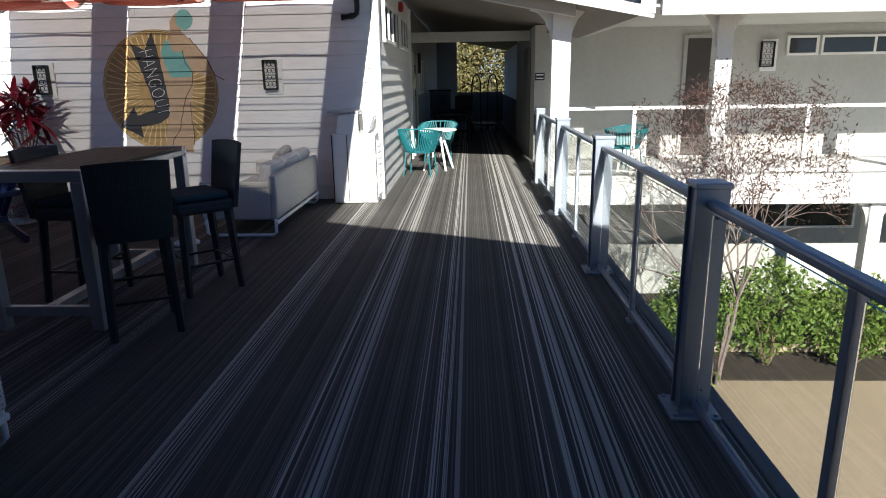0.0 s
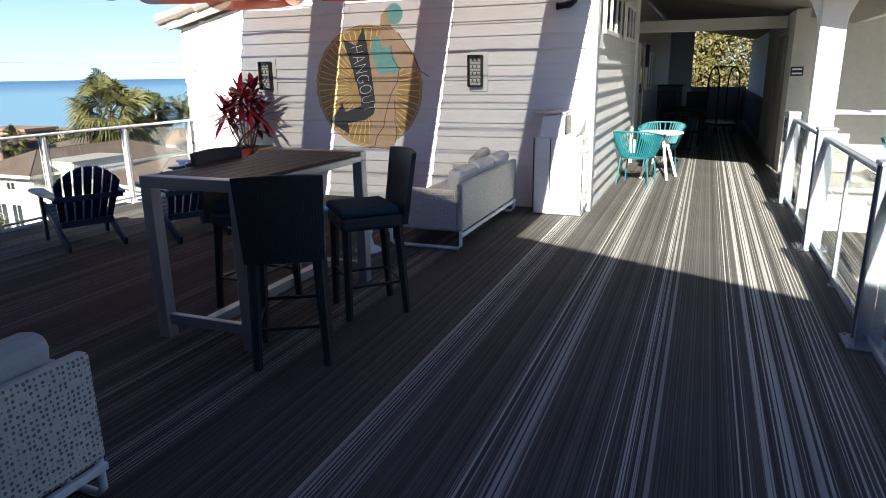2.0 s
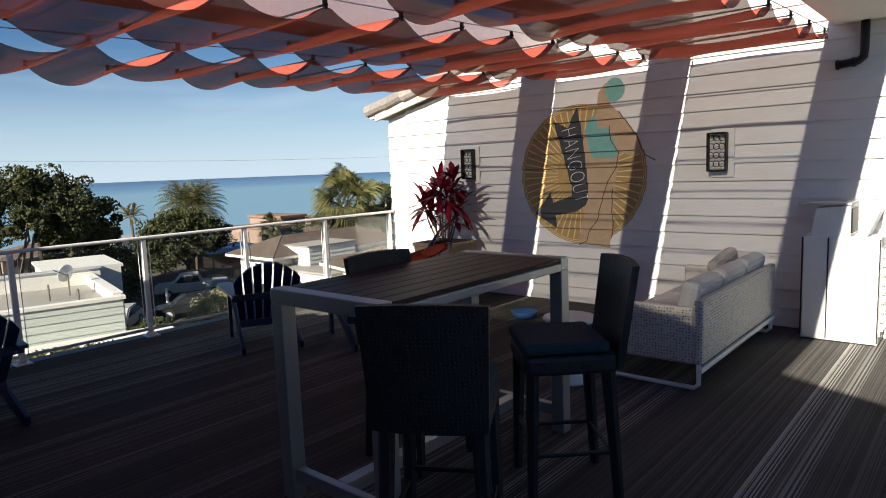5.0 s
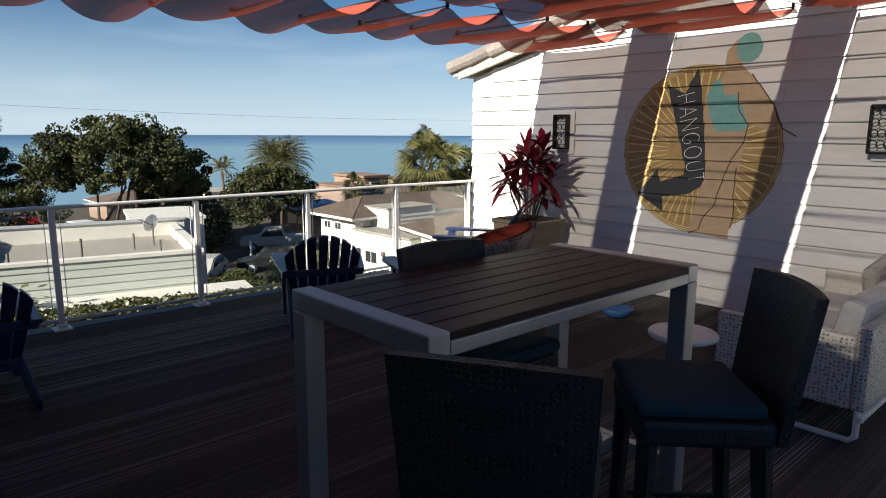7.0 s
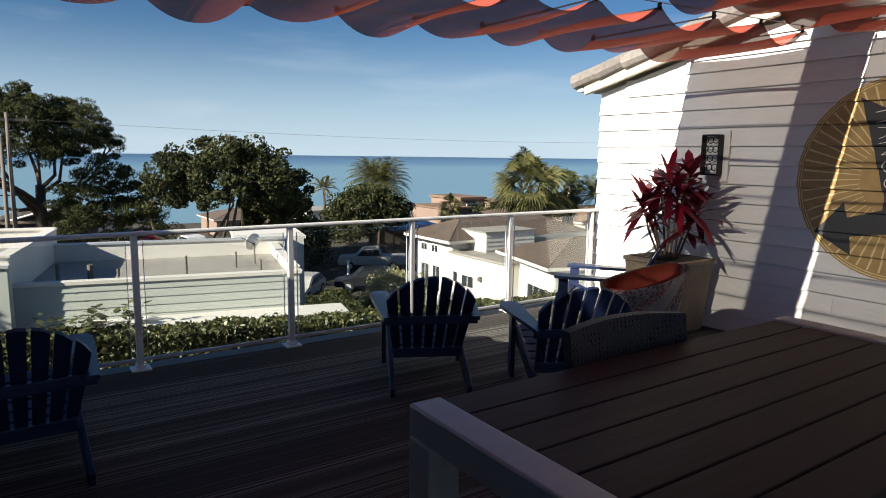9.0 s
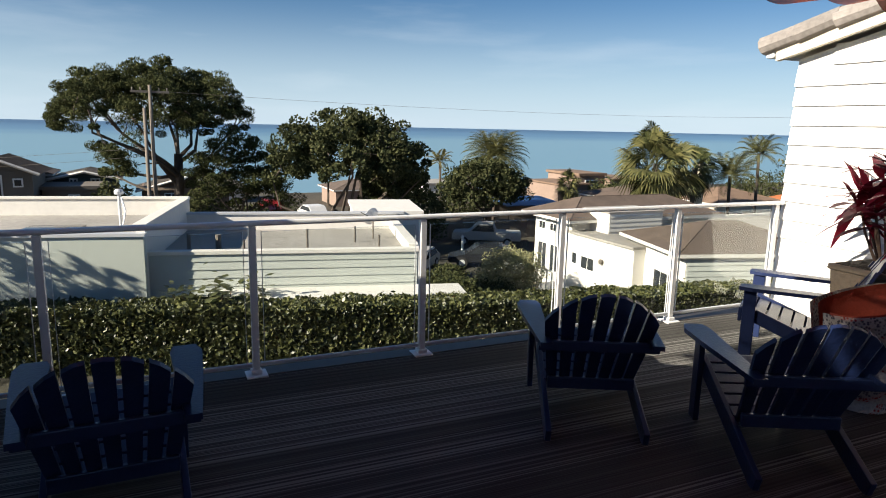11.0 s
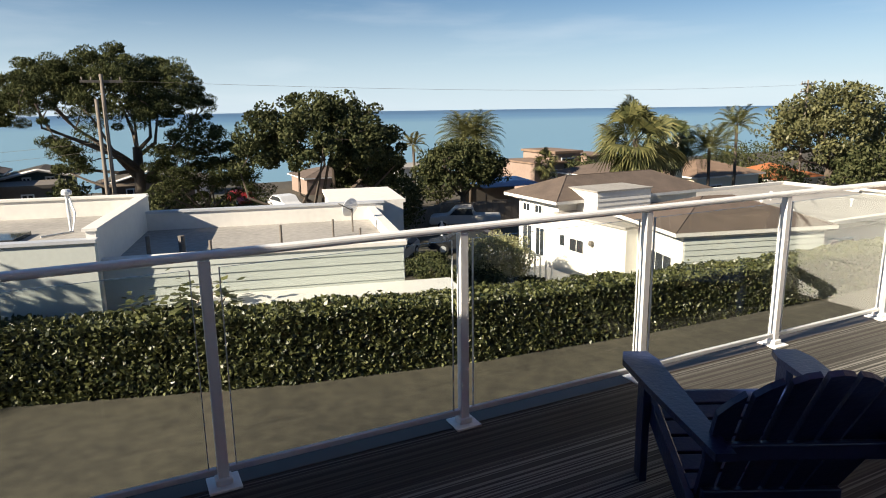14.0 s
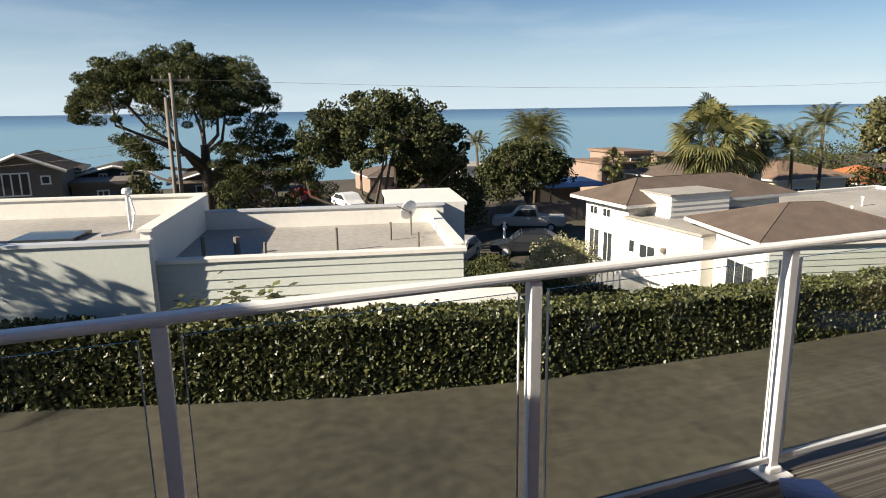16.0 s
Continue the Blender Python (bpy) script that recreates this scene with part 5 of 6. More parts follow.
def limb(bm, rng, p, d, L, r, depth, tips, bend=0.35, split=3, thin=0.62, spread=0.55):
    """A limb that forks; the ends are collected in tips."""
    pts, rad = [p.copy()], [r]
    q, dd = p.copy(), d.copy()
    for k in range(4):
        dd = (dd + Vector(rng.normal(size=3)) * bend * 0.35).normalized()
        q = q + dd * L / 4
        pts.append(q.copy())
        rad.append(r * (1 - 0.11 * (k + 1)))
    tube(bm, pts, rad, 6 if r > 0.03 else 4)
    if depth == 0 or (spread == 0.36 and math.hypot(q.x, q.y) > 1.2):
        tips.append(q)
        return
    for k in range(split):
        nd = (dd + Vector(rng.normal(size=3)) * spread).normalized()
        limb(bm, rng, q, nd, L * rng.uniform(0.6, 0.85), r * thin, depth - 1, tips, bend, split, thin, spread)


def bare_tree(x, y):
    t = thing("ornamental_tree", "leggy courtyard tree with sparse reddish foliage", "tree", pose(x, y, -3.28) @ Matrix.Diagonal((1.05, 1.05, 0.88, 1)))
    rng = np.random.default_rng(12)
    bm, tips = bmesh.new(), []
    for k in range(4):
        a = k * 1.6 + 0.4
        limb(bm, rng, Vector((0.08 * math.cos(a), 0.08 * math.sin(a), 0)), Vector((0.14 * math.cos(a), 0.14 * math.sin(a), 1)).normalized(), 1.75, 0.04, 4, tips, 0.3, 4, 0.5, 0.36)
    part("trunk", bm, M_TWIG, t)
    P = np.array([tuple(q) for q in tips])
    P = (P[:, None, :] + rng.normal(size=(len(P), 36, 3)) * 0.10).reshape(-1, 3)
    P = P[(P[:, 2] > 2.6) & (np.hypot(P[:, 0], P[:, 1]) < 1.45)]
    V, F = leaves(P, 0.085, rng, -0.8, 0.18)
    leaf_object("crown", V, F, M_DRY, t)
    return t


bare_tree(3.8, 9.5)


def shrub(x, y, z, rx, ry, h, n, material, label, size=0.09, seed=1):
    t = thing("shrub", label, "shrub", pose(x, y, z))
    rng = np.random.default_rng(seed)
    bm, tips = bmesh.new(), []
    for k in range(5):
        a = k * 1.26
        limb(bm, rng, Vector((0.05 * math.cos(a), 0.05 * math.sin(a), 0)), Vector((0.4 * math.cos(a), 0.4 * math.sin(a), 1)).normalized(), h * 0.35, 0.025, 1, tips)
    part("stem", bm, M_STEM, t)
    d = rng.normal(size=(n, 3))
    d /= np.linalg.norm(d, axis=1)[:, None]
    r = rng.uniform(0.25, 1.0, n) ** 0.4
    bump = 1 + 0.16 * np.sin(d[:, 0] * 7 + seed) * np.cos(d[:, 2] * 6) + 0.1 * np.sin(d[:, 1] * 11)
    P = d * (r * bump)[:, None] * np.array([rx, ry, h * 0.45]) + np.array([0, 0, h * 0.56])
    V, F = leaves(P, size, rng, 0.3, 0.5)
    leaf_object("foliage", V, F, material, t)
    return t


structure("planting_bed", B(2.0, 16, 9.6, 11.0, -3.4, -3.24), M_SOIL, "dark mulch bed", "bed")
structure("bed_kerb", B(2.0, 16, 10.7, 10.82, -3.24, -3.06, bev=0.01), M_PATIO, "pale concrete kerb", "kerb")
for i in range(6):
    shrub(3.7 + i * 1.25, 10.15 + 0.1 * math.sin(i * 2.2), -3.26, 0.75, 0.55, 1.75 + 0.12 * math.sin(i * 1.7), 4200, M_SHRUB, "bright green leafy courtyard shrub in the mulch bed", 0.085, 20 + i)
shrub(2.9, 8.6, -3.26, 0.5, 0.5, 1.1, 900, M_SHRUB, "sparse green shrub at the patio edge", 0.08, 33)

# ---- hedge beyond the alley ----
HX = np.array([-22.0, -19.4, -18.3, -17.35, -16.6, -16.2, -16.0, -16.0])
HYv = np.array([-9.0, -0.4, 3.2, 6.2, 10.3, 15.0, 20.0, 34.0])


def hedge():
    rng = np.random.default_rng(7)
    t = thing("hedge", "long clipped dark green hedge along the alley", "hedge")
    ys = np.linspace(-9, 34, 90)
    xs = np.interp(ys, HYv, HX)

    def top_at(y):
        return np.interp(y, [-9, 0, 3.4, 7, 11, 15, 20, 34], [-2.58, -2.48, -2.44, -2.46, -2.54, -2.64, -2.76, -2.8]) + 0.03 * np.sin(y * 1.9) + 0.025 * np.sin(y * 5.3)

    # dark sheet behind the leaves; its colour stands for the hedge's inner shade
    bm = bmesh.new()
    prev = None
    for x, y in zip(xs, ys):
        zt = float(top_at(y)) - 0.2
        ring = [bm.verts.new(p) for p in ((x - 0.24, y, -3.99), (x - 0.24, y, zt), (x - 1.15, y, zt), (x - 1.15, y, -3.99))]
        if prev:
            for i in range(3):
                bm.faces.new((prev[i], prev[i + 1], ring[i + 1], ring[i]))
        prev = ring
    part("core", bm, M_CORE, t, "dark inner sheet with the hedge's shade painted in")
    n1, n2 = 62000, 27000
    y1 = rng.uniform(-3, 32, n1)
    z1 = -3.97 + (top_at(y1) + 3.97) * rng.uniform(0, 1, n1) ** 0.95
    x1 = np.interp(y1, HYv, HX) - 0.02 - np.abs(rng.normal(size=n1)) * 0.09
    y2 = rng.uniform(-3, 32, n2)
    x2 = np.interp(y2, HYv, HX) - rng.uniform(0.0, 1.2, n2)
    z2 = top_at(y2) - np.abs(rng.normal(size=n2)) * 0.08 + (rng.uniform(size=n2) > 0.97) * rng.uniform(0, 0.12, n2)
    P = np.concatenate([np.stack([x1, y1, z1], 1), np.stack([x2, y2, z2], 1)])
    V, F = leaves(P, 0.125, rng, 0.25, 0.62)
    leaf_object("foliage", V, F, M_HEDGE, t)
    return t


hedge()


# ---- houses ----
def wall_box(name, parent, x0, x1, y0, y1, z0, z1, material):
    return part(name, B(x0, x1, y0, y1, z0, z1), material, parent)


def pane_window(parent, x0, x1, z0, z1, y, n=2, m=None):
    """A framed window on the face y, its panes set back."""
    w = part("window", B(x0, x1, y - 0.05, y + 0.01, z0, z1), M_WHITE, parent, "white-framed window", m)
    for k in range(n):
        a, b = x0 + 0.05 + (x1 - x0 - 0.05) * k / n, x0 + (x1 - x0 - 0.05) * (k + 1) / n
        part("pane", B(a, b, y - 0.06, y - 0.045, z0 + 0.06, z1 - 0.06), M_PANE, w)
    return w


def hip_roof(parent, x0, x1, y0, y1, z, h, over=0.45, material=None):
    """Shingled hip roof with its eaves' fascia."""
    x0, x1, y0, y1 = x0 - over, x1 + over, y0 - over, y1 + over
    bm = bmesh.new()
    lo_ = [bm.verts.new(p) for p in ((x0, y0, z), (x1, y0, z), (x1, y1, z), (x0, y1, z))]
    mid = min(x1 - x0, y1 - y0) / 2
    if x1 - x0 < y1 - y0:
        r = [bm.verts.new(((x0 + x1) / 2, y0 + mid, z + h)), bm.verts.new(((x0 + x1) / 2, y1 - mid, z + h))]
        bm.faces.new((lo_[0], lo_[1], r[0]))
        bm.faces.new((lo_[1], lo_[2], r[1], r[0]))
        bm.faces.new((lo_[2], lo_[3], r[1]))
        bm.faces.new((lo_[3], lo_[0], r[0], r[1]))
    else:
        r = [bm.verts.new((x0 + mid, (y0 + y1) / 2, z + h)), bm.verts.new((x1 - mid, (y0 + y1) / 2, z + h))]
        bm.faces.new((lo_[3], lo_[0], r[0]))
        bm.faces.new((lo_[0], lo_[1], r[1], r[0]))
        bm.faces.new((lo_[1], lo_[2], r[1]))
        bm.faces.new((lo_[2], lo_[3], r[0], r[1]))
    if x1 - x0 < y1 - y0:
        hips = ((lo_[0], r[0]), (lo_[1], r[0]), (lo_[2], r[1]), (lo_[3], r[1]), (r[0], r[1]))
    else:
        hips = ((lo_[0], r[0]), (lo_[3], r[0]), (lo_[1], r[1]), (lo_[2], r[1]), (r[0], r[1]))
    for p, q in hips:
        part("ridge_cap", T([tuple(p.co), tuple(q.co)], 0.022, 5), material or M_SHINGLE, parent)
    roof = part("roof", bm, material or M_SHINGLE, parent)
    part("eave", B(x0, x1, y0, y1, z - 0.14, z - 0.004), M_HOUSE, parent)
    return roof


def garage():
    """Flat-roofed building: its front runs along local x, the roof goes back along +y."""
    t = thing("flat_roof_house", "pale sage flat-roofed house with white parapets", "house",
              Matrix.Translation((-19.0, 9.5, 0)) @ Matrix.Rotation(math.atan2(0.975, 0.222), 4, 'Z'))
    z0 = -4.0
    L = -6.75
    wall = wall_box("wall", t, L, 0, 0, 0.15, -6.0, -1.62, M_SAGE)
    for k in range(11):
        part("plank", lap(-L - 0.004, 0.21), M_SAGE, wall, m=Matrix.Translation((L + 0.002, 0, z0 + 0.05 + 0.215 * k)))
    part("coping", B(L, 0.08, -0.06, 0.2, -1.62, -1.52, bev=0.01), M_HOUSE, t)
    part("roof", B(L, 0, 0.15, 5.2, -2.1, -1.82), M_ROOFW, t, "pale flat roof membrane")
    part("parapet", B(L, 0.3, 5.2, 5.4, -6.6, -1.31), M_HOUSE, t)
    part("coping", B(L - 0.03, 0.34, 5.15, 5.45, -1.31, -1.25), M_ALU, t)
    part("parapet", B(-0.16, 0.0, 0.2, 5.2, -6.6, -1.5), M_HOUSE, t)
    part("coping", B(-0.22, 0.06, 0.2, 5.2, -1.5, -1.44, bev=0.01), M_HOUSE, t)
    part("rear_wing", B(-1.3, 1.0, 5.46, 9.0, -6.6, -1.36), M_HOUSE, t)
    part("rear_roof", B(-1.38, 1.08, 5.46, 9.1, -1.36, -1.26), M_HOUSE, t)
    part("canopy_slab", B(-5.1, 1.15, -1.05, -0.02, -3.0, -2.52, bev=0.02), M_HOUSE, t, "white flat canopy over the entrance")
    # higher wing
    hx0, hx1, zt = -17.0, L - 0.004, -1.08
    wall_box("wing_wall", t, hx0, hx1, -0.35, -0.15, z0, zt, M_SAGE)
    part("wing_wall", B(hx1 - 0.2, hx1, -0.15, 5.6, -4, -0.86), M_HOUSE, t)
    part("coping", B(hx1 - 0.26, hx1 + 0.05, -0.2, 5.65, -0.86, -0.8), M_HOUSE, t)
    part("coping", B(hx0, hx1 + 0.04, -0.4, -0.1, zt, zt + 0.07), M_ALU, t)
    part("wing_roof", B(hx0, hx1 - 0.2, -0.15, 5.6, -1.6, -1.36), M_ROOFW, t)
    part("parapet", B(hx0, hx1, 5.6, 5.8, -4, -0.84), M_HOUSE, t)
    part("coping", B(hx0, hx1, 5.55, 5.85, -0.84, -0.78), M_HOUSE, t)
    for (a, b) in ((-9.7, 2.2), (-12.2, 2.0)):
        part("skylight", B(a - 0.7, a + 0.7, b - 0.6, b + 0.6, -1.36, -1.26), M_PANE, t)
    sol = part("solar_panel", B(-1.6, 1.6, -0.5, 0.5, -0.02, 0.02, m=Matrix.Translation((-12.6, 1.4, -1.05)) @ Matrix.Rotation(radians(14), 4, 'X')), M_ALU, t)
    for sx in (-14.0, -11.2):
        part("strut", T([(sx, 1.4, -1.36), (sx, 1.4, -1.05)], 0.02, 6), M_ALU, t)
    for (a, b, h, r) in ((-6.0, 1.2, 0.55, 0.05), (-5.3, 1.6, 0.45, 0.08), (-4.6, 1.3, 0.35, 0.04), (-2.9, 1.5, 0.6, 0.035), (-1.5, 2.6, 0.5, 0.03), (-0.9, 1.3, 0.45, 0.03)):
        part("vent_pipe", T([(a, b, -1.83), (a, b, -1.83 + h)], r, 8), M_TAUPE, t)
    part("flue", T([(-8.2, 3.2, -1.37), (-8.2, 3.2, -0.45)], 0.05, 8), M_ALU, t)
    part("flue_cap", lathe([(0.06, 0), (0.13, 0.02), (0.13, 0.1), (0.09, 0.16)], 12), M_ALU, t, m=Matrix.Translation((-8.2, 3.2, -0.45)))
    part("conduit", T([(-8.15, 3.2, -0.5), (-8.0, 3.0, -0.9), (-8.05, 2.8, -1.33), (-8.6, 2.2, -1.33)], 0.025, 6), M_ALU, t)
    dish = part("dish", lathe([(0.02, 0), (0.13, 0.02), (0.27, 0.08), (0.28, 0.095), (0.13, 0.035)], 18), M_ALUW, t, m=pose(-0.9, 3.2, -1.15, 75, 0, 215))
    part("dish_mast", T([(-0.9, 3.2, -1.83), (-0.9, 3.2, -1.15)], 0.025, 6), M_TAUPE, t)
    part("dish_arm", T([(-0.9, 3.2, -1.2), (-1.3, 2.9, -0.95)], 0.015, 5), M_TAUPE, t)
    return t


garage()


def white_house():
    t = thing("hip_roof_house", "white two-storey house with brown shingle hip roofs", "house")
    z0 = -7.0
    fw = wall_box("wall", t, -25.3, -20.7, 20.6, 26.2, z0, -2.8, M_HOUSE)
    hip_roof(t, -25.3, -20.95, 20.6, 26.2, -2.66, 0.85, 0.4)
    pane_window(t, -23.0, -21.3, -4.8, -3.65, 20.6, 3)
    for k in range(9):
        part("plank", lap(5.5, 0.2), M_SAGE, fw, m=pose(-20.7, 20.65, -4.75 + 0.205 * k, 0, 0, 90))
    pane_window(t, 0, 0.9, -4.3, -3.75, 0, 2, pose(-20.68, 21.0, 0, 0, 0, 90))
    corner = Vector((-20.55, 20.2, 0))
    turn = Matrix.Translation(corner) @ Matrix.Rotation(radians(-15.5), 4, 'Z') @ Matrix.Translation(-corner)
    for ob in list(t.children):
        ob.matrix_basis = turn @ ob.matrix_basis
    # middle flat part
    wall_box("wall", t, -28.2, -23.7, 20.9, 27.0, z0, -3.1, M_HOUSE)
    part("flat_roof", B(-28.3, -23.65, 20.8, 27.0, -3.1, -3.0), M_ROOFW, t)
    pane_window(t, -27.2, -26.2, -4.6, -3.95, 20.9, 2)
    pane_window(t, -27.9, -27.5, -4.5, -3.9, 20.9, 1)
    part("wall_lamp", lathe([(0.09, 0), (0.12, 0.1), (0.1, 0.2)], 10), M_TAUPE, t, m=Matrix.Translation((-25.7, 20.82, -4.1)))
    pent = wall_box("penthouse", t, -28.8, -26.8, 22.0, 25.1, -3.0, -2.06, M_HOUSE)
    part("coping", B(-28.86, -26.74, 21.94, 25.16, -2.06, -2.0), M_ROOFW, t)
    for k in range(4):
        part("plank", lap(3.05, 0.2), M_HOUSE, pent, m=pose(-26.8, 22.02, -2.9 + 0.21 * k, 0, 0, 90))
    # tall rear part
    wall_box("wall", t, -31.4, -28.2, 21.0, 29.5, -8, -2.6, M_HOUSE)
    hip_roof(t, -31.4, -28.2, 21.0, 29.5, -2.46, 0.85, 0.55)
    for (a, b, c, d) in ((-31.0, -30.4, -3.3, -2.85), (-30.0, -29.4, -3.3, -2.85), (-31.0, -30.2, -5.4, -3.9), (-29.9, -29.2, -5.4, -3.9)):
        pane_window(t, a, b, c, d, 21.0, 2)
    # entry stairs and rail
    part("porch", B(-28.8, -25.6, 18.9, 20.6, -7, -5.55), M_HOUSE, t)
    for k in range(8):
        part("baluster", B(-28.7 + k * 0.4, -28.64 + k * 0.4, 18.95, 19.0, -5.55, -4.55), M_WHITE, t)
    part("handrail", B(-28.75, -25.7, 18.93, 19.02, -4.55, -4.48), M_WHITE, t)
    part("handrail", T([(-30.6, 18.2, -5.2), (-29.4, 18.5, -4.8), (-28.8, 18.9, -4.55)], 0.05, 6), M_WHITE, t)
    part("garden_wall", B(-31, -28.8, 18.3, 18.6, -7, -5.9), M_BEIGE, t)
    return t


white_house()


def simple_house(name, label, x0, x1, y0, y1, z0, z1, wallm, roofm, rh, wins=(), gable=False):
    t = thing(name, label, "house")
    wall_box("wall", t, x0, x1, y0, y1, z0, z1, wallm)
    if gable:
        c = (y0 + y1) / 2
        o = 0.5
        bm = bmesh.new()
        a = [bm.verts.new((x1 + o, y, z)) for y, z in ((y0 - o, z1 - 0.2), (c, z1 + rh), (y1 + o, z1 - 0.2))]
        b = [bm.verts.new((x0 - o, y, z)) for y, z in ((y0 - o, z1 - 0.2), (c, z1 + rh), (y1 + o, z1 - 0.2))]
        bm.faces.new((a[0], a[1], b[1], b[0]))
        bm.faces.new((a[1], a[2], b[2], b[1]))
        bmesh.ops.solidify(bm, geom=bm.faces[:], thickness=0.15)
        part("roof", bm, roofm, t)
        g = prism([(y0, z1 - 0.001), (y1, z1 - 0.001), (c, z1 + rh - 0.2)], 0, 0.1)
        part("gable", g, wallm, t, m=pose(x1 - 0.06, 0, 0, 0, 0, 90))
        for s, ye in ((1, y0 - o), (-1, y1 + o)):
            part("barge_board", T([(x1 + o + 0.05, ye, z1 - 0.18), (x1 + o + 0.05, c, z1 + rh + 0.03)], 0.11, 4), M_HOUSE, t)
    elif rh:
        hip_roof(t, x0, x1, y0, y1, z1 + 0.14, rh, 0.4, roofm)
    else:
        part("roof", B(x0 - 0.2, x1 + 0.2, y0 - 0.2, y1 + 0.2, z1, z1 + 0.25), roofm, t)
    for (ya, yb, za, zb, n) in wins:
        w = part("window", B(x1, x1 + 0.08, ya, yb, za, zb), M_WHITE, t)
        for k in range(n):
            a, b = ya + 0.1 + (yb - ya - 0.1) * k / n, ya + (yb - ya - 0.1) * (k + 1) / n
            part("pane", B(x1 + 0.08, x1 + 0.1, a, b, za + 0.1, zb - 0.1), M_PANE, w)
    return t


simple_house("gabled_house", "taupe gabled house with white trim", -61, -55, -8.9, -4.35, -8, -1.95, M_TAUPE, M_SHINGLE, 0.95, ((-8.2, -6.1, -3.7, -2.15, 4), (-5.5, -4.9, -3.0, -2.4, 1)), True)
simple_house("taupe_wing", "taupe rear wing of the gabled house", -66, -61.7, -7.4, -4.3, -8, -2.75, M_TAUPE, M_SHINGLE, 0.7, ((-5.4, -4.6, -3.6, -2.9, 2),))
simple_house("dark_house", "dark low house behind the trees", -68, -62, -4.0, 0.4, -9, -2.9, M_TEALH, M_TAUPE, 0.42, ((-2.9, -2.3, -3.5, -3.0, 2), (-1.4, -0.7, -3.5, -3.0, 2)), True)
simple_house("low_house", "low taupe house with a dark flat roof", -61.3, -57.5, -4.2, -0.2, -9, -3.45, M_TAUPE, M_TAUPE, 0, ((-2.6, -1.8, -4.4, -3.8, 2),))
simple_house("brown_house", "brown low house behind the pine trees", -72, -66, 2.2, 9.5, -9, -4.3, M_TANROOF, M_TAUPE, 1.0, ((4.0, 5.2, -5.4, -4.7, 2),), True)
simple_house("cottage", "white cottage between the trees", -84, -78, 34, 41, -9, -5.6, M_HOUSE, M_ROOFW, 0, ((36, 38, -6.6, -5.9, 2),))
terrace = simple_house("beige_house", "beige stucco house with stepped flat roofs", -66, -60, 44.2, 47.4, -10, -3.15, M_BEIGE, M_TANROOF, 0, ((44.9, 46.6, -4.3, -3.6, 2),))
for xa, xb, ya, yb, zt in ((-64.5, -58.5, 40.6, 44.2, -3.95), (-64.0, -59.0, 47.4, 51.5, -3.55)):
    part("terrace_block", B(xa, xb, ya, yb, -10, zt), M_BEIGE, terrace)
    part("roof_edge", B(xa - 0.2, xb + 0.25, ya - 0.15, yb + 0.15, zt, zt + 0.16), M_TANROOF, terrace)
    wt = part("window", B(xb, xb + 0.08, ya + 0.7, yb - 0.9, zt - 1.5, zt - 0.6), M_WHITE, terrace)
    for q in range(3):
        wd = (yb - ya - 1.8) / 3
        part("pane", B(xb + 0.08, xb + 0.1, ya + 0.8 + q * wd, ya + 0.7 + (q + 1) * wd - 0.08, zt - 1.4, zt - 0.7), M_PANE, wt)
simple_house("beige_house", "low beige house with a brown roof", -56, -48, 41.5, 50.0, -10, -4.6, M_BEIGE, M_SHINGLE, 1.2, ((43.0, 44.4, -6.0, -5.2, 2),))
annex = simple_house("flat_roof_annex", "long low house with a pale flat roof", -36, -24, 32.5, 47.0, -9, -4.4, M_HOUSE, M_ROOFW, 0, ((34, 36, -5.6, -4.9, 2),))
for xa, xb, ya, yb in ((-36.2, -23.8, 32.3, 32.6), (-36.2, -23.8, 46.9, 47.2), (-36.2, -35.9, 32.6, 46.9), (-24.1, -23.8, 32.6, 46.9)):
    part("parapet", B(xa, xb, ya, yb, -4.152, -3.95, bev=0.02), M_HOUSE, annex)
for xa, ya, hv in ((-26.0, 34.0, 0.4), (-29.5, 36.2, 0.3), (-31.0, 39.0, 0.45), (-27.0, 40.5, 0.35)):
    pv = part("vent", T([(xa, ya, -4.15), (xa, ya, -4.15 + hv)], 0.05, 8), M_HOUSE, annex)
    part("vent_cap", lathe([(0.1, 0), (0.17, 0.03), (0.17, 0.12), (0.06, 0.18)], 10), M_ALUW, pv, m=Matrix.Translation((xa, ya, -4.15 + hv)) @ Matrix.Scale(0.6, 4))
simple_house("orange_roof_house", "house with an orange tiled roof", -50, -44, 57.0, 63.0, -9, -5.3, M_HOUSE, M_ROOFO, 1.2, ((58, 59.5, -6.2, -5.4, 2),))
simple_house("cream_house", "cream house with a tiled roof and chimney", -50, -43.5, 46.5, 54.0, -10, -4.4, M_CREAM, M_TANROOF, 1.1, ((48, 49.4, -5.8, -5.0, 2),))
simple_house("cottage", "low cottage far down the street", -90, -84, 6, 13, -9, -6.0, M_HOUSE, M_TAUPE, 1.0)
simple_house("cottage", "beige cottage near the coast", -84, -77, 22.5, 30, -9, -6.0, M_BEIGE, M_SHINGLE, 1.0)
simple_house("brown_roof_house", "house with a broad brown roof beside the alley", -30, -24, 46.5, 58, -8, -3.9, M_HOUSE, M_SHINGLE, 1.0)
chm = thing("chimney", "slim cream chimney above the roofs", "chimney", pose(-43, 43.6, -9))
part("stack", B(-0.3, 0.3, -0.3, 0.3, 0, 8.0), M_CREAM, chm)
part("cap", B(-0.36, 0.36, -0.36, 0.36, 8.0, 8.2), M_TAUPE, chm)
tarp = thing("tarpaulin_roof", "blue tarpaulin stretched over a carport", "tarpaulin", pose(-55, 34.4, -7.6))
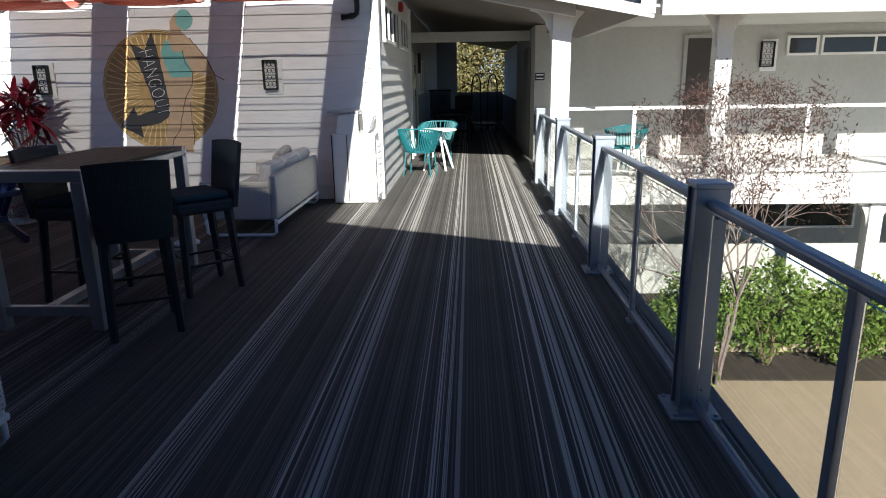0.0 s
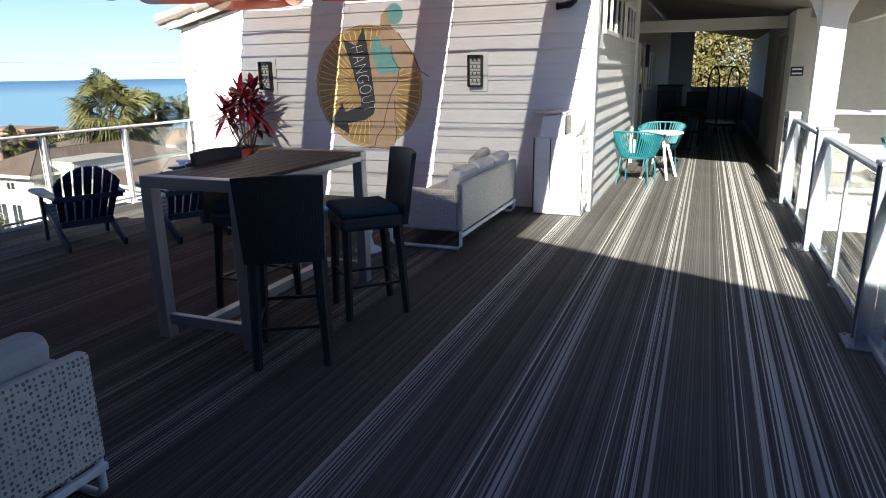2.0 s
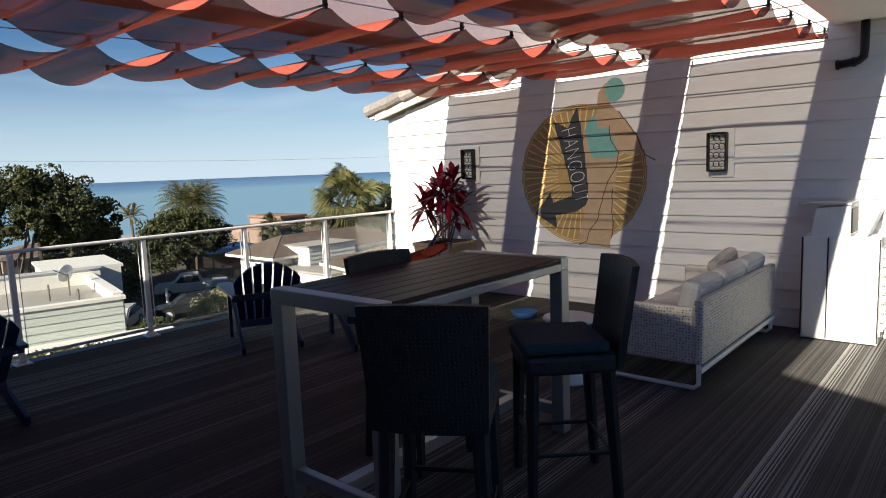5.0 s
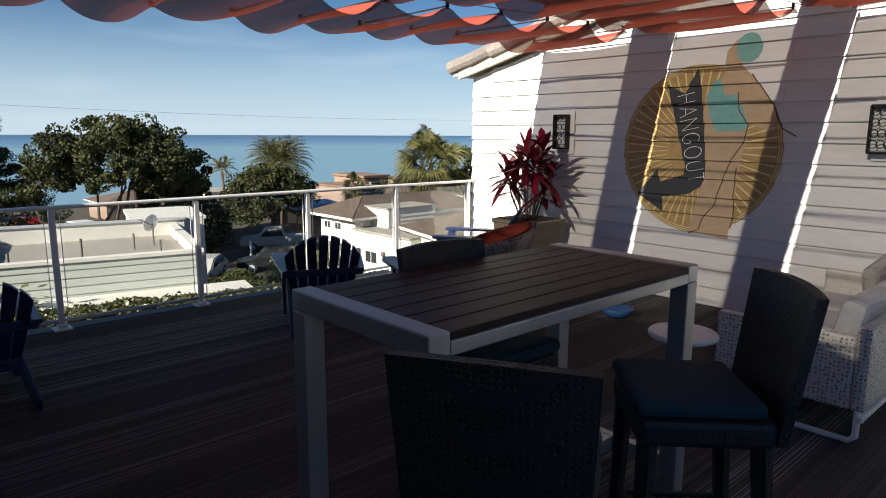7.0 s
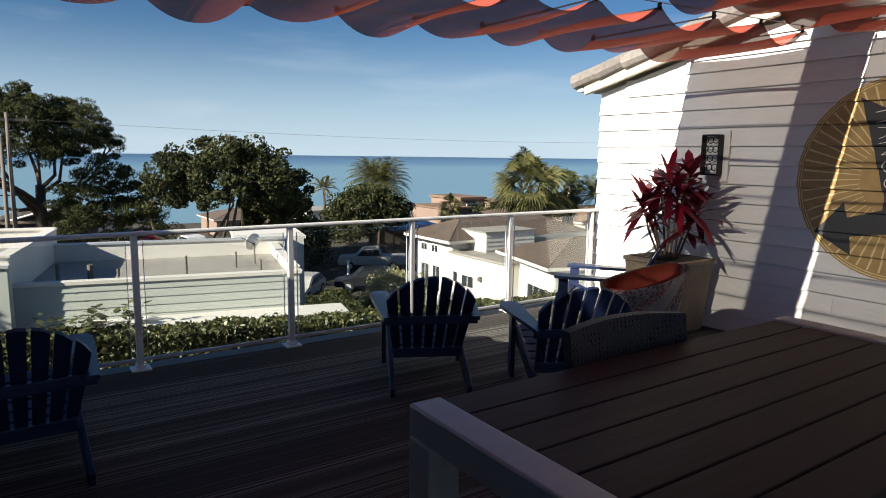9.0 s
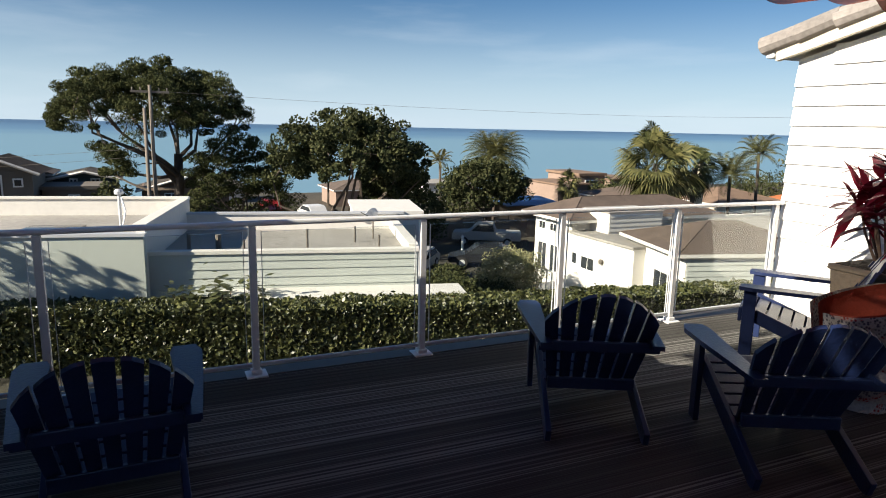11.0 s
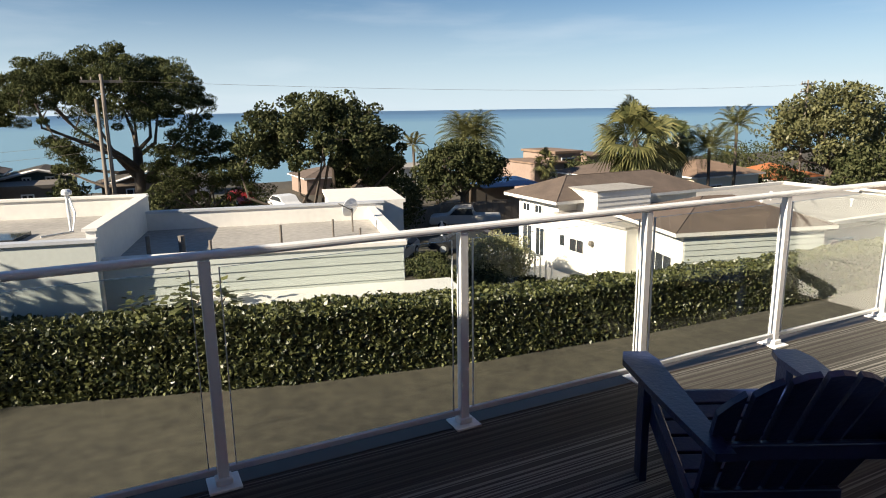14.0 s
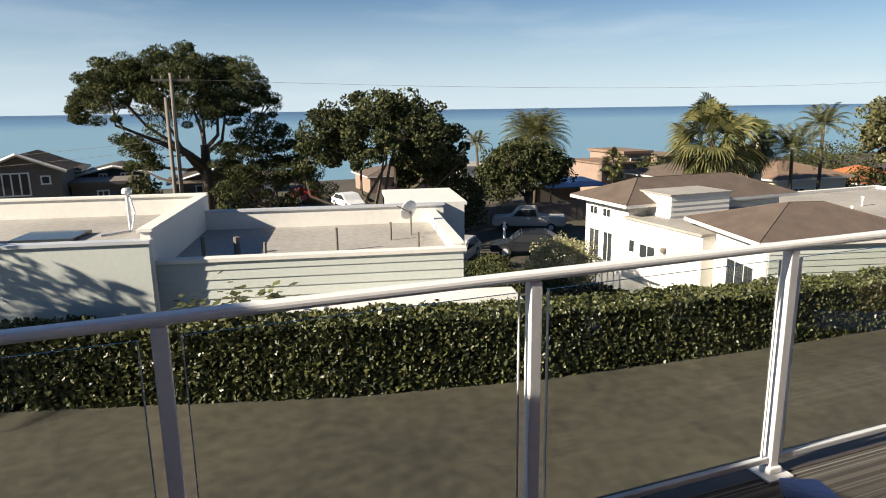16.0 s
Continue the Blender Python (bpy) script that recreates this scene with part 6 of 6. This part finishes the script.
part("rear_wall", B(-2.15, -2.05, -2.9, 2.9, 0, 2.6), M_TAUPE, tarp)
part("sheet", B(-2.2, 2.2, -3.0, 3.0, 2.62, 2.69, m=Matrix.Rotation(radians(4), 4, 'Y')), M_BLUET, tarp)
for sx in (-2.0, 2.0):
    for sy in (-2.6, 2.6):
        part("post", T([(sx, sy, 0), (sx, sy, 2.64 - 0.07 * sx)], 0.06, 6), M_TAUPE, tarp)


# ---- trees ----
def tree(name, x, y, zb, label, crown, seed, trunk_h, lean=(0, 0), r=0.28, n_clump=150, per=80, cr=1.0, leaf=0.24, material=None, aspect=0.5, limbs=7, flat=0.75):
    """crown(rng, n) gives clump centres round the crown's middle, at the tree's own origin."""
    t = thing(name, label, "tree", pose(x, y, zb))
    rng = np.random.default_rng(seed)
    C = crown(rng, n_clump) + np.array([lean[0], lean[1], 0])
    bm = bmesh.new()
    fork = Vector((lean[0], lean[1], trunk_h))
    tube(bm, [(0, 0, -1.0), (lean[0] * 0.35, lean[1] * 0.35, trunk_h * 0.4), (lean[0] * 0.75, lean[1] * 0.75, trunk_h * 0.75), tuple(fork)], [r * 1.25, r, r * 0.85, r * 0.7], 9)
    part("trunk", bm, M_BARK, t, smooth=True)
    pick = rng.choice(len(C), min(len(C), limbs * 8), replace=False)
    nodes = []
    for i, k in enumerate(pick):
        e = Vector(C[k])
        q = r * (0.4 if i < limbs else 0.13)
        if i < limbs:
            start = fork - Vector((0, 0, rng.uniform(0, 0.42) * trunk_h))
        else:
            start = min(nodes, key=lambda p: (p - e).length)
        span = (e - start).length
        bow = [start.lerp(e, f) + Vector((rng.normal() * 0.09 * span, rng.normal() * 0.09 * span, (-0.1 if i < limbs else 0.03) * span)) for f in (0.35, 0.7)]
        lb = bmesh.new()
        tube(lb, [start, bow[0], bow[1], e], [q, q * 0.75, q * 0.5, q * 0.2], 5)
        nodes += bow + [e]
        part("limb" if i < limbs else "branch", lb, M_BARK, t)
    P = clumps(rng, n_clump, per, lambda g, n: C, cr, flat)
    V, F = leaves(P, leaf, rng, 0.3, aspect)
    leaf_object("crown", V, F, material or M_OAKL, t)
    return t


def dome(rx, ry, rz, cz, flat=0.0, holes=0.0):
    def shape(rng, n):
        d = rng.normal(size=(n * 3, 3))
        d /= np.linalg.norm(d, axis=1)[:, None]
        d = d[d[:, 2] > -0.45 + flat][:n]
        rr = rng.uniform(0.55, 1.0, len(d))[:, None]
        return d * rr * np.array([rx, ry, rz]) + np.array([0, 0, cz])
    return shape


def umbrella(cy, rx, ry, ztop, drop, thick):
    """Clump centres on a broad flattened cap, thicker and lower towards +y, with a few loose sprays below."""
    def shape(rng, n):
        q = rng.uniform(-1, 1, (n * 3, 2))
        rr = np.hypot(q[:, 0], q[:, 1])
        q, rr = q[rr < 1][:n], rr[rr < 1][:n]
        lumps = 0.35 * np.sin(q[:, 1] * 9 + 1.3) + 0.3 * np.sin(q[:, 0] * 8 + q[:, 1] * 5)
        z = ztop - drop * rr ** 3.2 + lumps - thick * rng.uniform(0, 1, len(q)) ** 1.4 * (0.5 + 0.35 * (q[:, 1] + 1))
        C = np.stack([q[:, 0] * rx, cy + q[:, 1] * ry, z], 1)
        k = n // 14
        low = np.stack([rng.normal(size=k) * 1.2, cy - 2.3 + rng.normal(size=k) * 0.55, rng.uniform(ztop - 6.4, ztop - 4.6, k)], 1)
        return np.concatenate([C, low])
    return shape


def low_pads(ry, rz, cz):
    def shape(rng, n):
        q = rng.uniform(-1, 1, (n, 3))
        tier = np.round(q[:, 2] * 2) / 2
        w = 1.05 - 0.35 * np.maximum(0, tier) + 0.1 * np.sin(tier * 5)
        return np.stack([q[:, 0] * ry * 0.8 * w, q[:, 1] * ry * w, cz + tier * rz + rng.normal(size=n) * 0.18], 1)
    return shape


tree("pine_tree", -48, 4.6, -7.0, "tall umbrella-crowned coastal pine", umbrella(-1.3, 4.4, 5.75, 11.8, 2.5, 2.5), 3, 6.6, (0, 0.1), 0.36, 400, 260, 0.56, 0.22, M_PINE, 0.22, 13, 0.62)
tree("pine_tree", -46, 7.9, -7.0, "lower dark pine beside the umbrella pine", low_pads(2.9, 1.8, 5.5), 9, 3.0, (0, 0.2), 0.22, 120, 260, 0.62, 0.22, M_PINE, 0.22, 8, 0.6)
tree("leafy_tree", -42, 14.6, -7.0, "broad dark green tree with twisting limbs", dome(4.2, 4.9, 3.5, 6.1, 0.3), 5, 2.9, (0.2, -0.5), 0.34, 260, 130, 0.6, 0.24, M_OAKL, 0.5, 9)
tree("leafy_tree", -43, 17.3, -7.0, "dark rounded tree at the street", dome(2.4, 2.4, 1.9, 4.6, 0.1), 6, 2.4, (0, 0.1), 0.25, 80, 110, 0.62, 0.26, M_OAKL, 0.5, 7)
tree("leafy_tree", -52, 28.9, -7.0, "dense dark green tree with a bushy crown", dome(2.6, 4.0, 2.0, 3.8, -0.3), 8, 2.0, (0, 0.1), 0.25, 170, 110, 0.72, 0.28, M_OAKL, 0.5, 7)
tree("leafy_tree", -45, 66.0, -8.0, "large dull green tree behind the houses", dome(5, 7.5, 5.0, 6.6), 11, 3.6, (0, 0), 0.4, 190, 90, 1.1, 0.4, M_OLIVED, 0.5, 9)
tree("leafy_tree", -40, 64.0, -8.0, "dark green garden tree beside the pole", dome(3, 4.0, 2.2, 3.6), 13, 2.0, (0, 0), 0.25, 80, 80, 0.9, 0.36, M_OAKL, 0.5, 6)
for i, (bx, by, bz, rr, hh) in enumerate(((-55, 0.5, -7.0, 1.2, 4.5), (-50, 6.6, -6.9, 1.9, 3.6), (-48.5, 8.9, -6.9, 1.3, 2.7), (-46.2, 20.6, -6.9, 1.7, 4.4), (-53, 23.6, -6.95, 1.8, 3.6), (-41, 11.4, -6.3, 1.3, 1.0), (-56, 10.0, -6.95, 1.3, 2.3), (-62, 31.5, -7.0, 2.0, 2.8), (-52, 50, -7.0, 2.5, 3.0), (-46, 46.5, 0, 2.0, 2.6), (-49, 53.5, 0, 2.6, 3.4), (-44, 57.5, 0, 2.2, 3.0), (-52, 60, 0, 3.0, 4.4), (-55, 68, 0, 3.5, 4.6), (-48, 72, 0, 3.2, 4.0), (-58, 46, 0, 2.4, 3.6))):
    shrub(bx, by, height(bx, by) - 0.05, rr, rr * 1.2, hh + 0.6, 2600, M_OAKL, "dark green garden bush", 0.28, 50 + i)
shrub(-27.5, 17.4, -5.98, 1.4, 1.5, 2.45, 9500, M_PALEB, "pale olive bush beside the steps", 0.11, 61)
# dark shrubs added to stand for the shade between the houses
for i in range(9):
    shrub(-24.5 - i * 1.35, 17.8 + 0.5 * math.sin(i * 2.4) - 0.25 * i % 2.0, height(-24.5 - i * 1.35, 18) - 0.05, 1.1, 1.0, 0.75, 1500, M_OAKL, "dark shrub added where the bank lies in shade", 0.15, 90 + i)
for i in range(5):
    shrub(-25.0 - i * 1.0, 15.6 + 0.4 * i, height(-25.0 - i, 16) - 0.05, 0.9, 0.9, 1.3, 1300, M_OAKL, "dark shrub added where the bank lies in shade", 0.14, 70 + i)


def fan_palm(x, y, zb, h, R, label, seed, n=46, material=None):
    """Trunk with a round head of pleated fans."""
    t = thing("palm_tree", label, "palm", pose(x, y, zb))
    part("trunk", T([(0, 0, -1.0), (0.08, 0, h * 0.5), (0, 0.05, h)], [0.24, 0.19, 0.2], 10), M_BARK, t, smooth=True)
    rng = np.random.default_rng(seed)
    V, F = [], []
    for k in range(n):
        az = k * 2.39996
        el = radians(84 - 168 * (k / n) + rng.uniform(-16, 16))
        d = Vector((math.cos(az) * math.cos(el), math.sin(az) * math.cos(el), math.sin(el)))
        side = Matrix.Rotation(rng.uniform(-1.2, 1.2), 3, d) @ Vector((-math.sin(az), math.cos(az), 0))
        o = Vector((0, 0.05, h + rng.uniform(-0.25, 0.1)))
        pet = o + d * R * rng.uniform(0.22, 0.56)
        up = side.cross(d)
        i0 = len(V)
        V += [tuple(o + side * 0.03), tuple(o - side * 0.03), tuple(pet - side * 0.02), tuple(pet + side * 0.02)]
        F.append((i0, i0 + 1, i0 + 2, i0 + 3))
        nb = 17
        for b in range(nb):
            a = (b / (nb - 1) - 0.5) * 2.5
            dirb = (d * math.cos(a) + side * math.sin(a)).normalized()
            L = R * 0.55 * (1 - 0.12 * abs(a)) * rng.uniform(0.85, 1.1)
            w = side * math.cos(a) - d * math.sin(a)
            mid = pet + dirb * L * 0.6
            tip = pet + dirb * L + Vector((0, 0, -0.3 * L))
            i0 = len(V)
            V += [tuple(pet), tuple(mid + w * 0.02 * R), tuple(tip), tuple(mid - w * 0.02 * R)]
            F.append((i0, i0 + 1, i0 + 2, i0 + 3))
    leaf_object("crown", V, F, material or M_PALM, t)
    return t


def feather_palm(x, y, zb, h, R, label, seed, n=22, material=None):
    """Trunk with arching feather fronds."""
    t = thing("palm_tree", label, "palm", pose(x, y, zb))
    part("trunk", T([(0, 0, -1.0), (0.1, 0.05, h * 0.5), (0, 0, h)], [0.18, 0.13, 0.12], 9), M_BARK, t, smooth=True)
    rng = np.random.default_rng(seed)
    V, F = [], []
    for k in range(n):
        az = k * 2.39996
        el = radians(80 - 95 * (k / n))
        hd = Vector((math.cos(az), math.sin(az), 0))
        side = Vector((-math.sin(az), math.cos(az), 0))
        pts = []
        for q in range(15):
            s = q / 14
            e = el - 1.5 * s * s
            pts.append((pts[-1] if pts else Vector((0, 0, h))) + (hd * math.cos(e) + Vector((0, 0, math.sin(e)))) * R / 14)
        for q in range(1, 15):
            d = (pts[q] - pts[q - 1]).normalized()
            for sg in (-1, 1):
                for rep in (0, 0.5):
                    base = pts[q - 1].lerp(pts[q], rep)
                    L = R * 0.28 * math.sin(math.pi * min(1, 0.15 + 0.85 * q / 15)) + 0.05
                    tip = base + (side * sg * 0.8 + d * 0.6 + Vector((0, 0, -0.35))).normalized() * L
                    i0 = len(V)
                    V += [tuple(base), tuple(base.lerp(tip, 0.5) + d * 0.03), tuple(tip), tuple(base.lerp(tip, 0.5) - d * 0.03)]
                    F.append((i0, i0 + 1, i0 + 2, i0 + 3))
    leaf_object("crown", V, F, material or M_PALM, t)
    return t


fan_palm(-40, 36.3, -6.4, 5.7, 3.4, "fan palm with a full sunlit head and hanging skirt", 2, 70)
fan_palm(-42, 42.0, -6.4, 5.2, 2.3, "fan palm beside the larger one, shade painted into its fronds", 3, 52, M_PALMD)
feather_palm(-55.5, 31.6, -7.0, 6.0, 3.4, "pale bushy palm rising behind the dark tree", 4, 80)
feather_palm(-62, 29.0, -7.0, 5.3, 1.7, "small feather palm far off", 5, 16, M_OLIVE)
feather_palm(-41, 44.8, -8.0, 6.3, 2.7, "feather palm with arching fronds", 6, 34)
feather_palm(-42.5, 49.5, -8.0, 8.0, 2.2, "slim tall feather palm", 7, 24)
feather_palm(-50, -8.8, -8.0, 7.2, 2.6, "feather palm beside the gabled house", 8, 20, M_OLIVE)
fan_palm(-54, 38.6, -7.0, 3.6, 1.6, "short pale palm by the beige house", 9, 36)


def big_leaf_plant(x, y, zb):
    t = thing("fig_plant", "broad-leaved plant in front of the garage wall", "plant", pose(x, y, zb))
    rng = np.random.default_rng(5)
    V, F = [], []
    for s in range(9):
        a = s * 2.4
        top = Vector((0.55 * math.cos(a) * (s % 3 + 0.5) / 2.5, 1.15 * math.sin(a) * (s % 4 + 0.5) / 3.5, 1.5 + 0.07 * (s % 5)))
        part("stem", T([(0, 0, 0), tuple(top * 0.5 + Vector((0, 0, 0.15))), tuple(top)], [0.03, 0.022, 0.012], 6), M_STEM, t)
        for k in range(26):
            c = top + Vector(rng.normal(size=3)) * 0.17
            az = rng.uniform(0, 6.28)
            d = Vector((math.cos(az), math.sin(az), rng.uniform(-0.5, 0.3))).normalized()
            sd = d.cross(Vector((0, 0, 1))).normalized()
            L = rng.uniform(0.14, 0.26)
            i0 = len(V)
            V += [tuple(c), tuple(c + d * L * 0.5 + sd * L * 0.42), tuple(c + d * L), tuple(c + d * L * 0.5 - sd * L * 0.42)]
            F.append((i0, i0 + 1, i0 + 2, i0 + 3))
    leaf_object("foliage", V, F, M_HEDGE, t)
    return t


big_leaf_plant(-19.1, 4.4, -3.98)


# ---- poles and wires ----
def utility_pole(x, y, zb, h, label, arms=1):
    t = thing("utility_pole", label, "utility pole", pose(x, y, zb))
    part("pole", T([(0, 0, -0.3), (0, 0, h)], [0.13, 0.09], 10), M_WOODP, t, smooth=True)
    for k in range(arms):
        z = h - 0.35 - 0.7 * k
        part("crossarm", B(-0.06, 0.06, -0.95, 0.95, z - 0.06, z + 0.06), M_WOODP, t)
        for s in (-0.85, -0.45, 0.45, 0.85):
            part("insulator", T([(0, s, z + 0.06), (0, s, z + 0.22)], 0.045, 6), M_TAUPE, t)
    return t


utility_pole(-42.0, 3.25, -7.0, 10.5, "weathered wooden utility pole with a crossarm")
utility_pole(-41.8, 2.93, -7.0, 9.3, "second wooden pole beside the utility pole", 0)
utility_pole(-45.0, 61.6, -8.0, 11.7, "brown wooden utility pole among the trees", 2)
for i, (p, q, sag) in enumerate((((-42, 3.2, 0.2), (-58, -40, -1.4), 0.7), ((-42, 3.43, -0.2), (-60, -40, -2.0), 0.8), ((-45, 61.6, 3.3), (-42, 3.43, 3.2), 0.5), ((-45, 61.6, 2.4), (-40, 110, 3.0), 0.8))):
    a, b = Vector(p), Vector(q)
    w = thing("overhead_cable", "thin dark overhead cable", "cable", None, "overhead cables")
    part("cable", T([tuple(a.lerp(b, s / 12) - Vector((0, 0, sag * 4 * (s / 12) * (1 - s / 12)))) for s in range(13)], 0.007, 4), M_TAUPE, w)


# ---- vehicles ----
def vehicle(kind, x, y, z, heading, paint, label, L=4.5):
    t = thing(kind, label, "car", pose(x, y, z, 0, 0, heading))
    W, k = 0.9, L / 4.5
    if kind == "pickup_truck":
        prof = [(-2.7, 0.45), (2.7, 0.45), (2.72, 0.8), (2.6, 1.02), (1.35, 1.12), (0.75, 1.72), (-0.55, 1.75), (-0.75, 1.12), (-2.7, 1.1)]
        cabin = [(1.18, 1.16), (0.7, 1.64), (-0.48, 1.66), (-0.6, 1.16)]
        ax = (-1.65, 1.75)
    else:
        prof = [(-2.2 * k, 0.32), (2.2 * k, 0.32), (2.22 * k, 0.62), (1.1 * k, 0.86), (0.45 * k, 1.38), (-1.0 * k, 1.42), (-1.85 * k, 0.95), (-2.22 * k, 0.85)]
        cabin = [(0.95 * k, 0.9), (0.4 * k, 1.31), (-0.95 * k, 1.34), (-1.5 * k, 0.95)]
        ax = (-1.35 * k, 1.35 * k)
    bm = prism(prof, -W, W)
    bmesh.ops.bevel(bm, geom=bm.edges[:], offset=0.07, segments=2, affect='EDGES')
    body = part("body", bm, paint, t)
    for s in (-1, 1):
        part("side_window", prism(cabin, s * W - (0.0 if s > 0 else 0.02), s * W + (0.02 if s > 0 else 0.0)), M_PANE, t)
        for a in ax:
            wh = part("wheel", T([(a, s * (W - 0.16), 0.34), (a, s * (W + 0.03), 0.34)], 0.34, 16), M_TYRE, t)
            part("rim", T([(a, s * (W + 0.03), 0.34), (a, s * (W + 0.045), 0.34)], 0.2, 12), M_ALU, wh)
    return t


vehicle("pickup_truck", -48.2, 27.1, height(-48, 20) + 0.05, -119, M_SILVER, "silver pickup truck parked on the street")
vehicle("car", -38.3, 21.7, height(-38.3, 20) + 0.05, -116, M_CARDK, "dark parked car on the street")
vehicle("car", -38.0, 17.0, height(-38.0, 20) + 0.05, -40, M_SILVER, "silver parked car seen over the parapet")
vehicle("car", -73.0, 14.6, height(-73, 20) + 0.05, 8, M_CARRED, "red car parked far down the street")
vehicle("car", -66.5, 17.6, height(-66, 20) + 0.05, 12, M_CARW, "white car parked down the street")
vehicle("car", -64.0, 11.1, height(-64, 20) + 0.05, 8, M_CARDK, "dark car parked under the trees")


def board_fence(x, y0, y1, h):
    t = thing("board_fence", "dark weathered board fence behind the parked truck", "fence")
    z = height(x, 20)
    n = int((y1 - y0) / 0.6)
    for k in range(n):
        a = y0 + (y1 - y0) * k / n
        part("board", B(x - 0.03, x + 0.012 * (k % 2), a, a + 0.58, z, z + h - 0.03 * (k % 3)), M_WOODP, t)
    part("rail", B(x + 0.02, x + 0.07, y0, y1, z + h - 0.3, z + h - 0.2), M_WOODP, t)
    return t


board_fence(-50.6, 22.0, 37.0, 1.7)
post = thing("marker_post", "white marker post at the kerb", "post", pose(-41.0, 21.5, height(-41, 20)))
part("post", T([(0, 0, 0), (0, 0, 1.7)], [0.09, 0.08], 10), M_WHITE, post)
part("cap", lathe([(0.0, 0.06), (0.1, 0.03), (0.1, 0)], 10), M_WHITE, post, m=Matrix.Translation((0, 0, 1.7)))

tree("leafy_tree", -20.4, -5.0, -4.0, "bushy street tree beside the flat-roofed house", dome(1.7, 1.9, 1.9, 4.0), 31, 2.2, (0, 0), 0.18, 34, 60, 0.5, 0.2, M_OAKL, 0.5, 6)
feather_palm(-20.0, -8.2, -4.0, 4.6, 2.6, "palm standing in front of the flat-roofed house", 15, 24)
for i, (bx, by, rr, bh) in enumerate(((-1.6, 33.0, 2.0, 8.0), (1.5, 34.0, 2.4, 9.0), (0.0, 38.0, 5.5, 10.0))):
    shrub(bx, by, -3.3, rr, rr, bh, 15000, M_OLIVE, "sunlit olive tree beyond the walkway's end", 0.2, 81 + i)
